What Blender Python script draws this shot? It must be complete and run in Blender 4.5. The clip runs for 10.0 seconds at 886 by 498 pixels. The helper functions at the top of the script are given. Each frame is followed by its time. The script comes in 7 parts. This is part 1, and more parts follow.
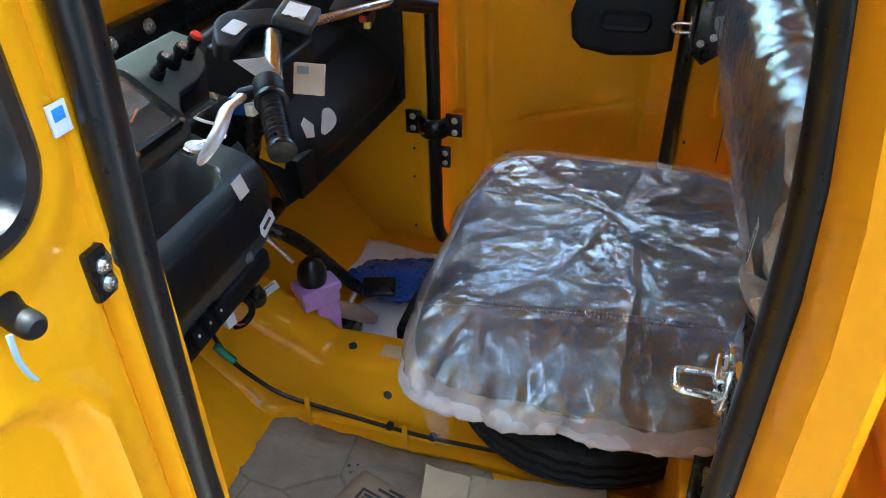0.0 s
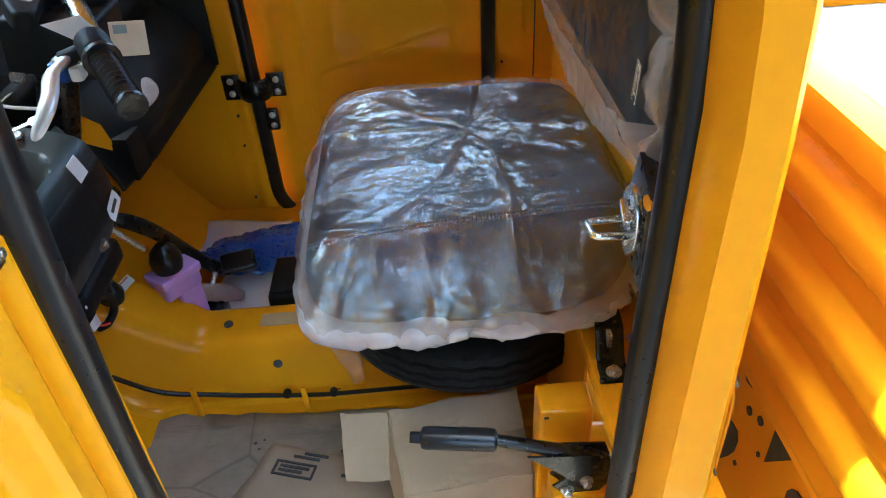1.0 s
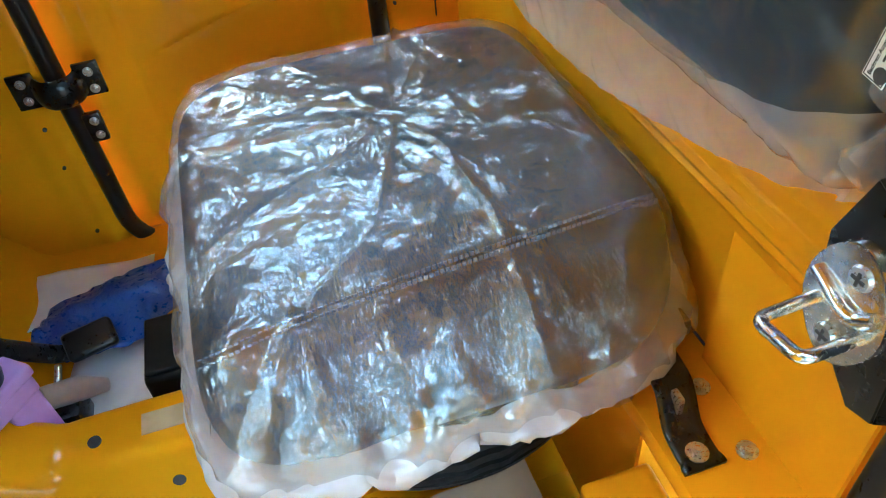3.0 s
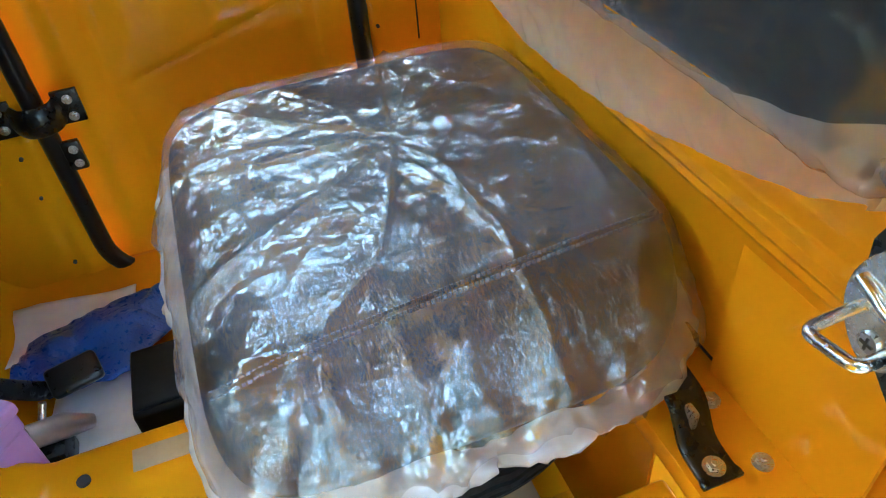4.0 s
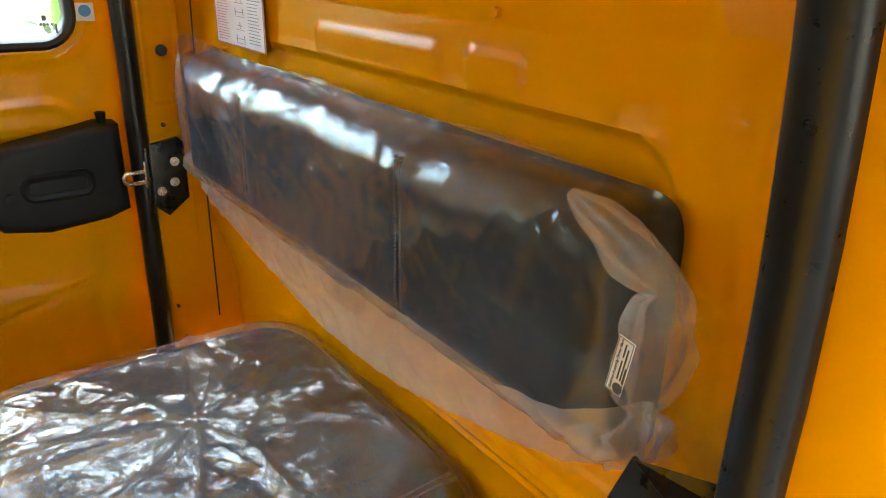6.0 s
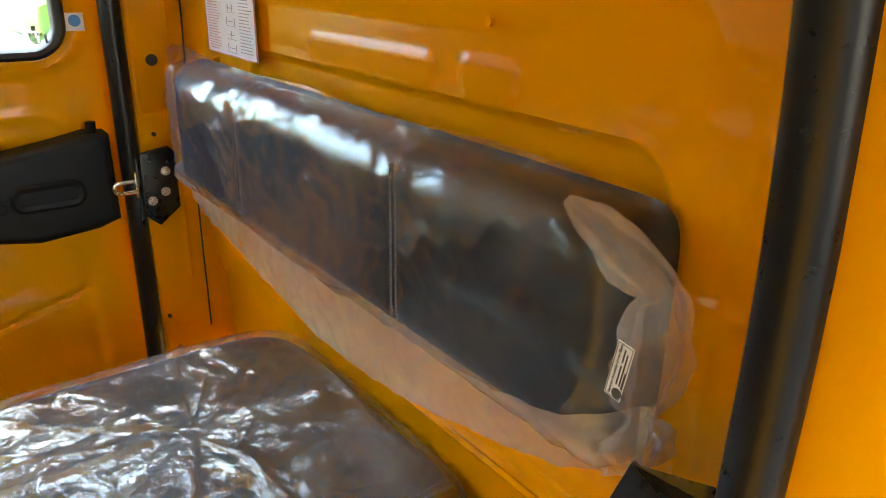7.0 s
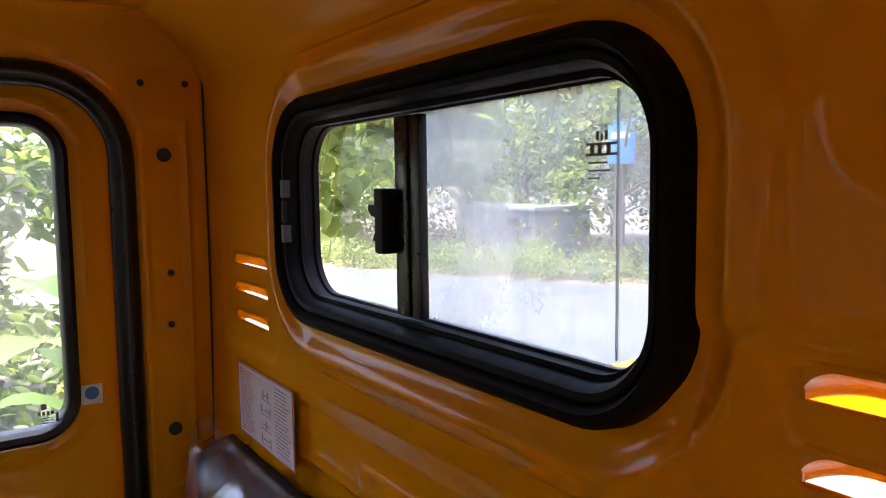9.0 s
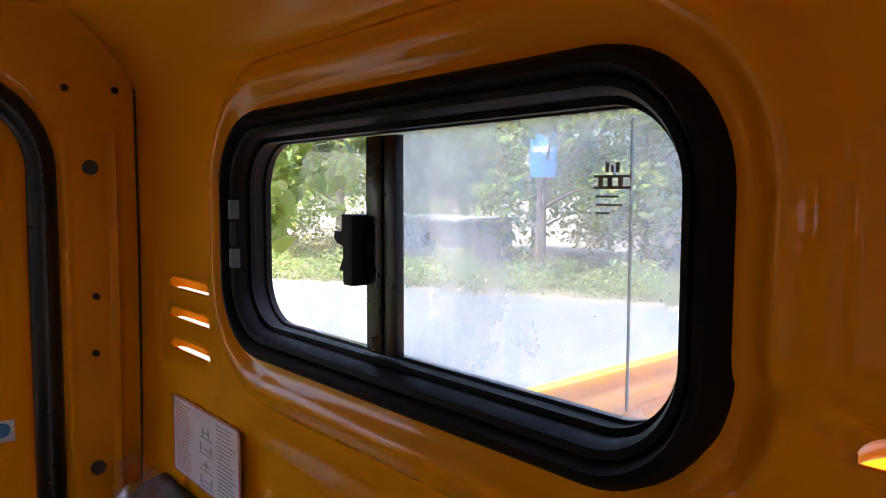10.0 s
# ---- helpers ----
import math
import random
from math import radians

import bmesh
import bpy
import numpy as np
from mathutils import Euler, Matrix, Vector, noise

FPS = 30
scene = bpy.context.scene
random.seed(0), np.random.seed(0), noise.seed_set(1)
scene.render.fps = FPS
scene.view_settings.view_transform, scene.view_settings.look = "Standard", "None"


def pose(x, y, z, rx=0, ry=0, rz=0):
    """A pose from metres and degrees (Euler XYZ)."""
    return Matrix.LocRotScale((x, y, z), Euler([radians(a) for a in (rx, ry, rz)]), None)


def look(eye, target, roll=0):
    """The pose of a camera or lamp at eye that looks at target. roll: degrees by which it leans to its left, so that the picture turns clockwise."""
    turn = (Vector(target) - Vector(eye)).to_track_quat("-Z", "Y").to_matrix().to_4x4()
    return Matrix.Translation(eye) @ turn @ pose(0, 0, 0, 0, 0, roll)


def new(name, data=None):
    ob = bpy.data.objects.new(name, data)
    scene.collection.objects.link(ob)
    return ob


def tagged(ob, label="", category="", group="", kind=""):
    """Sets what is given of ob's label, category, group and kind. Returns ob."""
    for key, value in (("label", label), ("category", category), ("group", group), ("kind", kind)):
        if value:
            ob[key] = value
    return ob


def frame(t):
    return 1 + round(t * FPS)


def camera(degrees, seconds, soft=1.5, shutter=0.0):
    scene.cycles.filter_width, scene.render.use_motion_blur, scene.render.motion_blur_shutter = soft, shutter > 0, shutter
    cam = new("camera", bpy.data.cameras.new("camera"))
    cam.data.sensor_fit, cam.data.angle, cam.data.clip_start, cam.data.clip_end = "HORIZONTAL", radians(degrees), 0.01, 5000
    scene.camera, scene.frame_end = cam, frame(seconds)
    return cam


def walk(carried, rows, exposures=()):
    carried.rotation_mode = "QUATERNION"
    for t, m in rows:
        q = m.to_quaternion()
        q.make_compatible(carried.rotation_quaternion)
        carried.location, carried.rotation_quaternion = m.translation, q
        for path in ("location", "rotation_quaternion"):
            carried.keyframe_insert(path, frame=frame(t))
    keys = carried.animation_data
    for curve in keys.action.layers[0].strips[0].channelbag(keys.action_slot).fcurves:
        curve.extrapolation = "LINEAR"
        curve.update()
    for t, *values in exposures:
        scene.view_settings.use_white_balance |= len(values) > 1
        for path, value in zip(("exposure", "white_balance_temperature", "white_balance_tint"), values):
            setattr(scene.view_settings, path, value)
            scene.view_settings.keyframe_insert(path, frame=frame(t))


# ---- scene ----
# Cab of a small yellow three-wheeled cargo truck seen through its open near door.
# x runs to the rear, y across the cab to the far door, z up; the cab's floor lies near z = -0.13.
cam = camera(63.6, 10.0, soft=1.0)
PATH = [
    (0, (-0.211, -0.347, 1.144), (-0.676, 1.235, 0.013), -1.0),
    (0.5, (-0.288, -0.406, 1.118), (-0.435, 1.22, -0.038), -3.0),
    (1, (-0.309, -0.408, 1.08), (-0.272, 1.194, -0.117), -3.4),
    (1.5, (-0.304, -0.293, 1.044), (-0.238, 1.273, -0.198), -3.0),
    (2, (-0.288, -0.134, 0.984), (-0.234, 1.344, -0.362), -3.2),
    (2.5, (-0.304, -0.032, 0.95), (-0.142, 1.398, -0.438), -4.5),
    (3, (-0.364, 0.022, 0.944), (-0.024, 1.451, -0.413), -6.3),
    (4.3, (-0.407, 0.042, 0.942), (0.123, 1.488, -0.337), -3.4),
    (4.5, (-0.406, 0.03, 0.965), (0.237, 1.521, -0.202), -1.8),
    (5, (-0.402, -0.001, 1.014), (0.507, 1.534, 0.11), 0.2),
    (5.5, (-0.423, -0.013, 1.031), (0.638, 1.492, 0.251), 1.4),
    (7, (-0.447, -0.01, 1.033), (0.69, 1.459, 0.292), 1.3),
    (7.5, (-0.42, 0.006, 1.081), (0.715, 1.554, 0.52), 1.2),
    (8, (-0.37, 0.077, 1.156), (0.76, 1.688, 0.801), 0.3),
    (8.5, (-0.33, 0.157, 1.204), (0.745, 1.824, 0.947), -0.8),
    (9, (-0.328, 0.225, 1.236), (0.798, 1.868, 1.055), -0.8),
    (9.5, (-0.33, 0.283, 1.243), (0.939, 1.82, 1.079), 0.6),
    (10, (-0.336, 0.292, 1.25), (0.965, 1.803, 1.096), 0.1),
]
EXPOSURES = [(0, 4.18, 5250, -3), (1.5, 4.3, 5250, -4), (2.5, 5.1, 5200, -11), (3.2, 4.95, 5150, -12), (4.5, 4.85, 5600, -8), (5.0, 5.2, 6300, -5), (5.5, 4.95, 6600, -4), (7.0, 4.72, 6600, -3), (7.5, 4.6, 6900, 4), (8.2, 3.33, 6600, 19), (9.0, 3.12, 6300, 21), (10, 3.12, 6200, 20)]
walk(cam, [(t, look(eye, target, roll)) for t, eye, target, roll in PATH], EXPOSURES)

# ---- daylight ----
world = bpy.data.worlds.new("daylight")
scene.world = world
world.use_nodes = True
wn = world.node_tree.nodes
sky = wn.new("ShaderNodeTexSky")
sky.sky_type = "NISHITA"
sky.sun_disc = False
sky.air_density, sky.dust_density = 1.0, 4.5
sky.sun_elevation = radians(76)
sky.sun_rotation = radians(279)
wn["Background"].inputs["Strength"].default_value = 0.15
world.node_tree.links.new(sky.outputs["Color"], wn["Background"].inputs["Color"])
sun_data = bpy.data.lights.new("sun", "SUN")
sun_data.energy, sun_data.angle, sun_data.color = 2.1, radians(0.6), (1.0, 0.95, 0.86)
sun = new("sun", sun_data)
sun.matrix_world = look((-7, -1, 12), (-7 + 2.4, -1 - 0.4, 12 - 9.7))


# ---- materials ----
def material(name):
    m = bpy.data.materials.new(name)
    m.use_nodes = True
    return m, m.node_tree.nodes, m.node_tree.links, m.node_tree.nodes["Principled BSDF"]


def noise_tex(n, l, scale, detail=4.0, rough=0.55, vec=None):
    t = n.new("ShaderNodeTexNoise")
    t.inputs["Scale"].default_value, t.inputs["Detail"].default_value, t.inputs["Roughness"].default_value = scale, detail, rough
    if vec is None:
        vec = n.new("ShaderNodeTexCoord").outputs["Object"]
    l.new(vec, t.inputs["Vector"])
    return t.outputs["Fac"]


def ramp(n, l, fac, *stops):
    r = n.new("ShaderNodeValToRGB")
    while len(r.color_ramp.elements) < len(stops):
        r.color_ramp.elements.new(0.5)
    for e, (p, c) in zip(r.color_ramp.elements, stops):
        e.position, e.color = p, (*c, 1.0) if len(c) == 3 else c
    l.new(fac, r.inputs["Fac"])
    return r.outputs["Color"]


def maprange(n, l, v, a, b, c, d):
    m = n.new("ShaderNodeMapRange")
    for k, x in zip(("From Min", "From Max", "To Min", "To Max"), (a, b, c, d)):
        m.inputs[k].default_value = x
    l.new(v, m.inputs["Value"])
    return m.outputs["Result"]


def bump(n, l, bsdf, height, strength, distance):
    b = n.new("ShaderNodeBump")
    b.inputs["Strength"].default_value, b.inputs["Distance"].default_value = strength, distance
    l.new(height, b.inputs["Height"])
    l.new(b.outputs["Normal"], bsdf.inputs["Normal"])
    return b.outputs["Normal"]


def simple(name, a, b, scale, rough=(0.4, 0.6), metal=0.0, bump_scale=200.0, bump_strength=0.2, distance=0.0005, coat=0.0, spec=0.5):
    """Two close colours mottled at one scale, with roughness varied at another and a fine relief."""
    m, n, l, p = material(name)
    big = noise_tex(n, l, scale)
    l.new(ramp(n, l, big, (0.3, a), (0.72, b)), p.inputs["Base Color"])
    fine = noise_tex(n, l, scale * 6.3, 5.0, 0.65)
    l.new(maprange(n, l, fine, 0.3, 0.7, *rough), p.inputs["Roughness"])
    p.inputs["Metallic"].default_value = metal
    p.inputs["Coat Weight"].default_value = coat
    p.inputs["Coat Roughness"].default_value = 0.08
    p.inputs["Specular IOR Level"].default_value = spec
    if bump_strength:
        bump(n, l, p, noise_tex(n, l, bump_scale, 4.0), bump_strength, distance)
    return m


def paint(name, a, b):
    """Glossy sprayed enamel: slight orange peel, faint dust and rubbed patches."""
    m, n, l, p = material(name)
    big = noise_tex(n, l, 3.0, 5.0)
    col = ramp(n, l, big, (0.3, a), (0.7, b))
    dust = noise_tex(n, l, 26.0, 8.0, 0.7)
    mix = n.new("ShaderNodeMix")
    mix.data_type = "RGBA"
    l.new(maprange(n, l, dust, 0.64, 0.9, 0.0, 0.025), mix.inputs["Factor"])
    l.new(col, mix.inputs["A"])
    mix.inputs["B"].default_value = (0.62, 0.42, 0.16, 1)
    l.new(mix.outputs["Result"], p.inputs["Base Color"])
    l.new(maprange(n, l, dust, 0.3, 0.75, 0.28, 0.38), p.inputs["Roughness"])
    p.inputs["Specular IOR Level"].default_value = 0.05
    p.inputs["Coat Weight"].default_value = 0.33
    p.inputs["Coat Roughness"].default_value = 0.025
    peel = noise_tex(n, l, 420.0, 2.0)
    wave = noise_tex(n, l, 9.0, 2.0)
    add = n.new("ShaderNodeMath")
    add.operation = "MULTIPLY_ADD"
    l.new(wave, add.inputs[0])
    add.inputs[1].default_value = 1.6
    l.new(peel, add.inputs[2])
    bump(n, l, p, add.outputs[0], 0.05, 0.0005)
    return m


def sheen(n, l, low, high, normal=None):
    """Gloss of a thin sheet: low seen square on, rising steeply at a grazing look."""
    w = n.new("ShaderNodeLayerWeight")
    w.inputs["Blend"].default_value = 0.5
    if normal is not None:
        l.new(normal, w.inputs["Normal"])
    p = n.new("ShaderNodeMath")
    p.operation = "POWER"
    l.new(w.outputs["Facing"], p.inputs[0])
    p.inputs[1].default_value = 3.5
    return maprange(n, l, p.outputs[0], 0.0, 1.0, low, high)


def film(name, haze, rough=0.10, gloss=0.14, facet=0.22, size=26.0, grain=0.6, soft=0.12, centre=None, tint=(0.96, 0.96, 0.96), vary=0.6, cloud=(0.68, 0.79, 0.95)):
    """Thin clear polythene: see-through, slightly milky, in flat facets between creases, covered with fine scratchy crinkles."""
    m, n, l, p = material(name)
    out = n["Material Output"]
    n.remove(p)
    coord = n.new("ShaderNodeTexCoord").outputs["Object"]

    def laid(vec, turn, stretch):
        k = n.new("ShaderNodeMapping")
        k.inputs["Rotation"].default_value, k.inputs["Scale"].default_value = turn, stretch
        l.new(vec, k.inputs["Vector"])
        return k.outputs["Vector"]

    def vmath(op, a, b, c=None):
        k = n.new("ShaderNodeVectorMath")
        k.operation = op
        for i, x in enumerate((a, b, c)):
            if x is None:
                continue
            if isinstance(x, tuple):
                k.inputs[i].default_value = x
            else:
                l.new(x, k.inputs[i])
        return k.outputs[0]

    def bumped(height, distance, normal=None):
        k = n.new("ShaderNodeBump")
        k.inputs["Strength"].default_value, k.inputs["Distance"].default_value = 1.0, distance
        l.new(height, k.inputs["Height"])
        if normal is not None:
            l.new(normal, k.inputs["Normal"])
        return k.outputs["Normal"]

    # facets: every cell leans its own way, at two sizes; about a gathered spot they run outwards
    flow = coord
    if centre:
        swirl = n.new("ShaderNodeTexNoise")
        swirl.inputs["Scale"].default_value, swirl.inputs["Detail"].default_value = 7.0, 3.0
        l.new(coord, swirl.inputs["Vector"])
        off = vmath("SUBTRACT", vmath("MULTIPLY_ADD", swirl.outputs["Color"], (0.22, 0.22, 0.22), coord), (centre[0] + 0.11, centre[1] + 0.11, 0.11))
        xyz, both, turn, far = n.new("ShaderNodeSeparateXYZ"), n.new("ShaderNodeCombineXYZ"), n.new("ShaderNodeMath"), n.new("ShaderNodeVectorMath")
        l.new(off, xyz.inputs[0])
        turn.operation, far.operation = "ARCTAN2", "LENGTH"
        l.new(xyz.outputs["Y"], turn.inputs[0])
        l.new(xyz.outputs["X"], turn.inputs[1])
        l.new(off, far.inputs[0])
        l.new(turn.outputs[0], both.inputs["X"])
        l.new(far.outputs["Value"], both.inputs["Y"])
        l.new(xyz.outputs["Z"], both.inputs["Z"])
        flow = laid(both.outputs[0], (0, 0, 0), (0.34, 0.30, 0.6))
    lean = None
    for vec, scale, amount, stretch in ((flow, size * 0.8, facet * 0.9, (1.0, 0.7, 1.0)), (coord, size * 1.7, facet * 0.7, (0.8, 1.7, 1.0)), (coord, size * 4.5, facet * 0.6, (1.0, 2.2, 1.4))):
        bend = n.new("ShaderNodeTexNoise")
        bend.inputs["Scale"].default_value, bend.inputs["Detail"].default_value = scale * 0.45, 3.0
        l.new(vec, bend.inputs["Vector"])
        cell = n.new("ShaderNodeTexVoronoi")
        cell.inputs["Scale"].default_value = scale
        l.new(laid(vmath("MULTIPLY_ADD", bend.outputs["Color"], (2.4 / scale,) * 3, vec), (0.1, 0.2, 0.35), stretch), cell.inputs["Vector"])
        base = lean
        if base is None:
            base = n.new("ShaderNodeNewGeometry").outputs["Normal"]
        lean = vmath("NORMALIZE", vmath("MULTIPLY_ADD", vmath("SUBTRACT", cell.outputs["Color"], (0.5, 0.5, 0.5)), (amount,) * 3, base), None)
    # scratchy crinkles that cross each other
    fine = None
    for turn, scale in ((0.5, 130.0), (-0.7, 170.0), (1.7, 210.0)):
        h = n.new("ShaderNodeTexNoise")
        h.noise_type = "RIDGED_MULTIFRACTAL"
        for k, x in (("Scale", scale), ("Detail", 1.0), ("Offset", 0.8), ("Gain", 1.0), ("Distortion", 0.4)):
            h.inputs[k].default_value = x
        l.new(laid(coord, (0.0, 0.0, turn), (1.0, 0.22, 0.6)), h.inputs["Vector"])
        if fine is None:
            fine = h.outputs["Fac"]
        else:
            t = n.new("ShaderNodeMath")
            t.operation = "MAXIMUM"
            l.new(fine, t.inputs[0])
            l.new(h.outputs["Fac"], t.inputs[1])
            fine = t.outputs[0]
    rough_patch = maprange(n, l, noise_tex(n, l, 11.0, 3.0, 0.5, coord), 0.36, 0.60, 0.25, 1.0)
    t = n.new("ShaderNodeMath")
    t.operation = "MULTIPLY"
    l.new(fine, t.inputs[0])
    l.new(rough_patch, t.inputs[1])
    lean = bumped(t.outputs[0], 0.0011 * grain, lean)
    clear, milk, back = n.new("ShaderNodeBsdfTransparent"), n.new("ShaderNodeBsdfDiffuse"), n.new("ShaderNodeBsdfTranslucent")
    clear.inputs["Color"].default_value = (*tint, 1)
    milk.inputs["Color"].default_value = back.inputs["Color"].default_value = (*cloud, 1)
    l.new(lean, milk.inputs["Normal"])

    def mixed(fac, a, b):
        k = n.new("ShaderNodeMixShader")
        if isinstance(fac, float):
            k.inputs["Fac"].default_value = fac
        else:
            l.new(fac, k.inputs["Fac"])
        l.new(a, k.inputs[1])
        l.new(b, k.inputs[2])
        return k.outputs[0]

    body = mixed(0.5, milk.outputs[0], back.outputs[0])
    veil = mixed(maprange(n, l, noise_tex(n, l, 8.0, 5.0), 0.35, 0.75, haze * (1 - vary), haze * (1 + vary)), clear.outputs[0], body)
    sharp, broad = n.new("ShaderNodeBsdfGlossy"), n.new("ShaderNodeBsdfGlossy")
    sharp.inputs["Roughness"].default_value, broad.inputs["Roughness"].default_value = rough, 0.32
    sharp.inputs["Color"].default_value = broad.inputs["Color"].default_value = (0.84, 0.86, 0.83, 1)
    l.new(lean, sharp.inputs["Normal"])
    l.new(lean, broad.inputs["Normal"])
    top = mixed(sheen(n, l, gloss, 0.5), veil, sharp.outputs[0])
    l.new(mixed(soft, top, broad.outputs[0]), out.inputs["Surface"])
    return m


def glass(name, tint, dirt=0.06, shine_by=1.0):
    """A thin pane: clear, with a mirror sheen and a little dust."""
    m, n, l, p = material(name)
    out = n["Material Output"]
    n.remove(p)
    clear, shine, dust = n.new("ShaderNodeBsdfTransparent"), n.new("ShaderNodeBsdfGlossy"), n.new("ShaderNodeBsdfDiffuse")
    clear.inputs["Color"].default_value = (*tint, 1)
    shine.inputs["Roughness"].default_value = 0.01
    dust.inputs["Color"].default_value = (0.66, 0.72, 0.74, 1)
    a, b = n.new("ShaderNodeMixShader"), n.new("ShaderNodeMixShader")
    l.new(maprange(n, l, noise_tex(n, l, 4.0, 6.0, 0.7), 0.35, 0.7, dirt * 0.3, dirt * 1.5), a.inputs["Fac"])
    scatter, veil = n.new("ShaderNodeBsdfTranslucent"), n.new("ShaderNodeMixShader")
    scatter.inputs["Color"].default_value = (0.68, 0.75, 0.78, 1)
    veil.inputs["Fac"].default_value = 0.6
    l.new(dust.outputs[0], veil.inputs[1])
    l.new(scatter.outputs[0], veil.inputs[2])
    l.new(clear.outputs[0], a.inputs[1])
    l.new(veil.outputs[0], a.inputs[2])
    l.new(sheen(n, l, 0.045 * shine_by, 0.9 * shine_by), b.inputs["Fac"])
    l.new(a.outputs[0], b.inputs[1])
    l.new(shine.outputs[0], b.inputs[2])
    l.new(b.outputs[0], out.inputs["Surface"])
    return m


def leaf_mat(name, dark, light, thin=0.6):
    m, n, l, p = material(name)
    out = n["Material Output"]
    geo = n.new("ShaderNodeNewGeometry")
    col = ramp(n, l, geo.outputs["Random Per Island"], (0.0, dark), (1.0, light))
    l.new(col, p.inputs["Base Color"])
    p.inputs["Roughness"].default_value = 0.45
    t = n.new("ShaderNodeBsdfTranslucent")
    l.new(ramp(n, l, geo.outputs["Random Per Island"], (0.0, (light[0] * 1.4, light[1] * 1.4, light[2] * 1.2)), (1.0, (light[0] * 2.2, light[1] * 2.0, light[2] * 1.3))), t.inputs["Color"])
    mix = n.new("ShaderNodeMixShader")
    mix.inputs["Fac"].default_value = thin
    l.new(p.outputs[0], mix.inputs[1])
    l.new(t.outputs[0], mix.inputs[2])
    l.new(mix.outputs[0], out.inputs["Surface"])
    return m


YELLOW = paint("yellow_enamel", (0.750, 0.312, 0.0005), (0.780, 0.334, 0.0007))
RUBBER = simple("black_rubber", (0.005, 0.005, 0.0055), (0.009, 0.009, 0.010), 14, (0.26, 0.36), bump_scale=300, bump_strength=0.15, spec=0.4)
MATTRUBBER = simple("dull_black_rubber", (0.004, 0.004, 0.0045), (0.007, 0.007, 0.008), 14, (0.5, 0.7), bump_scale=300, bump_strength=0.15, spec=0.12)
PLASTIC = simple("black_grained_plastic", (0.005, 0.0052, 0.0055), (0.009, 0.009, 0.0095), 9, (0.42, 0.58), bump_scale=900, bump_strength=0.3, distance=0.0004, spec=0.2)
DASH = simple("charcoal_dash_plastic", (0.036, 0.044, 0.043), (0.052, 0.060, 0.058), 7, (0.36, 0.52), bump_scale=900, bump_strength=0.35, distance=0.0004)
BLACKPAINT = simple("black_painted_steel", (0.005, 0.005, 0.005), (0.008, 0.008, 0.008), 12, (0.22, 0.38), bump_scale=160, bump_strength=0.12, coat=0.2, spec=0.35)
LEATHER = simple("black_leatherette", (0.010, 0.012, 0.017), (0.018, 0.021, 0.029), 16, (0.38, 0.55), spec=0.25, bump_scale=700, bump_strength=0.5, distance=0.0006)
THREAD = simple("grey_thread", (0.13, 0.13, 0.15), (0.20, 0.20, 0.23), 200, (0.7, 0.9))
CHROME = simple("zinc_plated_steel", (0.62, 0.61, 0.58), (0.74, 0.73, 0.70), 40, (0.12, 0.32), 1.0, 240, 0.12)
STEEL = simple("bright_steel", (0.5, 0.5, 0.5), (0.68, 0.67, 0.66), 60, (0.2, 0.42), 1.0, 300, 0.12)
ALU = simple("cast_aluminium", (0.55, 0.55, 0.55), (0.7, 0.7, 0.69), 30, (0.3, 0.5), 0.9, 500, 0.2)
TYRE = simple("tyre_rubber", (0.006, 0.006, 0.006), (0.013, 0.012, 0.012), 12, (0.55, 0.8), spec=0.2, bump_scale=260, bump_strength=0.3)
CARD = simple("brown_cardboard", (0.27, 0.195, 0.115), (0.37, 0.28, 0.175), 5, (0.75, 0.95), bump_scale=120, bump_strength=0.3, distance=0.0008)


def trodden(name, a, b):
    """Board that has been walked on: scuffed grey-brown with dark streaks, folds and fine flutes."""
    m, n, l, p = material(name)
    coord = n.new("ShaderNodeTexCoord").outputs["Object"]
    lay = n.new("ShaderNodeMapping")
    lay.inputs["Rotation"].default_value = (0, 0, 0.6)
    lay.inputs["Scale"].default_value = (1.0, 4.5, 1.0)
    l.new(coord, lay.inputs["Vector"])
    base = ramp(n, l, noise_tex(n, l, 7.0, 6.0, 0.65, coord), (0.3, a), (0.7, b))
    dirt = noise_tex(n, l, 5.0, 7.0, 0.7, lay.outputs["Vector"])
    fold = n.new("ShaderNodeTexVoronoi")
    fold.feature = "DISTANCE_TO_EDGE"
    fold.inputs["Scale"].default_value = 4.2
    l.new(coord, fold.inputs["Vector"])
    marks = n.new("ShaderNodeMath")
    marks.operation = "MAXIMUM"
    l.new(maprange(n, l, dirt, 0.52, 0.72, 0.0, 0.75), marks.inputs[0])
    l.new(maprange(n, l, fold.outputs["Distance"], 0.0, 0.018, 0.55, 0.0), marks.inputs[1])
    mix = n.new("ShaderNodeMix")
    mix.data_type = "RGBA"
    l.new(marks.outputs[0], mix.inputs["Factor"])
    l.new(base, mix.inputs["A"])
    mix.inputs["B"].default_value = (0.11, 0.095, 0.075, 1)
    l.new(mix.outputs["Result"], p.inputs["Base Color"])
    p.inputs["Roughness"].default_value = 0.9
    p.inputs["Specular IOR Level"].default_value = 0.2
    bump(n, l, p, marks.outputs[0], 0.5, 0.002)
    return m


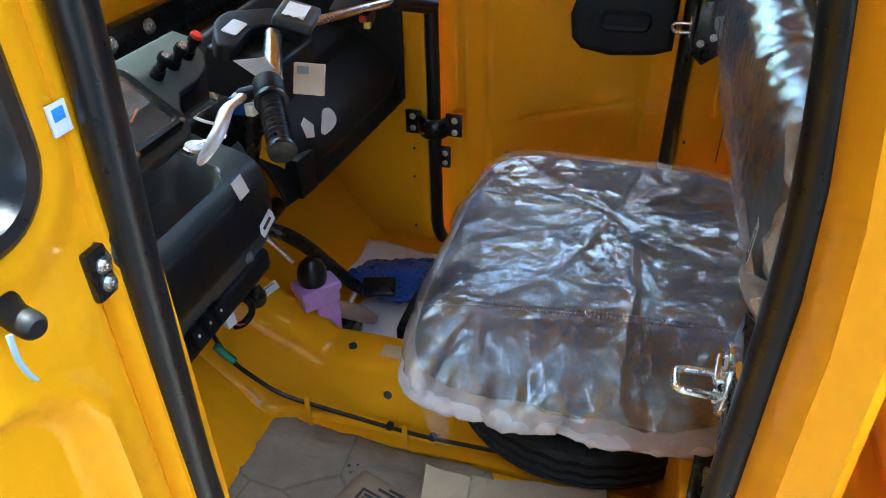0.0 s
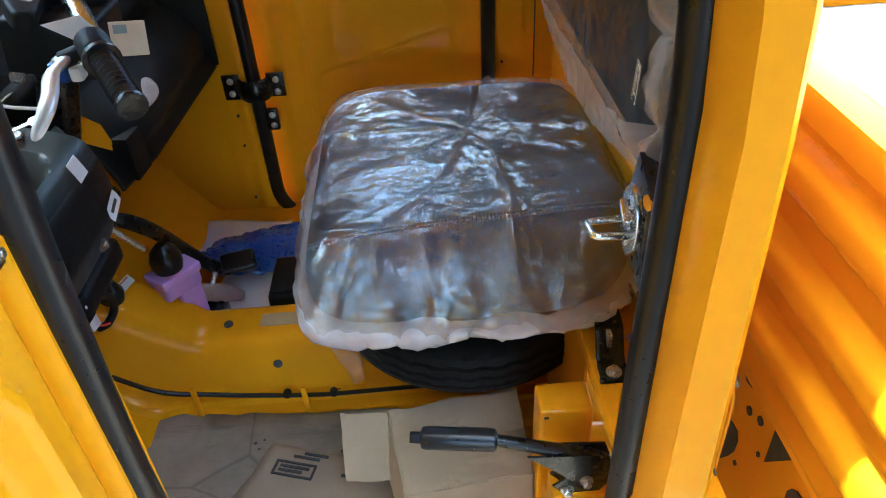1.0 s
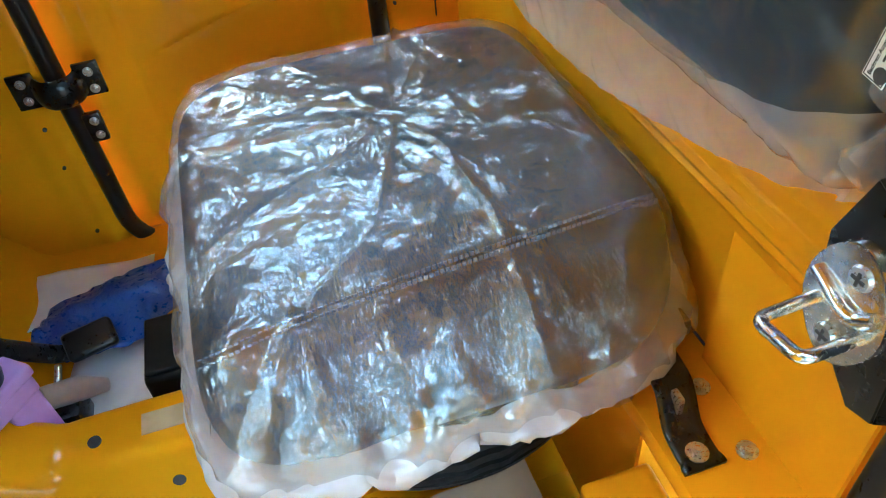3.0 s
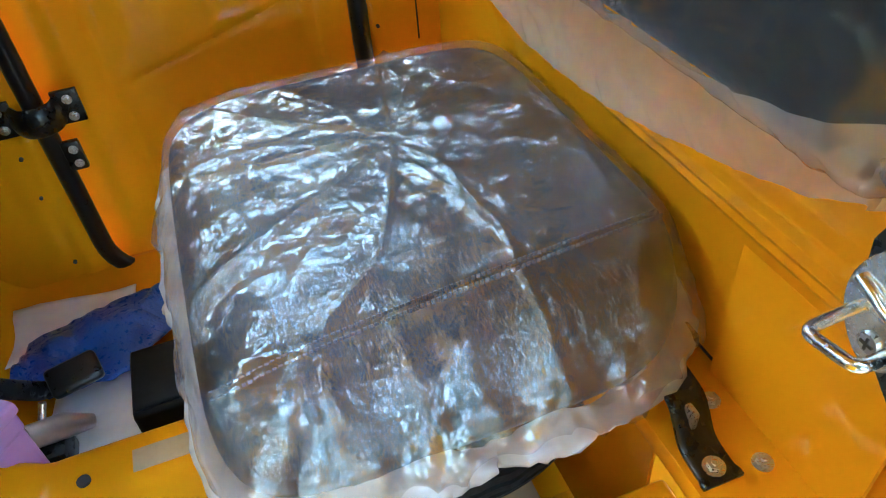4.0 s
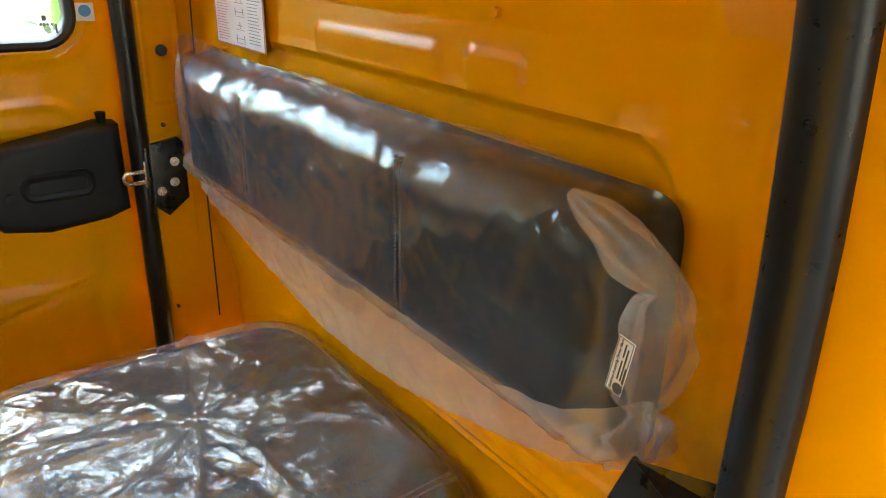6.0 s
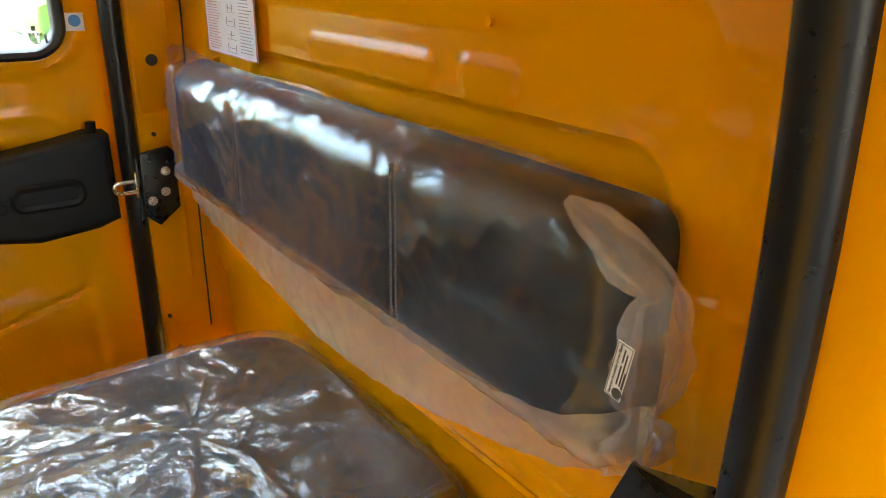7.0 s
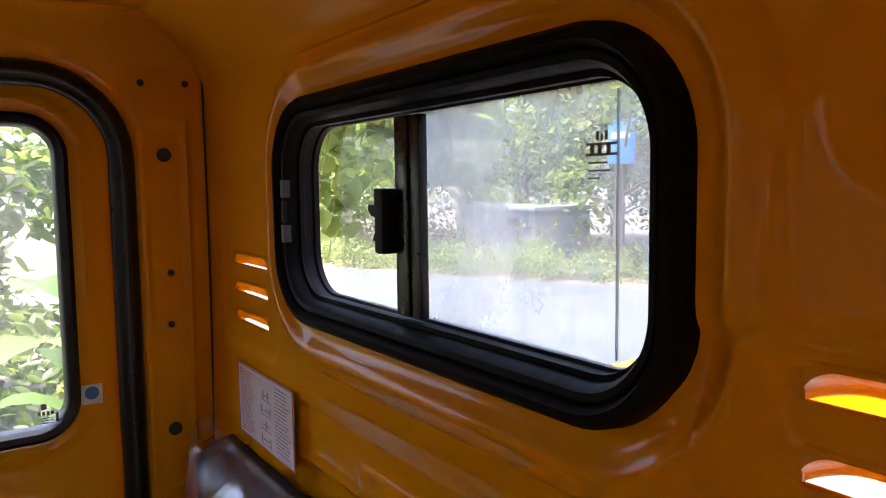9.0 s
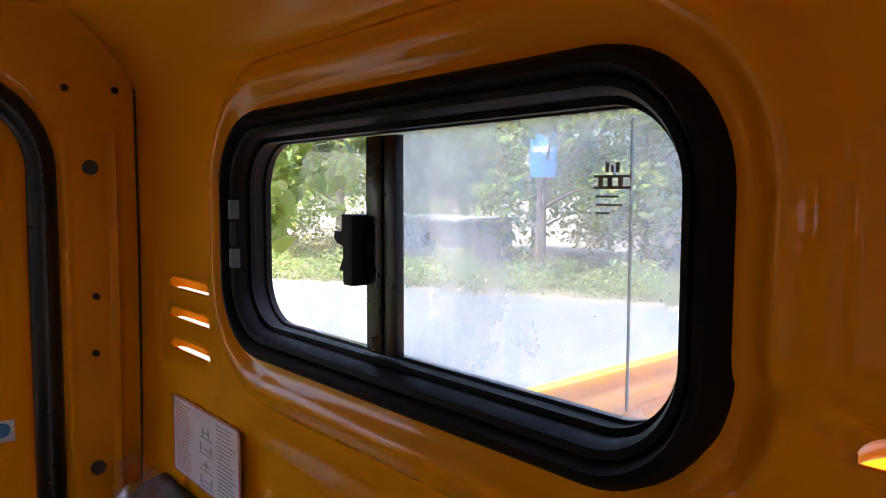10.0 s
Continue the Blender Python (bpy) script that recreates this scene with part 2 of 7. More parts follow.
WORN_CARD = trodden("trodden_cardboard", (0.19, 0.155, 0.105), (0.33, 0.275, 0.19))
# Dark print colour, also painted where only the shade inside holes would show.
DARKMARK = simple("dark_print_and_hole_shade", (0.035, 0.032, 0.03), (0.06, 0.055, 0.05), 60, (0.7, 0.9))
PAPER = simple("white_paper", (0.72, 0.72, 0.71), (0.82, 0.82, 0.81), 20, (0.6, 0.8))
LABEL = simple("pale_label", (0.66, 0.68, 0.70), (0.78, 0.79, 0.80), 30, (0.35, 0.55))
GREYINK = simple("grey_print", (0.22, 0.20, 0.20), (0.34, 0.31, 0.31), 60, (0.6, 0.8))
REDINK = simple("red_print", (0.52, 0.17, 0.16), (0.60, 0.26, 0.24), 60, (0.5, 0.7))
PINKLABEL = simple("pale_warning_label", (0.66, 0.64, 0.64), (0.74, 0.72, 0.72), 25, (0.35, 0.55))
BLUEINK = simple("blue_print", (0.05, 0.22, 0.55), (0.08, 0.30, 0.62), 60, (0.4, 0.6))
LILAC = simple("lilac_plastic", (0.50, 0.27, 0.62), (0.60, 0.36, 0.72), 18, (0.3, 0.45), bump_scale=300, bump_strength=0.1)
BLUEBAG = simple("blue_polythene", (0.008, 0.05, 0.26), (0.015, 0.085, 0.36), 14, (0.22, 0.4), bump_scale=45, bump_strength=0.8, distance=0.006)
RED = simple("red_plastic", (0.5, 0.02, 0.012), (0.6, 0.03, 0.02), 30, (0.3, 0.45))
YPLASTIC = simple("yellow_plastic", (0.65, 0.50, 0.03), (0.72, 0.56, 0.05), 30, (0.35, 0.5))
CREAM = simple("cream_carton", (0.66, 0.58, 0.44), (0.74, 0.67, 0.52), 22, (0.5, 0.7))
GREENP = simple("green_plastic", (0.02, 0.22, 0.13), (0.03, 0.3, 0.18), 30, (0.4, 0.6))
TAPE = simple("buff_tape", (0.42, 0.30, 0.15), (0.5, 0.37, 0.2), 30, (0.4, 0.6), bump_scale=80, bump_strength=0.3)
CYANP = simple("pale_blue_nylon", (0.25, 0.33, 0.36), (0.32, 0.41, 0.44), 30, (0.4, 0.6))
DIAL = simple("dark_dial_face", (0.045, 0.055, 0.062), (0.065, 0.075, 0.085), 12, (0.4, 0.6), bump_strength=0)
ORANGE = simple("orange_pointer", (0.75, 0.16, 0.02), (0.8, 0.2, 0.03), 30, (0.4, 0.6))
PINKISH = (0.88, 0.83, 0.83)
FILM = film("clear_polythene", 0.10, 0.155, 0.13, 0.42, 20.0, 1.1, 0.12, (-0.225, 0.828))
HEMFILM = film("bunched_polythene", 0.60, 0.20, 0.06, 0.3, 24.0, 0.3, 0.05, tint=(0.97, 0.96, 0.96), vary=0.35, cloud=PINKISH)
WRAPFILM = film("smooth_polythene", 0.036, 0.16, 0.032, 0.24, 12.0, 0.2, 0.02)
VEILFILM = film("doubled_polythene", 0.068, 0.17, 0.032, 0.22, 12.0, 0.2, 0.04, vary=0.5)
MILKFILM = film("milky_polythene", 0.36, 0.14, 0.05, 0.12, 9.0, 0.10, 0.05, tint=(0.97, 0.96, 0.96), vary=0.2, cloud=PINKISH)
KNOTFILM = film("twisted_polythene", 0.17, 0.18, 0.06, 0.4, 18.0, 0.2, 0.03, tint=(0.97, 0.96, 0.97), vary=0.6, cloud=PINKISH)
GLASS = glass("window_glass", (0.93, 0.95, 0.94))
DUSTYGLASS = glass("dusty_window_glass", (0.90, 0.93, 0.93), 0.44)
LENS = glass("scuffed_gauge_lens", (0.95, 0.97, 0.97), 0.06, 0.4)
EDGEGLASS = simple("ground_glass_edge", (0.30, 0.36, 0.34), (0.40, 0.46, 0.44), 40, (0.4, 0.6))
SCREEN = glass("tinted_windscreen", (0.88, 0.92, 0.90), 0.06)
LEAF = leaf_mat("broad_leaf", (0.05, 0.095, 0.02), (0.14, 0.19, 0.05))
HEDGE = leaf_mat("hedge_leaf", (0.10, 0.15, 0.06), (0.20, 0.25, 0.12))
# Dark dull leaf for the unseen added trees, so they pass little green light.
BLOCKLEAF = leaf_mat("light_block_leaf", (0.040, 0.050, 0.025), (0.062, 0.074, 0.038), 0.3)
DRY = leaf_mat("dry_leaf", (0.11, 0.105, 0.065), (0.20, 0.19, 0.12))
BANANA = leaf_mat("banana_leaf", (0.10, 0.19, 0.05), (0.17, 0.27, 0.08))
BARK = simple("bark", (0.10, 0.075, 0.055), (0.2, 0.16, 0.12), 9, (0.8, 0.95), bump_scale=30, bump_strength=0.8, distance=0.01)
ROAD = simple("pale_concrete_road", (0.072, 0.080, 0.088), (0.100, 0.110, 0.119), 1.2, (0.75, 0.95), bump_scale=90, bump_strength=0.4, distance=0.003)
# Grey picked for the unseen bed floor to dim and neutralise its bounce.
BEDGREY = simple("bounce_dimming_grey_steel", (0.10, 0.10, 0.095), (0.16, 0.155, 0.145), 6, (0.5, 0.75), bump_scale=120, bump_strength=0.3)
HUTWALL = simple("weathered_limewash", (0.24, 0.25, 0.25), (0.34, 0.35, 0.35), 3.0, (0.7, 0.9))
EARTH = simple("dry_earth", (0.13, 0.11, 0.08), (0.21, 0.18, 0.14), 1.5, (0.85, 1.0), bump_scale=18, bump_strength=0.6, distance=0.02)


# ---- helpers for meshes ----
def part(name, bm, mat, parent=None, label="", smooth=True, mods=()):
    """Links a bmesh as one mesh object under a thing or a part."""
    me = bpy.data.meshes.new(name)
    bm.normal_update()
    bm.to_mesh(me)
    bm.free()
    return link(name, me, mat, parent, label, smooth)


def link(name, me, mat, parent=None, label="", smooth=True):
    for mm in mat if isinstance(mat, (list, tuple)) else [mat]:
        me.materials.append(mm)
    if smooth:
        me.shade_smooth()
        me.set_sharp_from_angle(angle=radians(38))
    ob = new(name, me)
    if parent is not None:
        ob.parent = parent
    if label:
        ob["label"] = label
    return ob


def thing(name, label, category, group="", kind=""):
    return tagged(new(name), label, category, group, kind)


def structure(ob, label, category):
    return tagged(ob, label, category, kind="structure")


def add_box(bm, x0, x1, y0, y1, z0, z1, bevel=0.0, seg=2, m=None):
    g = bmesh.ops.create_cube(bm, size=1.0)
    bmesh.ops.scale(bm, vec=(x1 - x0, y1 - y0, z1 - z0), verts=g["verts"])
    bmesh.ops.translate(bm, vec=((x0 + x1) / 2, (y0 + y1) / 2, (z0 + z1) / 2), verts=g["verts"])
    vs = g["verts"]
    if bevel:
        es = list({e for v in vs for e in v.link_edges})
        r = bmesh.ops.bevel(bm, geom=es, offset=bevel, segments=seg, profile=0.6, affect="EDGES", clamp_overlap=True)
        vs = list({v for f in r["faces"] for v in f.verts} | {v for v in vs if v.is_valid})
    if m is not None:
        bmesh.ops.transform(bm, matrix=m, verts=[v for v in vs if v.is_valid])
    return bm


def box(*a, **k):
    return add_box(bmesh.new(), *a, **k)


def add_cyl(bm, p, q, r0, r1=None, seg=20, bevel=0.0):
    """A closed round bar from p to q."""
    r1 = r0 if r1 is None else r1
    p, q = Vector(p), Vector(q)
    d = q - p
    m = Matrix.Translation((p + q) / 2) @ d.to_track_quat("Z", "Y").to_matrix().to_4x4()
    g = bmesh.ops.create_cone(bm, cap_ends=True, segments=seg, radius1=r0, radius2=r1, depth=d.length, matrix=m)
    if bevel:
        es = [e for e in {e for v in g["verts"] for e in v.link_edges} if len(e.link_faces) == 2 and any(len(f.verts) > 4 for f in e.link_faces)]
        bmesh.ops.bevel(bm, geom=es, offset=bevel, segments=2, profile=0.6, affect="EDGES", clamp_overlap=True)
    return bm


def cyl(*a, **k):
    return add_cyl(bmesh.new(), *a, **k)


def spline(pts, n=8, closed=False):
    """Catmull-Rom through the points."""
    p = [Vector(v) for v in pts]
    k, out = len(p), []
    for i in range(k if closed else k - 1):
        a, b, c, d = (p[(i + j) % k] if closed else p[min(max(i + j, 0), k - 1)] for j in (-1, 0, 1, 2))
        for s in range(n):
            t = s / n
            out.append(0.5 * ((2 * b) + (c - a) * t + (2 * a - 5 * b + 4 * c - d) * t * t + (3 * b - a - 3 * c + d) * t**3))
    if not closed:
        out.append(p[-1])
    return out


def add_tube(bm, path, r, seg=10, closed=False, flat=1.0, up=None):
    """A tube along a path; r is one radius or one for each point; flat squeezes it along its second axis."""
    path = [Vector(v) for v in path]
    k = len(path)
    rings, ref = [], Vector(up) if up else None
    for i, p in enumerate(path):
        a = path[(i - 1) % k] if closed or i else p
        b = path[(i + 1) % k] if closed or i < k - 1 else p
        d = (b - a).normalized()
        if ref is None:
            ref = d.orthogonal().normalized()
        u = (ref - d * ref.dot(d)).normalized()
        if not up:
            ref = u
        w = d.cross(u)
        rad = r[i] if isinstance(r, (list, tuple)) else r
        rings.append([bm.verts.new(p + rad * (math.cos(t) * u + flat * math.sin(t) * w)) for t in (2 * math.pi * j / seg for j in range(seg))])
    for i in range(k if closed else k - 1):
        a, b = rings[i], rings[(i + 1) % k]
        for j in range(seg):
            bm.faces.new((a[j], a[(j + 1) % seg], b[(j + 1) % seg], b[j]))
    if not closed:
        bm.faces.new(list(reversed(rings[0])))
        bm.faces.new(rings[-1])
    return bm


def tube(*a, **k):
    return add_tube(bmesh.new(), *a, **k)


def outline(cu, cv, hu, hv, r, n=6):
    """A rounded rectangle's corner points, anticlockwise."""
    pts = []
    for su, sv, a0 in ((1, 1, 0), (-1, 1, 90), (-1, -1, 180), (1, -1, 270)):
        for i in range(n + 1):
            a = radians(a0 + 90 * i / n)
            pts.append((cu + su * (hu - r) + r * math.cos(a), cv + sv * (hv - r) + r * math.sin(a)))
    return pts


def add_prism(bm, pts, m, depth, bevel=0.0, seg=2):
    """A flat outline (u, v) raised by depth along its normal and laid into the world by m."""
    vs = [bm.verts.new((u, v, 0)) for u, v in pts]
    f = bm.faces.new(vs)
    g = bmesh.ops.extrude_face_region(bm, geom=[f])
    top = [e for e in g["geom"] if isinstance(e, bmesh.types.BMVert)]
    bmesh.ops.translate(bm, vec=(0, 0, depth), verts=top)
    every = vs + top
    bmesh.ops.recalc_face_normals(bm, faces=list({f for v in every for f in v.link_faces}))
    if bevel:
        cap = [e for e in {e for v in top for e in v.link_edges} if all(v in top for v in e.verts)]
        r = bmesh.ops.bevel(bm, geom=cap, offset=bevel, segments=seg, profile=0.6, affect="EDGES", clamp_overlap=True)
        every = list({v for v in every if v.is_valid} | {v for f in r["faces"] for v in f.verts})
    bmesh.ops.transform(bm, matrix=m, verts=every)
    return bm


def prism(*a, **k):
    return add_prism(bmesh.new(), *a, **k)


def axes(origin, u, v):
    """A frame whose first two axes run along u and v from the origin."""
    u, v = Vector(u).normalized(), Vector(v)
    w = u.cross(v).normalized()
    v = w.cross(u)
    return Matrix(((u.x, v.x, w.x, origin[0]), (u.y, v.y, w.y, origin[1]), (u.z, v.z, w.z, origin[2]), (0, 0, 0, 1)))


def sd_round(u, v, cu, cv, hu, hv, r):
    """Signed distance to a rounded rectangle, negative inside."""
    a, b = np.abs(u - cu) - hu + r, np.abs(v - cv) - hv + r
    return np.minimum(np.maximum(a, b), 0) + np.hypot(np.maximum(a, 0), np.maximum(b, 0)) - r


def step(d, w):
    t = np.clip(d / w * 0.5 + 0.5, 0, 1)
    return t * t * (3 - 2 * t)


def bead(d, w):
    return np.exp(-((d / w) ** 2))


def sheet(us, vs, place, hole=None, thick=0.0):
    """A pressed sheet over a grid. place(U, V) gives X, Y, Z arrays; hole(u, v) marks the quads left out."""
    U, V = np.meshgrid(us, vs, indexing="ij")
    P = np.stack(place(U, V), -1).reshape(-1, 3)
    nu, nv = len(us), len(vs)
    i, j = np.meshgrid(np.arange(nu - 1), np.arange(nv - 1), indexing="ij")
    q = np.stack([i * nv + j, (i + 1) * nv + j, (i + 1) * nv + j + 1, i * nv + j + 1], -1)
    if hole is not None:
        cu, cv = (U[:-1, :-1] + U[1:, 1:]) / 2, (V[:-1, :-1] + V[1:, 1:]) / 2
        q = q[~hole(cu, cv)]
    q = q.reshape(-1, 4)
    used, inv = np.unique(q, return_inverse=True)
    me = bpy.data.meshes.new("sheet")
    me.from_pydata(P[used].tolist(), [], inv.reshape(-1, 4).tolist())
    me.update()
    return me


def thicken(ob, t, offset=-1.0):
    s = ob.modifiers.new("thickness", "SOLIDIFY")
    s.thickness, s.offset = t, offset
    return ob


def grid_with(a, b, stepsize, *marks):
    g = np.linspace(a, b, int(round((b - a) / stepsize)) + 1)
    g = [x for x in g if all(abs(x - m) > stepsize * 0.45 for m in marks)]
    return np.array(sorted(g + list(marks)))


def bolt(name, p, n, r, parent, mat=None, h=0.006, label=""):
    """A hexagon bolt head on a washer, looking along n."""
    p, n = Vector(p), Vector(n).normalized()
    bm = cyl(p - n * 0.002, p + n * 0.0015, r * 1.45, seg=18)
    add_cyl(bm, p, p + n * h, r, seg=6, bevel=r * 0.12)
    add_cyl(bm, p + n * h * 0.9, p + n * (h + 0.002), r * 0.5, seg=10)
    return part(name, bm, mat or STEEL, parent, label)


def ring_loft(profile, cu, cv, hu, hv, r, world_of, n=8):
    """A frame round a rounded rectangle: profile points (inset, height), swept round it."""
    bm = bmesh.new()
    rings = []
    for d, h in profile:
        pts = outline(cu, cv, hu - d, hv - d, max(r - d, 0.004), n)
        rings.append([bm.verts.new(world_of(u, v, h)) for u, v in pts])
    k = len(rings[0])
    for a, b in zip(rings, rings[1:] + rings[:1]):
        for j in range(k):
            bm.faces.new((a[j], a[(j + 1) % k], b[(j + 1) % k], b[j]))
    bmesh.ops.recalc_face_normals(bm, faces=bm.faces)
    return bm


def far_y(z):
    """The inner face of the far side leans in slightly towards the roof."""
    return 1.378 - 0.030 * step(np.asarray(z) - 0.85, 0.35)


# ---- ground outside ----
GZ = -0.52
ground = part("ground", box(-400, 400, -400, 400, GZ - 0.3, GZ), EARTH)
structure(ground, "dry earth ground with scattered grass", "ground")

# ---- rear wall of the cab: pressed steel sheet ----
WIN = (0.750, 1.2070, 0.2855, 0.1250, 0.080)
VENTS = [(0.284, 0.408, z - 0.008, z + 0.009) for z in (1.136, 1.094, 1.056)]
SLOTS = [(1.116, 1.244, z - 0.008, z + 0.007) for z in (1.135, 1.095, 1.054)]


def rear_x(Y, Z):
    x = np.zeros_like(Y)
    d = sd_round(Y, Z, *WIN)
    x -= 0.012 * step(0.043 - d, 0.012) - 0.012 * step(0.020 - d, 0.010)
    x -= 0.004 * bead(d - 0.047, 0.004)
    c = sd_round(Y, Z, 0.235, 1.345, 0.150, 0.110, 0.03)
    x += 0.007 * step(-c, 0.012)
    v = sd_round(Y, Z, 0.366, 1.100, 0.108, 0.064, 0.026)
    x += 0.010 * step(-v, 0.012)
    x -= 0.003 * bead(v, 0.006)
    s = sd_round(Y, Z, 1.182, 1.095, 0.104, 0.083, 0.03)
    x += 0.004 * step(-s, 0.010)
    b = sd_round(Y, Z, 0.680, 0.715, 0.385, 0.190, 0.05)
    x += 0.008 * step(-b, 0.010)
    x -= 0.004 * bead(b - 0.002, 0.006)
    x += 0.006 * step(0.998 + 0.010 * (0.60 - Y) - Z, 0.016) * step(Y - 0.285, 0.02) * step(1.02 - Y, 0.02)
    p = sd_round(Y, Z, 0.682, 0.772, 0.449, 0.208, 0.012)
    x += 0.0026 * step(-p, 0.004)
    for cy, cz, w, h in ((0.740, 0.930, 0.140, 0.016), (0.515, 0.932, 0.042, 0.018)):
        q = sd_round(Y, Z, cy, cz, w, h, 0.012)
        x -= 0.0035 * step(-q, 0.005)
    x -= 0.0030 * bead(sd_round(Y, Z, 0.240, 0.700, 0.040, 0.100, 0.02), 0.004)
    x -= 0.005 * bead(sd_round(Y, Z, 0.55, 0.497, 0.30, 0.010, 0.009), 0.007)
    x -= 0.004 * bead(sd_round(Y, Z, 0.268, 0.651, 0.016, 0.016, 0.015), 0.004)
    x -= 0.10 * np.clip((Z - 1.38) / 0.10, 0, 1) ** 2
    x += 0.046 * step(0.47 - Z, 0.10)
    x += 0.0012 * np.sin(Y * 5.1 + 1.0) * np.sin(Z * 6.3)
    return x


def rear_hole(y, z):
    h = sd_round(y, z, *WIN) < -0.012
    for a, b, c, d in VENTS + SLOTS:
        h |= (y > a) & (y < b) & (z > c) & (z < d)
    return h


ym = sorted({v for a, b, c, d in VENTS + SLOTS for v in (a, b)})
zm = sorted({v for a, b, c, d in VENTS + SLOTS for v in (c, d)})
ys, zs = grid_with(0.16, 1.395, 0.0048, *ym), grid_with(0.25, 1.48, 0.0048, *zm)
me = sheet(ys, zs, lambda Y, Z: (rear_x(Y, Z), Y, Z), rear_hole)
wall_rear = thicken(link("wall_rear", me, YELLOW), 0.004, 1.0)
structure(wall_rear, "glossy yellow pressed steel rear wall of the cab", "wall")


def louvre(y0, y1, z0, z1, deep, x0):
    """A pressed hood with rounded upper corners, bulging outwards and open along its lower edge, and the flat web above it."""
    us = np.concatenate([(1 - np.cos(np.linspace(0, math.pi, 33))) / 2])
    ts = np.concatenate([[-1.0], np.linspace(0, 1, 9)])

    def place(U, T):
        end = np.clip(np.minimum(U, 1 - U) / 0.16, 0, 1)
        dome = np.sqrt(np.clip(end * (2 - end), 0, 1))
        crown = z0 + (z1 - z0) * dome
        k = np.clip(T, 0, 1)
        z = np.where(T < 0, z1 + 0.004, crown - (crown - z0 + 0.001) * k**1.4)
        x = x0 + deep * np.sin(k * math.pi / 2) * dome
        return x, y0 + (y1 - y0) * U, z

    return sheet(us, ts, place)


for a, b, c, d in VENTS:
    thicken(link("louvre", louvre(a - 0.002, b + 0.002, c, d, 0.036, 0.0108), YELLOW, wall_rear), 0.0015, 0)
for a, b, c, d in SLOTS:
    thicken(link("louvre", louvre(a - 0.002, b + 0.002, c, d, 0.016, 0.0048), YELLOW, wall_rear), 0.0015, 0)

# plain outer skin behind the pressed sheet
wy = lambda u, v, h: (h, u, v)
cab_back = bmesh.new()
add_box(cab_back, 0.034, 0.040, 0.24, 0.45, 0.25, 1.02)
skin = part("outer_skin", cab_back, YELLOW, wall_rear)

# ---- sliding rear window ----
window_1 = structure(thing("window_1", "sliding rear window in a black rubber surround", "window"), "sliding rear window in a black rubber surround, latch closed", "window")
prof = [(-0.002, 0.004), (0.000, -0.012), (0.004, -0.017), (0.010, -0.018), (0.0135, -0.012), (0.0145, -0.008), (0.017, -0.011), (0.022, -0.010), (0.026, -0.003), (0.0265, 0.028), (0.008, 0.028)]
part("rubber_surround", ring_loft(prof, *WIN, wy, 12), MATTRUBBER, window_1)
prof = [(0.0255, 0.006), (0.031, 0.006), (0.0315, 0.011), (0.029, 0.013), (0.029, 0.022), (0.0315, 0.024), (0.0315, 0.030), (0.0255, 0.030)]
part("sash_frame", ring_loft(prof, *WIN, wy, 12), MATTRUBBER, window_1)
part("mullion", box(0.004, 0.020, 0.764, 0.786, WIN[1] - 0.090, WIN[1] + 0.090, 0.002), BLACKPAINT, window_1)
mull = box(0.006, 0.015, 0.7475, 0.7635, WIN[1] - 0.090, WIN[1] + 0.090, 0.0015)
part("sash_stile", mull, RUBBER, window_1)
pane = part("pane", prism(outline(0.830, WIN[1], 0.082, 0.089, 0.040), axes((0.012, 0, 0), (0, 1, 0), (0, 0, 1)), 0.003), GLASS, window_1, smooth=False)
pane.visible_shadow = False
pane = part("pane", prism(outline(0.634, WIN[1], 0.155, 0.1, 0.004), axes((0.024, 0, 0), (0, 1, 0), (0, 0, 1)), 0.003), DUSTYGLASS, window_1, smooth=False)
pane.visible_shadow = False
part("pane_edge", box(0.0242, 0.0265, 0.5405, 0.5411, WIN[1] - 0.088, WIN[1] + 0.088), EDGEGLASS, window_1, "ground glass edge")
# latch on the sliding pane
latch = part("latch", box(-0.010, 0.011, 0.786, 0.801, WIN[1] - 0.034, WIN[1] + 0.026, 0.003), PLASTIC, window_1, "black plastic sash latch")
hook = [(0, 0.0255), (0.0095, 0.0255), (0.0095, 0.016), (0.010, 0.0095), (0.013, 0.006), (0.0138, 0.0105), (0.018, 0.011), (0.0188, 0.005), (0.015, 0.0), (0.0088, -0.0015), (0.007, -0.0093), (0.0038, -0.011), (0.0088, -0.013), (0.013, -0.0233), (0, -0.0238)]
part("latch_hook", prism([(u * 1.35, v) for u, v in hook], axes((-0.002, 0.8005, WIN[1]), (0, 1, 0), (0, 0, 1)), 0.004), PLASTIC, latch, smooth=False)
keeper = part("keeper", box(-0.012, 0.010, 1.012, 1.019, WIN[1] - 0.012, WIN[1] + 0.012, 0.001), PLASTIC, window_1, "grey plastic latch keeper")
part("keeper_tab", box(-0.013, 0.008, 1.010, 1.018, WIN[1] + 0.016, WIN[1] + 0.036, 0.001), DASH, keeper)
part("keeper_tab", box(-0.013, 0.008, 1.010, 1.018, WIN[1] - 0.036, WIN[1] - 0.016, 0.001), DASH, keeper)
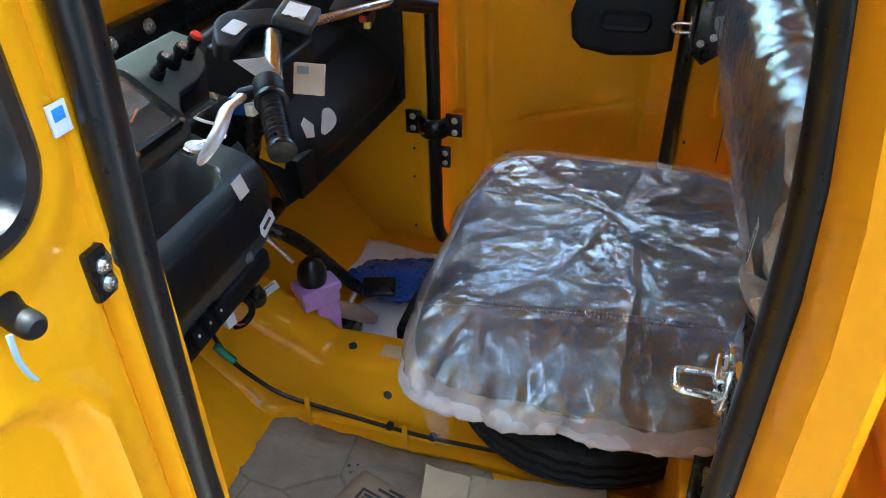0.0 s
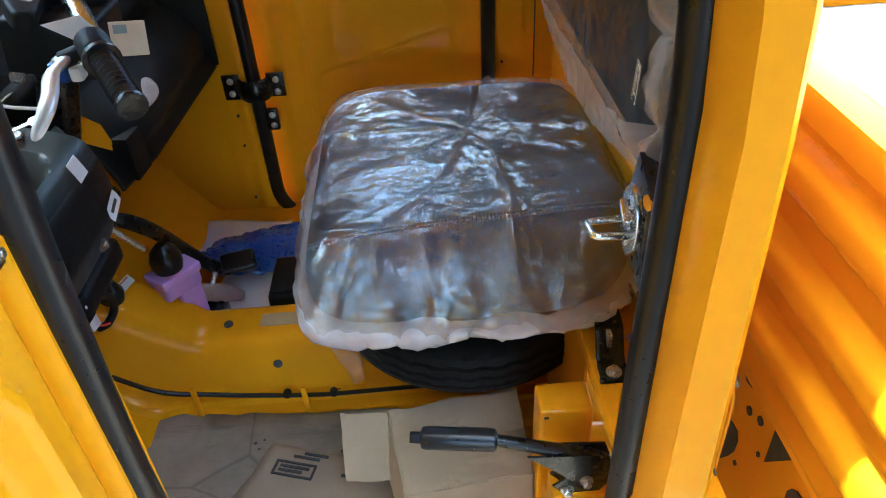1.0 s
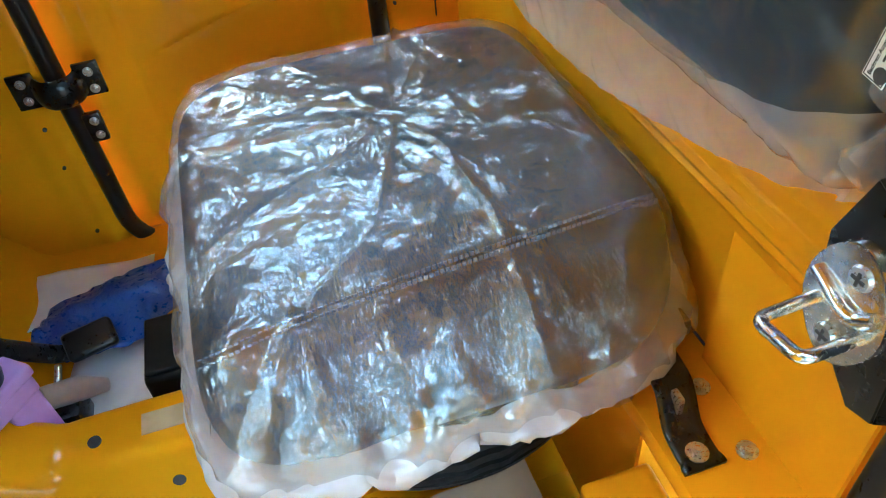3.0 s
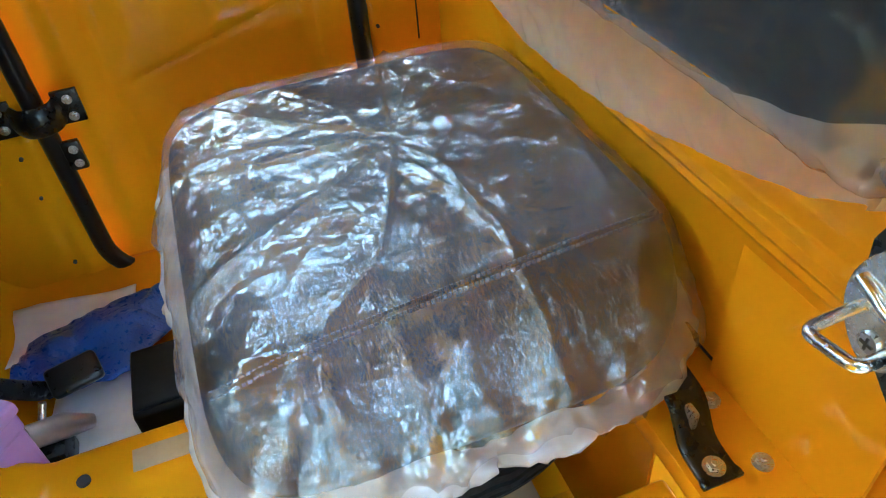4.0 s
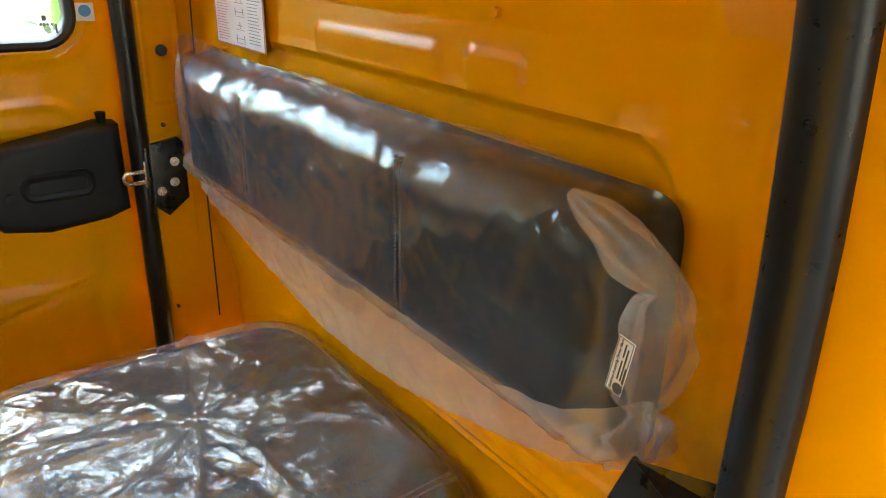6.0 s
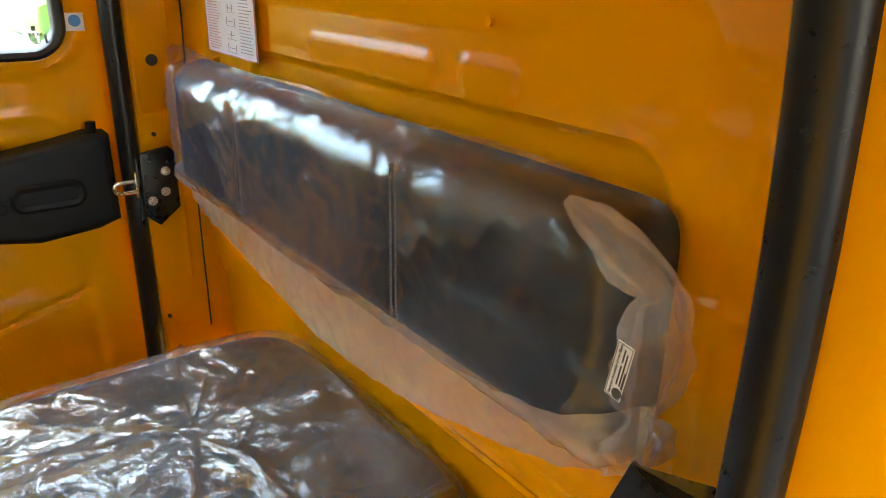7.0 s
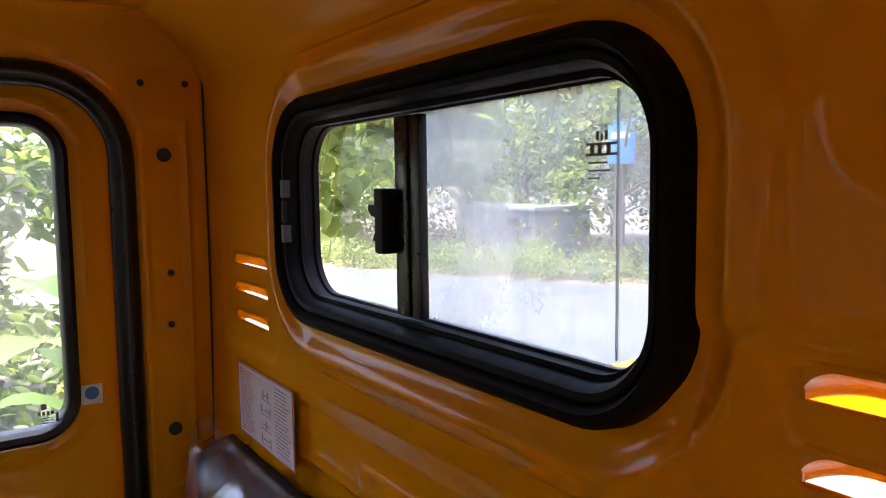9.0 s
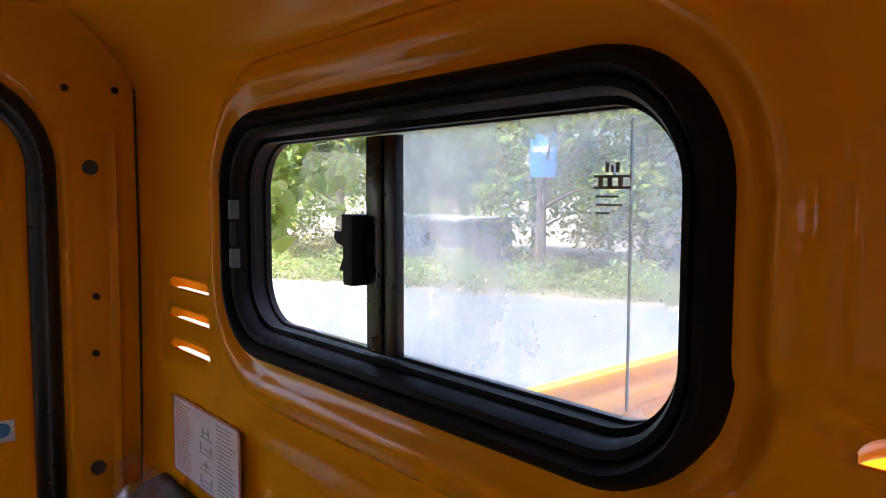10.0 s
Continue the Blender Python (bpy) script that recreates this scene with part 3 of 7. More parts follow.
# etched glass mark: plain shapes
gm = axes((0.0235, 0.553, WIN[1] + 0.046), (0, -1, 0), (0, 0, 1)) @ Matrix.Scale(0.85, 4)
mark = bmesh.new()
for u0, v0, u1, v1 in ((-0.016, 0, 0.016, 0.002), (-0.016, 0.008, 0.016, 0.010), (-0.012, 0.002, -0.008, 0.008), (-0.004, 0.002, 0.000, 0.008), (0.005, 0.002, 0.009, 0.008), (-0.006, 0.012, -0.003, 0.019), (-0.001, 0.012, 0.001, 0.017), (0.003, 0.012, 0.006, 0.019), (-0.014, -0.006, 0.006, -0.0045), (-0.014, -0.012, 0.009, -0.0105), (-0.014, -0.018, -0.002, -0.0165)):
    add_box(mark, u0, u1, v0, v1, 0, 0.0006, m=gm)
part("glass_mark", mark, GREYINK, window_1, smooth=False)

# ---- far side of the cab with its door opening ----
OPEN = (-0.428, 0.645, 0.303, 0.745, 0.11)


def far_place(X, Z):
    y = far_y(Z)
    d = sd_round(X, Z, *OPEN)
    y = y + 0.010 * step(0.022 - d, 0.012)
    for cx in (-0.098, -0.030):
        y = y - 0.0035 * bead(X - cx, 0.004) * (Z > 0.42) * (Z < 1.34)
    y = y - 0.003 * bead(sd_round(X, Z, -0.062, 1.05, 0.030, 0.285, 0.01), 0.0035)
    y = y - 0.0035 * step(-sd_round(X, Z, -0.060, 1.368, 0.056, 0.040, 0.006), 0.004)
    y = y - 0.003 * bead(Z - 1.345, 0.005) * (X > -0.116) * (X < -0.004)
    y = y + 0.006 * step(-sd_round(X, Z, -1.0, 0.18, 0.17, 0.20, 0.05), 0.02)
    y = y - 0.006 * bead(X + 0.775, 0.012) * (Z < 0.28)
    y = y - 0.06 * np.clip((Z - 1.40) / 0.08, 0, 1) ** 2
    return X, y, Z


HOLES = [(-0.061, 0.861, 0.0105), (-0.062, 1.285, 0.0105), (-0.062, 1.028, 0.0045), (-0.060, 1.108, 0.0045), (-0.091, 1.389, 0.0050), (-0.028, 1.391, 0.0050), (-0.085, 0.345, 0.0035), (-0.072, 0.725, 0.0040), (-0.796, 0.243, 0.0040), (-0.798, 0.153, 0.0035), (-0.800, -0.014, 0.0040)]
me = sheet(np.concatenate([grid_with(-1.26, -0.14, 0.009), grid_with(-0.135, 0.054, 0.004)]), grid_with(-0.13, 1.48, 0.006), far_place, lambda x, z: sd_round(x, z, *OPEN) < 0)
wall_far = thicken(link("wall_far", me, YELLOW), 0.004, -1.0)
structure(wall_far, "glossy yellow pressed steel side of the cab", "wall")
# dark discs on the sheet imitate the shaded inside of holes
for x, z, r in HOLES:
    y = float(far_y(z))
    part("hole", cyl((x, y - 0.0055 if r < 0.006 else y - 0.002, z), (x, y + 0.006, z), r, seg=16), DARKMARK, wall_far)
for x in (-0.100, -0.060, -0.026):
    bolt("rivet", (x, float(far_y(1.362)) - 0.003, 1.362), (0, -1, 0), 0.0040, wall_far, YELLOW, 0.003)
seam = tube([(-0.0015, float(far_y(z)) - 0.002, z) for z in np.linspace(0.3, 1.40, 24)], 0.0016, 6)
part("corner_seam", seam, DARKMARK, wall_far)

# rubber seal round the far opening
pts = [(x, float(far_y(z)) + 0.004, z) for x, z in outline(OPEN[0], OPEN[1], OPEN[2] + 0.004, OPEN[3] + 0.004, OPEN[4] + 0.004, 8)]
dense = []
for a, b in zip(pts, pts[1:] + pts[:1]):
    k = max(1, int((Vector(b) - Vector(a)).length / 0.05))
    dense += [Vector(a).lerp(Vector(b), i / k) for i in range(k)]
seal = part("door_seal", tube(dense, 0.0185, 10, closed=True), RUBBER)
structure(seal, "black rubber door seal round the far opening", "trim")

# ---- far door, shut ----
FWIN = (-0.415, 1.105, 0.225, 0.235, 0.06)


def fdoor_place(X, Z):
    y = far_y(Z) + 0.052
    d = sd_round(X, Z, *FWIN)
    y = y - 0.010 * step(0.030 - d, 0.010) + 0.006 * step(0.014 - d, 0.006)
    r = sd_round(X, Z, -0.44, 0.28, 0.235, 0.435, 0.07)
    y = y + 0.014 * step(-r, 0.016)
    t = sd_round(X, Z, -0.44, 0.715, 0.235, 0.055, 0.05)
    y = y - 0.004 * bead(t, 0.008)
    k = (X + 0.212) * 0.30 + 0.418
    y = y + 0.004 * bead(Z - k, 0.0045) * (X < -0.205) * (X > -0.56) + 0.003 * step(k - Z, 0.01) * (X > -0.6) * (X < -0.205)
    y = y - 0.004 * bead(X + 0.605, 0.008) * (Z < 0.8)
    return X, y, Z


me = sheet(grid_with(-0.748, -0.108, 0.007), grid_with(-0.115, 1.405, 0.007), fdoor_place, lambda x, z: sd_round(x, z, *FWIN) < -0.004)
door_far = new("door_far")
structure(door_far, "shut yellow steel cab door with a fixed window", "door")
thicken(link("door_panel", me, YELLOW, door_far), 0.02, -1.0)
me = sheet(grid_with(-0.80, -0.055, 0.02, *[FWIN[0] + k * (FWIN[2] + 0.012) for k in (-1, 1)]), grid_with(-0.20, 1.47, 0.02, *[FWIN[1] + k * (FWIN[3] + 0.012) for k in (-1, 1)]), lambda X, Z: (X, far_y(Z) + 0.018 + 0.062 * np.clip((0.06 - sd_round(X, Z, *OPEN)) / 0.05, 0, 1), Z), lambda x, z: (abs(x - FWIN[0]) < FWIN[2] + 0.011) & (abs(z - FWIN[1]) < FWIN[3] + 0.011))
thicken(link("outer_skin", me, YELLOW, door_far), 0.004, 0)
fy = lambda u, v, h: (u, float(far_y(v)) + 0.046 + h, v)
prof = [(0.012, 0.006), (0.010, -0.010), (0.016, -0.014), (0.024, -0.010), (0.028, -0.002), (0.029, 0.022), (0.012, 0.022)]
gasket_c = (FWIN[0], FWIN[1], FWIN[2] + 0.014, FWIN[3] + 0.014, FWIN[4] + 0.01)
part("window_gasket", ring_loft(prof, *gasket_c, fy), RUBBER, door_far)
pane = part("pane", prism(outline(FWIN[0], FWIN[1], FWIN[2] - 0.008, FWIN[3] - 0.008, 0.05), axes((0, 1.412, 0), (1, 0, 0), (0, 0, 1)), 0.004), GLASS, door_far, smooth=False)
pane.visible_shadow = False
mark = bmesh.new()
gm = axes((-0.235, 1.404, 0.905), (-1, 0, 0), (0, 0, 1)) @ Matrix.Scale(0.62, 4)
for u0, v0, u1, v1 in ((-0.020, 0, -0.014, 0.009), (-0.011, 0, -0.005, 0.009), (-0.002, 0, 0.004, 0.009), (0.007, 0, 0.013, 0.009), (-0.006, 0.014, 0.006, 0.028), (-0.020, -0.008, 0.012, -0.006), (-0.020, -0.014, 0.008, -0.012), (-0.018, -0.020, 0.012, -0.018), (-0.030, -0.018, -0.024, 0.004)):
    add_box(mark, u0, u1, v0, v1, 0, 0.0006, m=gm)
part("glass_mark", mark, GREYINK, door_far, smooth=False)
dec = part("sticker", box(-0.186, -0.156, 1.398, 1.3995, 0.912, 0.942, 0.0004), LABEL, door_far, "white sticker with a blue emblem")
part("emblem", cyl((-0.171, 1.3975, 0.929), (-0.171, 1.3982, 0.929), 0.010, seg=24), BLUEINK, dec)
# hinge straps
for zc in (0.327, 1.02):
    h = part("hinge", box(-0.815, -0.770, float(far_y(zc)) - 0.012, float(far_y(zc)) - 0.004, zc - 0.034, zc + 0.034, 0.002), BLACKPAINT, door_far, "black painted steel hinge")
    part("leaf", box(-0.700, -0.655, 1.362, 1.372, zc - 0.030, zc + 0.034, 0.002), BLACKPAINT, h)
    part("knuckle", tube(spline([(-0.772, float(far_y(zc)) - 0.010, zc - 0.004), (-0.755, 1.346, zc - 0.006), (-0.728, 1.340, zc - 0.006), (-0.705, 1.350, zc - 0.004), (-0.695, 1.364, zc)], 5), 0.029, 10, flat=0.35, up=(0, 0, 1)), BLACKPAINT, h)
    for bx, by in ((-0.794, float(far_y(zc)) - 0.012), (-0.675, 1.362)):
        for bz in (-0.017, 0.017):
            bolt("hinge_bolt", (bx, by, zc + bz), (0, -1, 0), 0.0062, h)
stop = part("check_stop", box(-0.722, -0.688, 1.360, 1.376, 0.200, 0.262, 0.006), BLACKPAINT, door_far, "small black door check plate")
for bz in (0.216, 0.246):
    bolt("hinge_bolt", (-0.702, 1.360, bz), (0, -1, 0), 0.006, stop)
# latch cover
lp = [(-0.150, 0.735), (-0.185, 0.738), (-0.235, 0.728), (-0.330, 0.712), (-0.378, 0.690), (-0.392, 0.645), (-0.385, 0.590), (-0.362, 0.566), (-0.290, 0.553), (-0.190, 0.562), (-0.150, 0.575)]
cov = part("latch_cover", prism(lp, axes((0, 1.420, 0), (1, 0, 0), (0, 0, 1)), 0.062, 0.016, 3), PLASTIC, door_far, "black moulded plastic door latch cover")
part("handle_recess", ring_loft([(0, -0.003), (0.006, -0.006), (0.014, -0.004), (0.014, 0.002), (0, 0.002)], -0.265, 0.640, 0.060, 0.026, 0.022, lambda u, v, h: (u, 1.358 + h, v)), PLASTIC, cov)
part("lock_knob", cyl((-0.175, 1.385, 0.735), (-0.175, 1.385, 0.757), 0.0075, 0.0095, 14, 0.002), PLASTIC, cov)
part("screw_cap", cyl((-0.340, 1.360, 0.628), (-0.340, 1.352, 0.628), 0.010, seg=16, bevel=0.002), PLASTIC, cov)


# far striker bracket
far_br = thing("striker_bracket", "black folded steel bracket with a bright door striker", "door striker")
fp = [(-0.112, 0.690), (-0.050, 0.700), (-0.040, 0.690), (-0.040, 0.580), (-0.082, 0.548), (-0.112, 0.575)]
part("plate", prism(fp, axes((0, 1.379, 0), (1, 0, 0), (0, 0, 1)), 0.020, 0.004), BLACKPAINT, far_br)
part("flange", box(-0.118, -0.112, 1.345, 1.379, 0.560, 0.690, 0.002), BLACKPAINT, far_br)
for bx, bz in ((-0.062, 0.655), (-0.066, 0.615), (-0.092, 0.600)):
    bolt("bolt", (bx, 1.358, bz), (0, -1, 0), 0.006, far_br)
part("striker_loop", tube(spline([(-0.118, 1.350, 0.626), (-0.150, 1.350, 0.626), (-0.158, 1.350, 0.632), (-0.158, 1.350, 0.640), (-0.150, 1.350, 0.646), (-0.118, 1.350, 0.646)], 4), 0.0045, 10), CHROME, far_br)
part("striker_plate", box(-0.123, -0.118, 1.344, 1.372, 0.615, 0.665, 0.004), CHROME, far_br)

# ---- roof ----
def roof_place(X, Y):
    e = np.minimum(Y - 0.06, 1.40 - Y)
    z = 1.475 - 0.045 * np.clip(1 - e / 0.10, 0, 1) ** 2 + 0.012 * np.sin((X + 1.2) * 2.4)
    z = z - 0.006 * bead(X + 0.33, 0.02) - 0.006 * bead(X + 0.75, 0.02)
    return X, Y, z


me = sheet(grid_with(-1.28, 0.02, 0.02), grid_with(0.04, 1.42, 0.02), roof_place)
ceiling = thicken(link("ceiling", me, YELLOW), 0.02, 1.0)
structure(ceiling, "glossy yellow steel cab roof lining", "ceiling")
part("roof_rail", tube(spline([(0.03, 0.10, 1.43), (-0.4, 0.085, 1.445), (-0.9, 0.10, 1.44), (-1.2, 0.14, 1.42)], 6), 0.045, 12), YELLOW, ceiling)

# ---- floor, tunnel and front of the cab ----
def floor_place(X, Y):
    z = -0.130 + 0.075 * step(Y - 0.86, 0.02)
    z = z + 0.62 * np.clip((-0.90 - X) / 0.36, 0, 1) ** 1.35
    z = z - 0.006 * bead(np.sin(Y * 44), 0.3) * (Y < 0.6)
    return X, Y, z


me = sheet(grid_with(-1.27, 0.04, 0.016), grid_with(0.09, 1.40, 0.012), floor_place)
floor = thicken(link("floor", me, YELLOW), 0.01, -1.0)
structure(floor, "yellow painted steel cab floor and toe board", "floor")

secs = []
for x in np.linspace(-1.16, -0.02, 72):
    rise = 0.98 * max(0.0, -0.815 - x) ** 1.0
    bend = 0.045 * max(0.0, (-0.86 - x) / 0.3)
    h = 0.032 + rise
    f0 = -0.126 + 0.55 * max(0.0, (-0.92 - x) / 0.36) ** 1.35
    y0 = 0.0 - bend - 0.05 * max(0.0, (-0.78 - x) / 0.3) ** 1.5
    lo = min(f0, h - 0.10)
    prof = [(0.640, lo - 0.004), (0.645, lo + 0.006), (0.672, lo + 0.010), (0.678, lo + 0.024), (0.690, lo + 0.030), (0.700, lo + 0.060), (0.714, h - 0.045), (0.722, h - 0.018), (0.733, h - 0.005), (0.748, h), (0.818, h), (0.832, h - 0.004), (0.842, h - 0.016), (0.852, -0.062 if x > -0.95 else h - 0.09), (0.856, -0.08 if x > -0.95 else h - 0.11)]
    secs.append([(x, y + y0, z) for y, z in prof])
me = bpy.data.meshes.new("tunnel")
k = len(secs[0])
me.from_pydata([p for s in secs for p in s], [], [(i * k + j, (i + 1) * k + j, (i + 1) * k + j + 1, i * k + j + 1) for i in range(len(secs) - 1) for j in range(k - 1)])
tunnel = thicken(link("floor_tunnel", me, YELLOW), 0.001, 0.0)
structure(tunnel, "yellow pressed steel tunnel along the cab floor", "floor")
# the tunnel's holes are dark discs, their shade put into the colour
for x, y, z in ((-0.760, 0.774, 0.033), (-0.656, 0.711, -0.032), (-0.64, 0.685, -0.105), (-0.53, 0.685, -0.105)):
    n = Vector((0, -0.5, 1)) if z > 0 else Vector((0, -1, 0.32))
    n = Vector((0, 0, 1)) if z > 0 else n.normalized()
    part("hole", cyl(Vector((x, y, z)) - n * 0.004, Vector((x, y, z)) + n * 0.004, 0.010 if z > -0.1 else 0.007, seg=16), DARKMARK, tunnel)
part("tape", box(-0.690, -0.560, 0.760, 0.800, 0.0335, 0.0352, 0.0004), TAPE, tunnel, "strip of buff masking tape")

def front_place(Y, Z):
    x = -1.24 + 0.05 * np.clip(Z - 0.8, 0, 1) + 0.0 * Y
    x = x + 0.02 * bead(Z - 0.82, 0.03)
    return x, Y, Z


me = sheet(grid_with(0.06, 1.42, 0.03), grid_with(0.2, 1.49, 0.03), front_place, lambda y, z: sd_round(y, z, 0.75, 1.12, 0.60, 0.29, 0.08) < 0)
wall_front = thicken(link("wall_front", me, YELLOW), 0.02, 1.0)
structure(wall_front, "yellow steel cab front with the windscreen opening", "wall")
pane = part("windscreen", prism(outline(0.75, 1.12, 0.61, 0.30, 0.08), axes((-1.225, 0, 0), (0, 1, 0), (0, 0, 1)), 0.005), SCREEN, wall_front, smooth=False)

# ---- near side: pillars and seals of the open doorway ----
bm = bmesh.new()
add_prism(bm, [(-0.070, 0.130), (-0.067, 0.110), (-0.063, 0.088), (-0.058, 0.074), (-0.052, 0.066), (-0.046, 0.064), (-0.040, 0.068), (-0.034, 0.078), (-0.020, 0.108), (-0.004, 0.150), (0.014, 0.205), (0.018, 0.212), (0.010, 0.208), (0.002, 0.190), (-0.030, 0.165), (-0.066, 0.150)], Matrix.Translation((0, 0, -0.20)), 1.66)
for z in (0.72, 0.80, 0.90, 1.0, 1.10, 1.20, 1.32):
    bmesh.ops.bisect_plane(bm, geom=bm.verts[:] + bm.edges[:] + bm.faces[:], plane_co=(0, 0, z), plane_no=(0, 0, 1))
for v in bm.verts:
    lean = -0.036 * min(2.4, max(0.0, (v.co.z - 0.85) / 0.25))
    if v.co.y < 0.16 and v.co.x > -0.055:
        v.co.x += (0.012 if v.co.y > 0.14 else 0.046) * (1.46 - v.co.z) / 1.66 + 0.5 * lean
    elif v.co.x < -0.02:
        v.co.x += lean
pillar_b = part("pillar_rear", bm, YELLOW)
structure(pillar_b, "glossy yellow door pillar at the cab's rear corner", "pillar")
bm = bmesh.new()
add_prism(bm, [(-0.690, 0.085), (-0.665, 0.095), (-0.665, 0.155), (-0.80, 0.150), (-0.98, 0.10), (-1.27, 0.16), (-1.27, 0.13), (-0.98, 0.075), (-0.80, 0.07)], Matrix.Translation((0, 0, -0.20)), 0.90)
add_prism(bm, [(-0.690, 0.085), (-0.665, 0.095), (-0.665, 0.155), (-0.75, 0.150), (-0.75, 0.075)], Matrix.Translation((0, 0, 0.70)), 0.76)
pillar_a = part("pillar_front", bm, YELLOW)
structure(pillar_a, "yellow front door pillar and side panel", "pillar")
sill = part("sill", box(-0.70, 0.0, 0.075, 0.135, -0.20, -0.118, 0.012, 3), YELLOW)
structure(sill, "yellow door sill", "trim")
path = [(-0.672, 0.122, 0.26), (-0.670, 0.120, 0.40), (-0.660, 0.118, 0.7), (-0.644, 0.118, 1.0), (-0.644, 0.118, 1.30), (-0.66, 0.118, 1.40), (-0.60, 0.118, 1.425), (-0.40, 0.118, 1.43), (-0.23, 0.122, 1.42), (-0.150, 0.142, 1.32), (-0.128, 0.152, 1.20), (-0.107, 0.155, 1.10), (-0.089, 0.155, 1.00), (-0.079, 0.155, 0.92), (-0.073, 0.155, 0.84), (-0.071, 0.155, 0.70), (-0.074, 0.153, 0.5), (-0.078, 0.150, 0.2), (-0.084, 0.147, 0.04), (-0.11, 0.142, -0.06), (-0.18, 0.14, -0.105), (-0.30, 0.14, -0.108)]
seal = part("door_seal", tube(spline(path, 7), [0.026 - 0.006 * min(1, i / 8) for i in range(len(path) * 7 - 6)], 14), RUBBER)
structure(seal, "black rubber door seal round the near doorway", "trim")

# ---- seat ----
driver_seat = thing("driver_seat", "black leatherette driver seat cushion, still in clear plastic wrap", "seat")
SX0, SX1, SY0, SY1, SZ0, SZ1 = -0.512, 0.034, 0.440, 1.090, 0.305, 0.434


def seam_y(x):
    """The cross seam of the seat runs slightly askew."""
    return 0.513 + 0.094 * (x + 0.49)



def seat_shape(grow, ztop, zbot, n=150, nr=40):
    """A cushion of rounded-square plan: top, rolled edge and sides in one sheet."""
    bm_v, bm_f = [], []
    cx, cy, hx, hy = (SX0 + SX1) / 2, (SY0 + SY1) / 2, (SX1 - SX0) / 2 + grow, (SY1 - SY0) / 2 + grow
    rings = [(i / nr, 0) for i in range(nr + 1)] + [(1.0, j / 14.0) for j in range(1, 15)]
    ang = np.linspace(0, 2 * math.pi, n, endpoint=False)
    for r, s in rings:
        for a in ang:
            ca, sa = math.cos(a), math.sin(a)
            rear_near = max(0.0, ca) * max(0.0, -sa)
            e = 7.0 - 3.0 * rear_near * 2
            k = (abs(ca) ** e + abs(sa) ** e) ** (-1 / e)
            x, y = cx + hx * k * ca * r, cy + hy * k * sa * r
            roll = max(0.0, (r - 0.86) / 0.14)
            z = ztop - 0.022 * roll**2.2 - 0.008 * r * r
            z += 0.012 * max(0.0, (SX0 + 0.14 - x) / 0.14) ** 2 * -1
            z -= 0.030 * max(0.0, (seam_y(x) - y) / 0.09) ** 1.4
            if s:
                z = z - 0.008 - (z - 0.008 - zbot) * s
                out = 0.010 * math.sin(s * math.pi)
                x, y = x + ca * out, y + sa * out
            bm_v.append(Vector((x, y, z)))
    k = len(ang)
    for i in range(len(rings) - 1):
        for j in range(k):
            bm_f.append((i * k + j, i * k + (j + 1) % k, (i + 1) * k + (j + 1) % k, (i + 1) * k + j))
    return bm_v, bm_f


v, fcs = seat_shape(0.0, SZ1, SZ0)
out_v = []
for p in v:
    if p.z > SZ1 - 0.05:
        p.z -= 0.004 * math.exp(-((p.y - seam_y(p.x)) / 0.006) ** 2)
        p.z += 0.004 * noise.noise(p * 7.0)
    out_v.append(p)
me = bpy.data.meshes.new("cushion")
me.from_pydata(out_v, [], fcs[150:] + fcs[:150])
cushion = link("cushion", me, LEATHER, driver_seat)
for dy in (-0.005, 0.005):
    n = 84
    st = bmesh.new()
    for i in range(n):
        x = SX0 + 0.012 + (SX1 - SX0 - 0.03) * i / n
        y = seam_y(x) + dy
        add_box(st, x, x + 0.0042, y - 0.0006, y + 0.0006, SZ1 - 0.016, SZ1 - 0.0005 - 0.008 * (2 * i / n - 1) ** 2 - 0.010 * max(0.0, (SX0 + 0.14 - x) / 0.14) ** 2)
    part("stitching", st, THREAD, cushion, "pale double stitching", smooth=False)
part("seat_base", box(SX0 + 0.02, SX1 - 0.015, SY0 + 0.02, SY1 - 0.02, SZ0 - 0.012, SZ0 + 0.01, 0.004), BLACKPAINT, driver_seat)

# clear plastic wrap round the seat, creased outwards from a gathered spot
bag = thing("plastic_wrap", "crumpled clear plastic wrap over the seat cushion", "plastic wrap")
v, fcs = seat_shape(0.006, SZ1 + 0.005, SZ0 - 0.004, n=420, nr=110)
c0 = Vector((-0.225, 0.828, 0))
frng = random.Random(8)
RAYS = [(2 * math.pi * i / 13 + frng.uniform(-0.24, 0.24), frng.uniform(0.007, 0.016), frng.uniform(0.14, 0.55), frng.uniform(-1.0, 1.0), frng.uniform(0.0035, 0.0090)) for i in range(13)]


def ridge(d, w):
    """A tented fold: steep at its crest, fading to both sides."""
    return math.exp(-abs(d) / w)


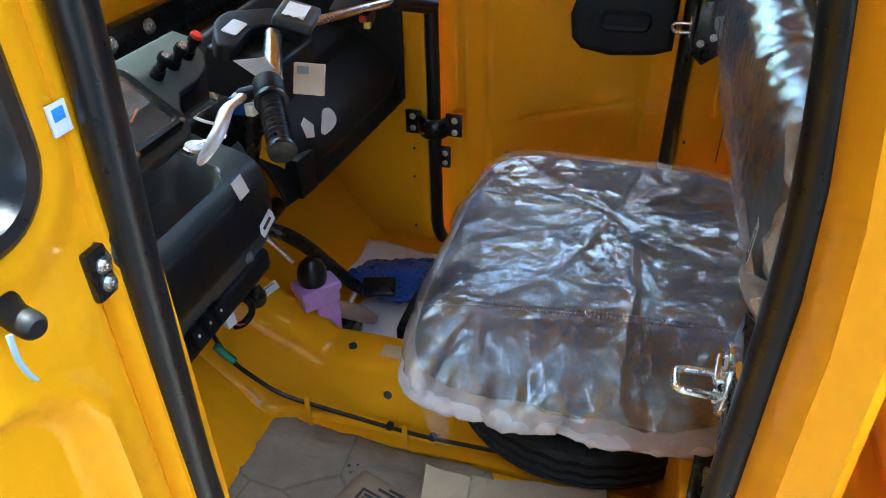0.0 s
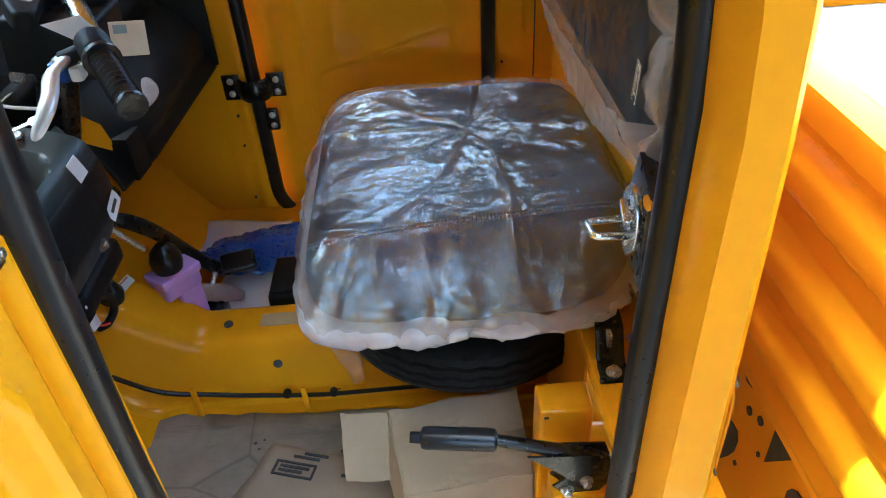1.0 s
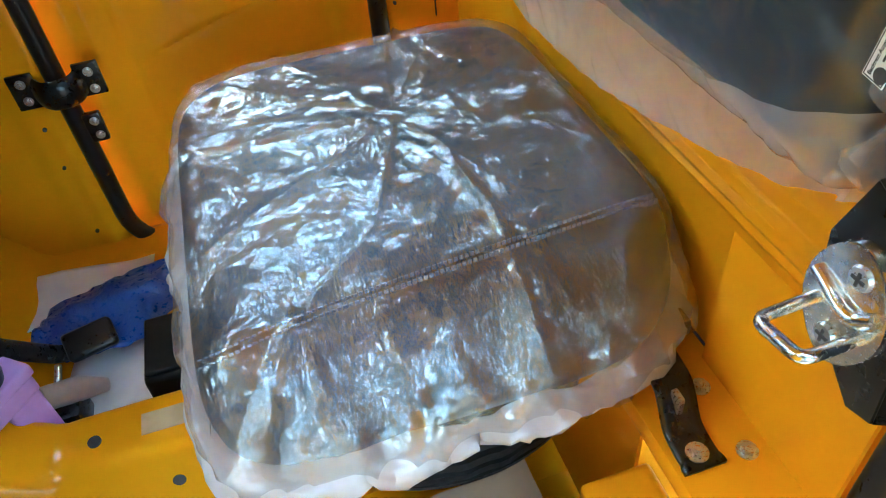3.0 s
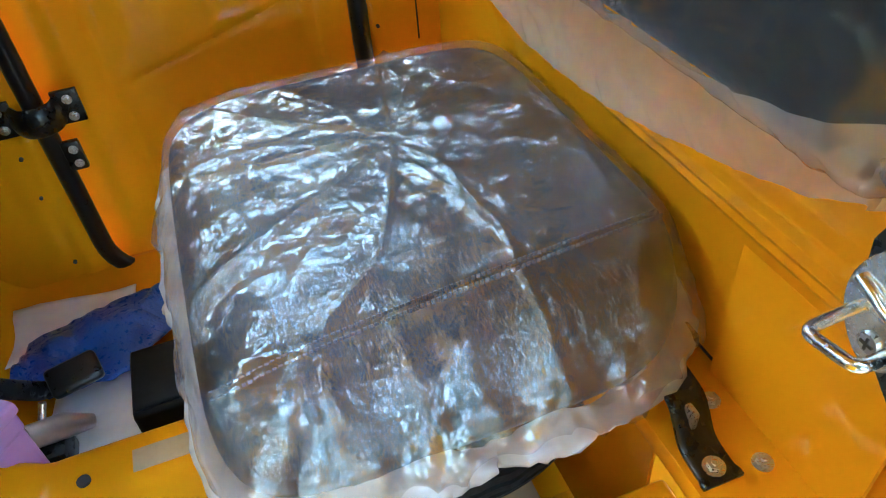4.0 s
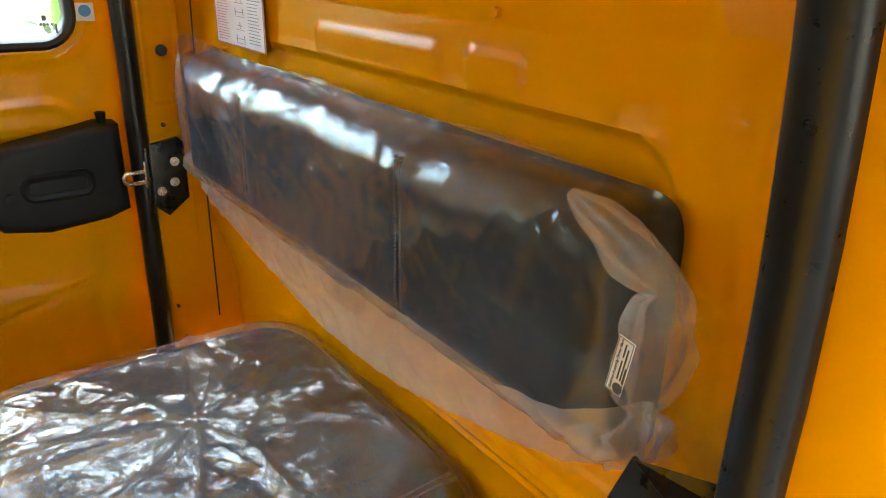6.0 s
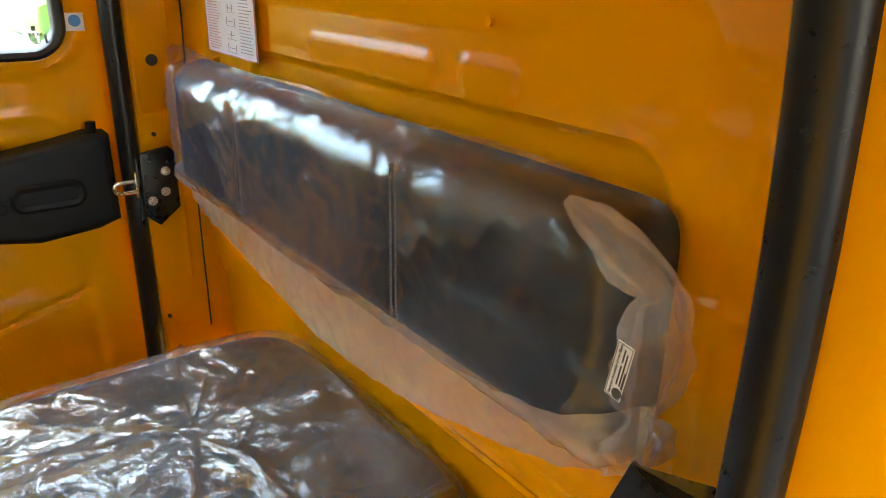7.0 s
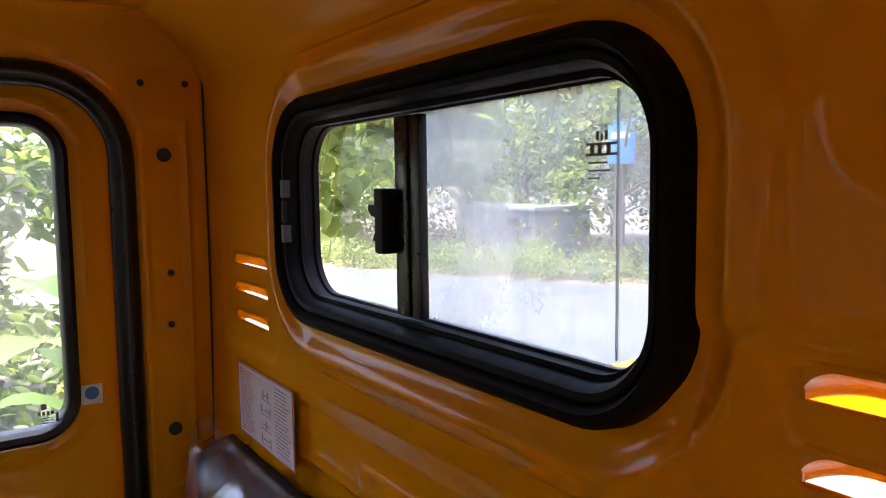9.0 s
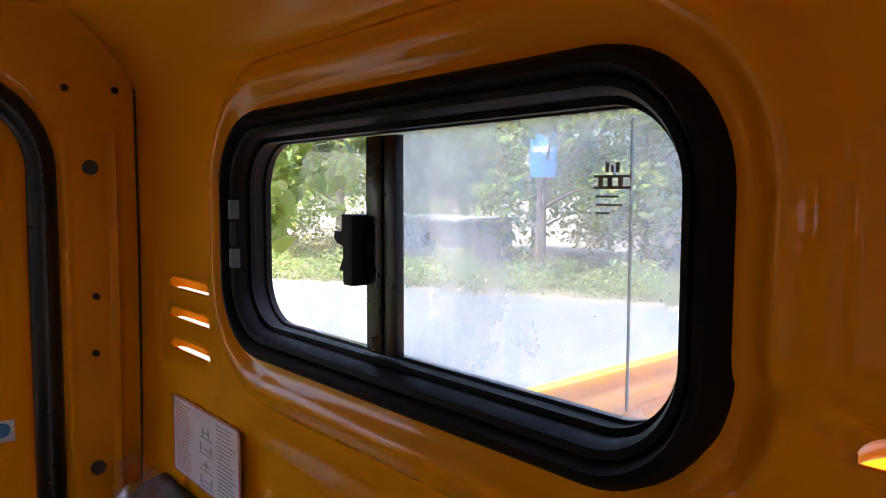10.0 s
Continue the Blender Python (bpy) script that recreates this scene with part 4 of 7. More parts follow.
wv = []
for p in v:
    q = Vector((p.x, p.y, 0)) - c0
    a, r = math.atan2(q.y, q.x), q.length
    lift = 0.0
    for ra, w, reach, curl, h in RAYS:
        d = math.remainder(a - ra - curl * r, 2 * math.pi) * r
        lift += h * ridge(d + 0.02 * noise.noise((r * 9, ra * 5, 0.5)), w * (0.35 + 1.2 * r)) * math.exp(-((r - 0.5 * reach) / reach) ** 2) * min(1.0, r / 0.06)
    cross = ridge(noise.noise(Vector((p.x * 6.0 + p.y * 4.0, p.y * 5.0 - p.x * 3.0, p.z * 4)) + Vector((2, 8, 5))), 0.05)
    patch = ridge(noise.noise((p.x * 17 + p.y * 9, p.y * 26 - p.x * 6, 3.3)), 0.12)
    fine = noise.noise(p * 30.0 + Vector((9, 3, 1))) * 0.5
    side = p.z < SZ1 - 0.045
    near = max(0.0, min(1.0, (seam_y(p.x) - 0.02 - p.y) / 0.05))
    tuck = ridge(noise.noise((p.x * 16, p.y * 5 + p.z * 5, 6.1)), 0.16) * near
    lift = lift + 0.0036 * cross + 0.0010 * patch + 0.0004 * fine + 0.010 * tuck + 0.004
    if side:
        drop = max(0.0, (SZ1 - 0.05 - p.z) / (SZ1 - 0.05 - SZ0))
        nrm = Vector((p.x + 0.25, p.y - 0.77, 0)).normalized()
        p = p + nrm * (lift * 1.3 + 0.020 * drop * (noise.noise(p * 12.0) + 0.8))
        p.z -= 0.010 * drop * (0.5 + noise.noise(p * 6.0))
    else:
        p = p + Vector((0, -0.5 * near, 1)).normalized() * lift
    wv.append(p)
me = bpy.data.meshes.new("film")
me.from_pydata(wv, [], fcs)
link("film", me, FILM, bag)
# gathered hem along the lower edge
loop = []
for a in np.linspace(0, 2 * math.pi, 160, endpoint=False):
    ca, sa = math.cos(a), math.sin(a)
    e = 6.0 - 2.2 * max(0.0, ca) * max(0.0, -sa) * 2
    k = (abs(ca) ** e + abs(sa) ** e) ** (-1 / e)
    j = 0.010 * noise.noise((ca * 5, sa * 5, 2.0)) + 0.006 * noise.noise((ca * 16, sa * 16, 7.0))
    loop.append(Vector((-0.242 + (0.288 + j) * k * ca, 0.762 + (0.345 + j) * k * sa, SZ0 + 0.002 + 0.8 * j - 0.006 * max(0, -sa))))
hem = tube(loop, [0.017 + 0.009 * noise.noise(p * 14.0) for p in loop], 18, closed=True, flat=1.35, up=(0, 0, 1))
for vv in hem.verts:
    vv.co += Vector((noise.noise(vv.co * 55), noise.noise(vv.co * 55 + Vector((3, 0, 0))), noise.noise(vv.co * 45 + Vector((0, 9, 0))))) * 0.008
part("gathered_hem", hem, HEMFILM, bag, "bunched milky hem of the wrap")
tail = tube(spline([(-0.470, 0.425, 0.310), (-0.452, 0.408, 0.280), (-0.440, 0.400, 0.250), (-0.437, 0.397, 0.222)], 5), [float(r) for r in np.interp(np.linspace(0, 1, 16), [0, 0.3, 0.7, 1], [0.020, 0.018, 0.014, 0.006])], 20, flat=0.3)
for v in tail.verts:
    v.co += Vector((noise.noise(v.co * 70), noise.noise(v.co * 70 + Vector((5, 0, 0))), 0)) * 0.006
part("loose_tail", tail, WRAPFILM, bag)

# ---- spare wheel lying flat below the seat ----
spare = thing("spare_wheel", "black spare tyre lying flat below the seat", "spare wheel")
bm = bmesh.new()
TC, TR, TZ0, TZ1 = Vector((-0.235, 0.765, 0)), 0.275, 0.045, 0.165
prof = [(0.14, TZ0 + 0.02), (0.17, TZ0 + 0.004), (0.225, TZ0), (0.258, TZ0 + 0.010), (0.270, TZ0 + 0.022), (0.273, TZ0 + 0.034), (0.268, TZ0 + 0.037), (0.268, TZ0 + 0.041), (0.275, TZ0 + 0.044), (0.276, TZ0 + 0.058), (0.270, TZ0 + 0.061), (0.270, TZ0 + 0.065), (0.276, TZ0 + 0.068), (0.275, TZ0 + 0.082), (0.268, TZ0 + 0.085), (0.268, TZ0 + 0.089), (0.273, TZ0 + 0.092), (0.268, TZ0 + 0.104), (0.250, TZ1 - 0.006), (0.225, TZ1), (0.17, TZ1 - 0.004), (0.14, TZ1 - 0.02)]
rings = []
for i in range(120):
    a = 2 * math.pi * i / 120
    zig = 0.0022 * (1 if (i // 2) % 2 else -1)
    rings.append([bm.verts.new((TC.x + r * math.cos(a), TC.y + r * math.sin(a), z + (zig if 0.262 < r and 5 < j < 17 else 0))) for j, (r, z) in enumerate(prof)])
for i in range(120):
    a, b = rings[i], rings[(i + 1) % 120]
    for j in range(len(prof) - 1):
        bm.faces.new((a[j], b[j], b[j + 1], a[j + 1]))
part("tyre", bm, TYRE, spare)
bm = cyl((TC.x, TC.y, TZ0 + 0.03), (TC.x, TC.y, TZ1 - 0.03), 0.142, seg=40, bevel=0.006)
part("rim", bm, STEEL, spare, "silver steel rim")

# ---- backrest on the rear wall ----
backrest = thing("backrest", "black leatherette backrest pad hung on the rear wall", "backrest")
BY0, BY1, BZ0, BZ1 = 0.272, 1.276, 0.645, 0.873
SEAMS = (0.569, 0.985)


def pad_place(off, wr):
    def place(U, V):
        d = sd_round(U, V, (BY0 + BY1) / 2, (BZ0 + BZ1) / 2, (BY1 - BY0) / 2, (BZ1 - BZ0) / 2, 0.03)
        puff = np.clip(-d / 0.05, 0, 1)
        x = -0.006 - (0.060 + off) * np.sqrt(np.clip(puff * (2 - puff), 0, 1))
        x = x + 0.0045 * bead(U - SEAMS[0], 0.005) + 0.0045 * bead(U - SEAMS[1], 0.005)
        x = x + wr * np.sin(U * 61 + 2 * np.sin(V * 40)) * bead(V - BZ1 + 0.035, 0.03)
        # the outline's corners are rounded
        e = 1e-4
        rr_ = lambda a, b: sd_round(a, b, (BY0 + BY1) / 2, (BZ0 + BZ1) / 2, (BY1 - BY0) / 2, (BZ1 - BZ0) / 2, 0.03)
        gu, gv = (rr_(U + e, V) - d) / e, (rr_(U, V + e) - d) / e
        o = np.clip(d, 0, None)
        return x, U - o * gu, V - o * gv
    return place


us, vs = grid_with(BY0, BY1, 0.0075), grid_with(BZ0, BZ1, 0.0075)
pad = thicken(link("pad", sheet(us, vs, pad_place(0, 0.0022)), LEATHER, backrest), 0.004, 1.0)
for dy in [c + k for c in SEAMS for k in (-0.005, 0.005)]:
    st = bmesh.new()
    for i in range(38):
        z = BZ0 + 0.03 + (BZ1 - BZ0 - 0.055) * i / 38
        add_box(st, -0.0660, -0.0615, dy - 0.0005, dy + 0.0005, z, z + 0.0032)
    part("stitching", st, THREAD, pad, "pale double stitching", smooth=False)

# ---- its clear bag, sagging below the pad and knotted at the near end ----
wrap2 = thing("plastic_bag", "loose clear plastic bag round the backrest pad", "plastic wrap")


def bag_low(U):
    """Lower edge of the bag: a slack curve below the pad."""
    return np.interp(U, [0.24, 0.29, 0.34, 0.42, 0.51, 0.62, 0.73, 0.83, 0.93, 1.10, 1.26, 1.32], [0.655, 0.636, 0.614, 0.590, 0.566, 0.546, 0.536, 0.540, 0.552, 0.578, 0.606, 0.63])


def bag_place(U, V):
    lo = bag_low(U)
    hi = 0.884 + 0.010 * np.exp(-((U - 1.28) / 0.04) ** 2) + 0.003 * np.sin(U * 17)
    z = lo + (hi - lo) * V
    d = sd_round(U, z, (BY0 + BY1) / 2, (BZ0 + BZ1) / 2, (BY1 - BY0) / 2, (BZ1 - BZ0) / 2, 0.03)
    puff = np.clip(-d / 0.05, 0, 1)
    x = -0.022 - 0.052 * np.sqrt(np.clip(puff * (2 - puff), 0, 1))
    hang = np.clip((BZ0 - z) / 0.07, 0, 1)
    x = x - 0.030 * hang * (1 - 0.7 * hang)
    w = np.zeros_like(U)
    for i in range(U.shape[0]):
        for j in range(U.shape[1]):
            u, q = U[i, j], z[i, j]
            drape = noise.noise((u * 26 + q * 7, q * 5.0, 3.1))
            slant = noise.noise((u * 13 - q * 21, q * 9 + u * 4, 6.7))
            tuck = noise.noise((u * 48 - q * 10, q * 14, 8.4))
            ends = math.exp(-((u - 1.26) / 0.06) ** 2) + math.exp(-((u - 0.29) / 0.05) ** 2)
            w[i, j] = 0.0022 * max(0.0, 1 - abs(slant) * 7.0) + 0.0022 * max(0.0, 1 - abs(noise.noise((u * 8 + q * 15, q * 17 - u * 6, 2.3))) * 8.0) + 0.0026 * drape + (0.0012 + 0.004 * ends) * tuck + 0.006 * ends * max(0.0, 1 - abs(drape) * 4)
    x = x - w - 0.004
    return np.minimum(x, -0.008), U, z


film_u = grid_with(0.262, 1.300, 0.004)
link("film", sheet(film_u, np.linspace(0.30, 1, 60), bag_place), WRAPFILM, wrap2)


def veil_place(U, V):
    """A second layer of the bag, folded over the upper part of the pad and ending on a slant at both sides."""
    hi = 0.884 + 0.003 * np.sin(U * 17)
    low = np.interp(U, [0.33, 0.45, 0.60, 0.68, 0.86, 0.95, 1.10, 1.22], [0.862, 0.812, 0.735, 0.655, 0.648, 0.690, 0.800, 0.872])
    low = low + 0.012 * np.sin(U * 47) * np.sin(U * 23 + 1) + 0.006 * np.sin(U * 131)
    z = low + (hi - low) * V
    lo = bag_low(U)
    x, y, z = bag_place(U, (z - lo) / (hi - lo))
    return x - 0.004, y, z


link("doubled_layer", sheet(grid_with(0.33, 1.22, 0.005), np.linspace(0, 1, 40), veil_place), VEILFILM, wrap2, "hazy doubled layer of the bag")
link("hanging_edge", sheet(film_u, np.linspace(0, 0.30, 22), bag_place), MILKFILM, wrap2, "milky slack lower edge of the bag")


def pleated(path, radii, k, depth, flat, seed, turns=40):
    """A gathered sleeve of thin film: a tube with deep uneven pleats along it."""
    bm = tube(path, radii, turns, flat=flat)
    rows = [bm.verts[:][i:i + turns] for i in range(0, len(path) * turns, turns)]
    for i, row in enumerate(rows):
        c = sum((v.co for v in row), Vector()) / len(row)
        for j, v in enumerate(row):
            a = 2 * math.pi * j / turns
            f = 1 + depth * math.sin(k * a + 1.5 * noise.noise((i * 0.12, seed, 0))) + depth * 1.4 * noise.noise((math.cos(a) * 2.2, math.sin(a) * 2.2, i * 0.22 + seed))
            v.co = c + (v.co - c) * f
    return bm


knot_path = spline([(-0.072, 0.328, 0.877), (-0.068, 0.304, 0.864), (-0.060, 0.274, 0.844), (-0.050, 0.250, 0.824), (-0.052, 0.250, 0.804), (-0.054, 0.248, 0.770), (-0.052, 0.253, 0.736), (-0.050, 0.257, 0.717), (-0.050, 0.252, 0.698), (-0.046, 0.262, 0.668)], 6)
stops = [(0, 0.003), (0.11, 0.012), (0.22, 0.017), (0.33, 0.010), (0.42, 0.020), (0.55, 0.025), (0.68, 0.017), (0.77, 0.008), (0.85, 0.024), (0.93, 0.024), (1, 0.010)]
tt = np.linspace(0, 1, len(knot_path))
knot = pleated(knot_path, [float(r) for r in np.interp(tt, [a for a, _ in stops], [b for _, b in stops])], 6, 0.30, 0.34, 3.0)
part("gathered_end", knot, KNOTFILM, wrap2, "twisted milky end of the bag")
corner = tube(spline([(-0.035, 1.300, 0.892), (-0.05, 1.292, 0.86), (-0.055, 1.286, 0.81), (-0.05, 1.290, 0.75)], 6), [0.004] + [0.010 + 0.004 * math.sin(i) for i in range(17)] + [0.004], 10, flat=0.5)
part("folded_corner", corner, WRAPFILM, wrap2)

# label tag on the pad
tag = thing("paper_label", "white printed paper label on the backrest pad", "label")
TAGM = axes((-0.092, 0.2460, 0.7545), (0.0, -0.16, 1), (0.0, 1, 0.16)) @ Matrix.Scale(0.66, 4)
part("paper", add_box(bmesh.new(), 0, 0.068, -0.0, 0.021, 0, 0.0008, m=TAGM), PAPER, tag, smooth=False)
border = bmesh.new()
for a, b, c, d in ((0.001, 0.067, 0.0008, 0.0016), (0.001, 0.067, 0.0194, 0.0202), (0.001, 0.0018, 0.001, 0.02), (0.0662, 0.067, 0.001, 0.02)):
    add_box(border, a, b, c, d, 0.0008, 0.0012, m=TAGM)
for a, b, c in ((0.018, 0.042, 0.0095), (0.046, 0.062, 0.0095), (0.018, 0.058, 0.0055), (0.016, 0.036, 0.0025)):
    add_box(border, a, b, c - 0.0009, c + 0.0009, 0.0008, 0.0012, m=TAGM)
part("printing", border, DARKMARK, tag, smooth=False)
add = part("stamp", add_cyl(bmesh.new(), TAGM @ Vector((0.008, 0.006, 0.0008)), TAGM @ Vector((0.008, 0.006, 0.0013)), 0.0042, seg=18), DARKMARK, tag)


def lettering(name, text, m, size, mat, parent, raise_=0.0003):
    c = bpy.data.curves.new(name, "FONT")
    c.body, c.size, c.extrude = text, size, raise_
    ob = new(name, c)
    dg = bpy.context.evaluated_depsgraph_get()
    me = bpy.data.meshes.new_from_object(ob.evaluated_get(dg))
    bpy.data.objects.remove(ob)
    me.transform(m)
    o = link(name, me, mat, parent, smooth=False)
    return o


lettering("lettering", "Backrest Assembly Driver Black", TAGM @ Matrix.Translation((0.0035, 0.0138, 0.0011)), 0.0048, DARKMARK, tag)

# ---- warning sticker on the rear wall ----
wst = thing("warning_sticker", "pale warning sticker with red and grey print on the rear wall", "sticker")
WM = axes((-0.0045, 1.216, 0.890), (0, -1, 0), (0, 0, 1))
part("paper", add_box(bmesh.new(), 0, 0.198, 0, 0.100, 0, 0.0012, m=WM), PINKLABEL, wst, smooth=False)
rim = bmesh.new()
for a, b, c, d in ((0, 0.198, 0, 0.0018), (0, 0.198, 0.0982, 0.100), (0, 0.0025, 0, 0.1), (0.1955, 0.198, 0, 0.1)):
    add_box(rim, a, b, c, d, 0.0012, 0.0018, m=WM)
rng = random.Random(4)
part("red_edge", rim, REDINK, wst, smooth=False)
for name, u0, u1, n, pitch, mat in (("red_text", 0.010, 0.062, 21, 0.0042, REDINK), ("grey_text", 0.138, 0.188, 18, 0.0048, GREYINK)):
    text = bmesh.new()
    for i in range(n):
        u, end = u0, u1 - rng.uniform(0.0, 0.014)
        while u < end:
            w = min(rng.uniform(0.004, 0.010), end - u)
            add_box(text, u, u + w, 0.0910 - i * pitch, 0.0923 - i * pitch, 0.0012, 0.0015, m=WM)
            u += w + 0.0018
    part(name, text, mat, wst, "rows of small unreadable print", smooth=False)
figs = bmesh.new()
for cz, kind in ((0.074, 0), (0.054, 1), (0.034, 2), (0.014, 1)):
    add_box(figs, 0.086, 0.124, cz - 0.0080, cz - 0.0073, 0.0012, 0.0016, m=WM)
    for du in ((0.096, 0.112), (0.088, 0.119), (0.104,))[kind]:
        add_box(figs, du, du + 0.0022, cz - 0.006, cz + 0.005, 0.0012, 0.0016, m=WM)
    add_box(figs, 0.094, 0.116, cz - 0.0015, cz - 0.0005, 0.0012, 0.0016, m=WM)
part("figures", figs, GREYINK, wst, "small line diagrams", smooth=False)
bolt("wall_pin", (-0.002, 1.190, 0.878), (-1, 0, 0), 0.004, wall_rear, YELLOW)
part("wall_hole", cyl((-0.001, 0.508, 0.985), (0.004, 0.508, 0.985), 0.005, seg=14), YELLOW, wall_rear)

# ---- ledge behind the seat, with its bolts and seat hinge ----
ledge = part("ledge", box(-0.072, 0.050, 0.10, 1.30, 0.225, 0.257, 0.006), YELLOW)
structure(ledge, "yellow steel ledge below the rear wall", "ledge")
part("ledge_front", box(-0.070, -0.064, 0.40, 1.30, -0.12, 0.226, 0.002), YELLOW, ledge)
part("joint", box(0.0455, 0.0485, 0.15, 1.2, 0.2560, 0.2585), DARKMARK, ledge)
for x, y in ((0.009, 0.414), (0.010, 0.327)):
    bolt("bolt", (x, y, 0.257), (0, 0, 1), 0.0080, ledge, h=0.008)
# no opening here: a dark disc gives the hole's shade
part("hole", cyl((-0.040, 0.235, 0.255), (-0.040, 0.235, 0.2578), 0.006, seg=14), DARKMARK, ledge)
hinge = thing("seat_hinge", "black painted steel hinge strap holding the seat", "hinge")
strap = [(-0.042, 0.322, 0.2600), (-0.042, 0.345, 0.2605), (-0.040, 0.372, 0.264), (-0.038, 0.392, 0.285), (-0.036, 0.408, 0.296), (-0.034, 0.440, 0.298)]
bm = bmesh.new()
pts = spline(strap, 5)
rows = []
for i, p in enumerate(pts):
    w = 0.022 + (0.002 if i < 3 else 0)
    rows.append([bm.verts.new(p + Vector((dx, 0, 0))) for dx in (-w, -w * 0.6, 0, w * 0.6, w)])
for a, b in zip(rows, rows[1:]):
    for j in range(4):
        bm.faces.new((a[j], a[j + 1], b[j + 1], b[j]))
strap_ob = thicken(part("strap", bm, BLACKPAINT, hinge), 0.005, 0)
bolt("bolt", (-0.042, 0.340, 0.263), (0, 0, 1), 0.0085, hinge, h=0.008)
part("slot", box(-0.044, -0.036, 0.380, 0.398, 0.272, 0.300, 0.003), STEEL, hinge)

# ---- near striker bracket on the door pillar ----
near_br = thing("striker_bracket", "black folded steel bracket with a bright door striker", "door striker")
A = [(0.236, 0.706), (0.188, 0.683), (0.180, 0.566), (0.198, 0.560), (0.246, 0.606), (0.252, 0.660)]
part("plate", prism([(-y, z) for y, z in A], axes((-0.078, 0, 0), (0, -1, 0), (0, 0, 1)), 0.006, 0.002), BLACKPAINT, near_br)
bm = bmesh.new()
quad = [(-0.083, 0.188, 0.683), (-0.081, 0.181, 0.566), (-0.030, 0.150, 0.575), (-0.030, 0.140, 0.672)]
tri_ = [(-0.083, 0.236, 0.706), (-0.083, 0.188, 0.683), (-0.030, 0.140, 0.672), (-0.030, 0.150, 0.700)]
for pts in (quad, tri_):
    bm.faces.new([bm.verts.new(p) for p in pts])
thicken(part("flange", bm, BLACKPAINT, near_br, smooth=False), 0.004, 0)
part("hole", cyl((-0.0775, 0.192, 0.672), (-0.0850, 0.1905, 0.672), 0.0085, seg=18), YELLOW, near_br, "yellow body showing through a round hole")
spl = axes((-0.085, 0.221, 0.630), (0, -1, 0), (0, 0, 1))
oval = [(0.027 * math.cos(a) * (1 + 0.12 * math.cos(2 * a)), 0.045 * math.sin(a)) for a in np.linspace(0, 2 * math.pi, 28, endpoint=False)]
pl = part("striker_plate", prism(oval, spl, 0.007, 0.002), CHROME, near_br, "zinc-plated oval striker plate")
ridge = tube(spline([(-0.0925, 0.244, 0.640), (-0.0940, 0.232, 0.637), (-0.0950, 0.220, 0.632), (-0.0940, 0.208, 0.632), (-0.0925, 0.198, 0.640)], 5), 0.0050, 12)
part("raised_rib", ridge, CHROME, pl)
for dz, dy in ((0.026, -0.003), (-0.027, 0.004)):
    p = Vector((-0.0915, 0.219 + dy, 0.631 + dz))
    s = part("screw", cyl(p, p + Vector((-0.003, 0, 0)), 0.0082, 0.007, 20), STEEL, pl)
    # dark cross coloured in for the shade of the screw recess
    part("cross_slot", add_box(box(-0.0955, -0.0942, p.y - 0.0045, p.y + 0.0045, p.z - 0.0009, p.z + 0.0009), -0.0955, -0.0942, p.y - 0.0009, p.y + 0.0009, p.z - 0.0045, p.z + 0.0045), DARKMARK, s, smooth=False)
lp = []
for p, q, r in (((-0.090, 0.238, 0.622), (-0.134, 0.236, 0.621), (-0.135, 0.198, 0.629)), ((-0.134, 0.236, 0.621), (-0.135, 0.198, 0.629), (-0.090, 0.203, 0.622))):
    p, q, r = Vector(p), Vector(q), Vector(r)
    a0, a1 = q + (p - q).normalized() * 0.009, q + (r - q).normalized() * 0.009
    lp += ([p] if not lp else []) + [(1 - t) ** 2 * a0 + 2 * t * (1 - t) * q + t * t * a1 for t in np.linspace(0, 1, 6)]
lp.append(Vector((-0.090, 0.203, 0.622)))
part("striker_loop", tube(lp, 0.0042, 14), CHROME, near_br, "bent bright wire loop")

# ---- hand brake and its box ----
hbox = thing("brake_box", "yellow steel box cover beside the hand brake", "box")
part("cover", box(-0.158, -0.074, 0.312, 0.372, -0.118, 0.216, 0.007, 3), YELLOW, hbox)
# dark bar laid on the cover as the slot's inner shade
part("slot", box(-0.1515, -0.1445, 0.3105, 0.3125, 0.200, 0.204), DARKMARK, hbox)
part("front_plate", box(-0.150, -0.078, 0.225, 0.310, -0.118, 0.06, 0.006), YELLOW, hbox)
brake = thing("hand_brake", "black hand brake lever with a rubber grip", "hand brake")
hb0, hb1, hb2 = Vector((-0.352, 0.262, 0.243)), Vector((-0.232, 0.250, 0.237)), Vector((-0.095, 0.246, 0.190))
part("grip", tube([hb0 + (hb1 - hb0) * t for t in (0.08, 0.10, 0.14, 0.5, 0.9, 0.97, 1.0)], [0.010, 0.0155, 0.017, 0.0172, 0.0175, 0.0165, 0.012], 18), RUBBER, brake)
part("button", cyl(hb0 + (hb1 - hb0) * 0.09, hb0 - (hb1 - hb0) * 0.05, 0.0085, seg=16, bevel=0.002), PLASTIC, brake)
part("lever", tube([hb1 - (hb1 - hb0) * 0.1, hb1, hb2, hb2 + Vector((0.03, 0, -0.02))], [0.009, 0.009, 0.012, 0.012], 12), BLACKPAINT, brake)
cheek = [(-0.19, 0.214), (-0.07, 0.205), (-0.055, 0.16), (-0.08, 0.118), (-0.135, 0.122), (-0.150, 0.140), (-0.128, 0.158)]
for y in (0.236, 0.258):
    part("cheek_plate", prism(cheek, axes((0, y, 0), (1, 0, 0), (0, 0, 1)), 0.004, 0.001), BLACKPAINT, brake)
for x, z in ((-0.100, 0.150), (-0.128, 0.132)):
    bolt("bolt", (x, 0.230, z), (0, -1, 0), 0.007, brake, h=0.010)
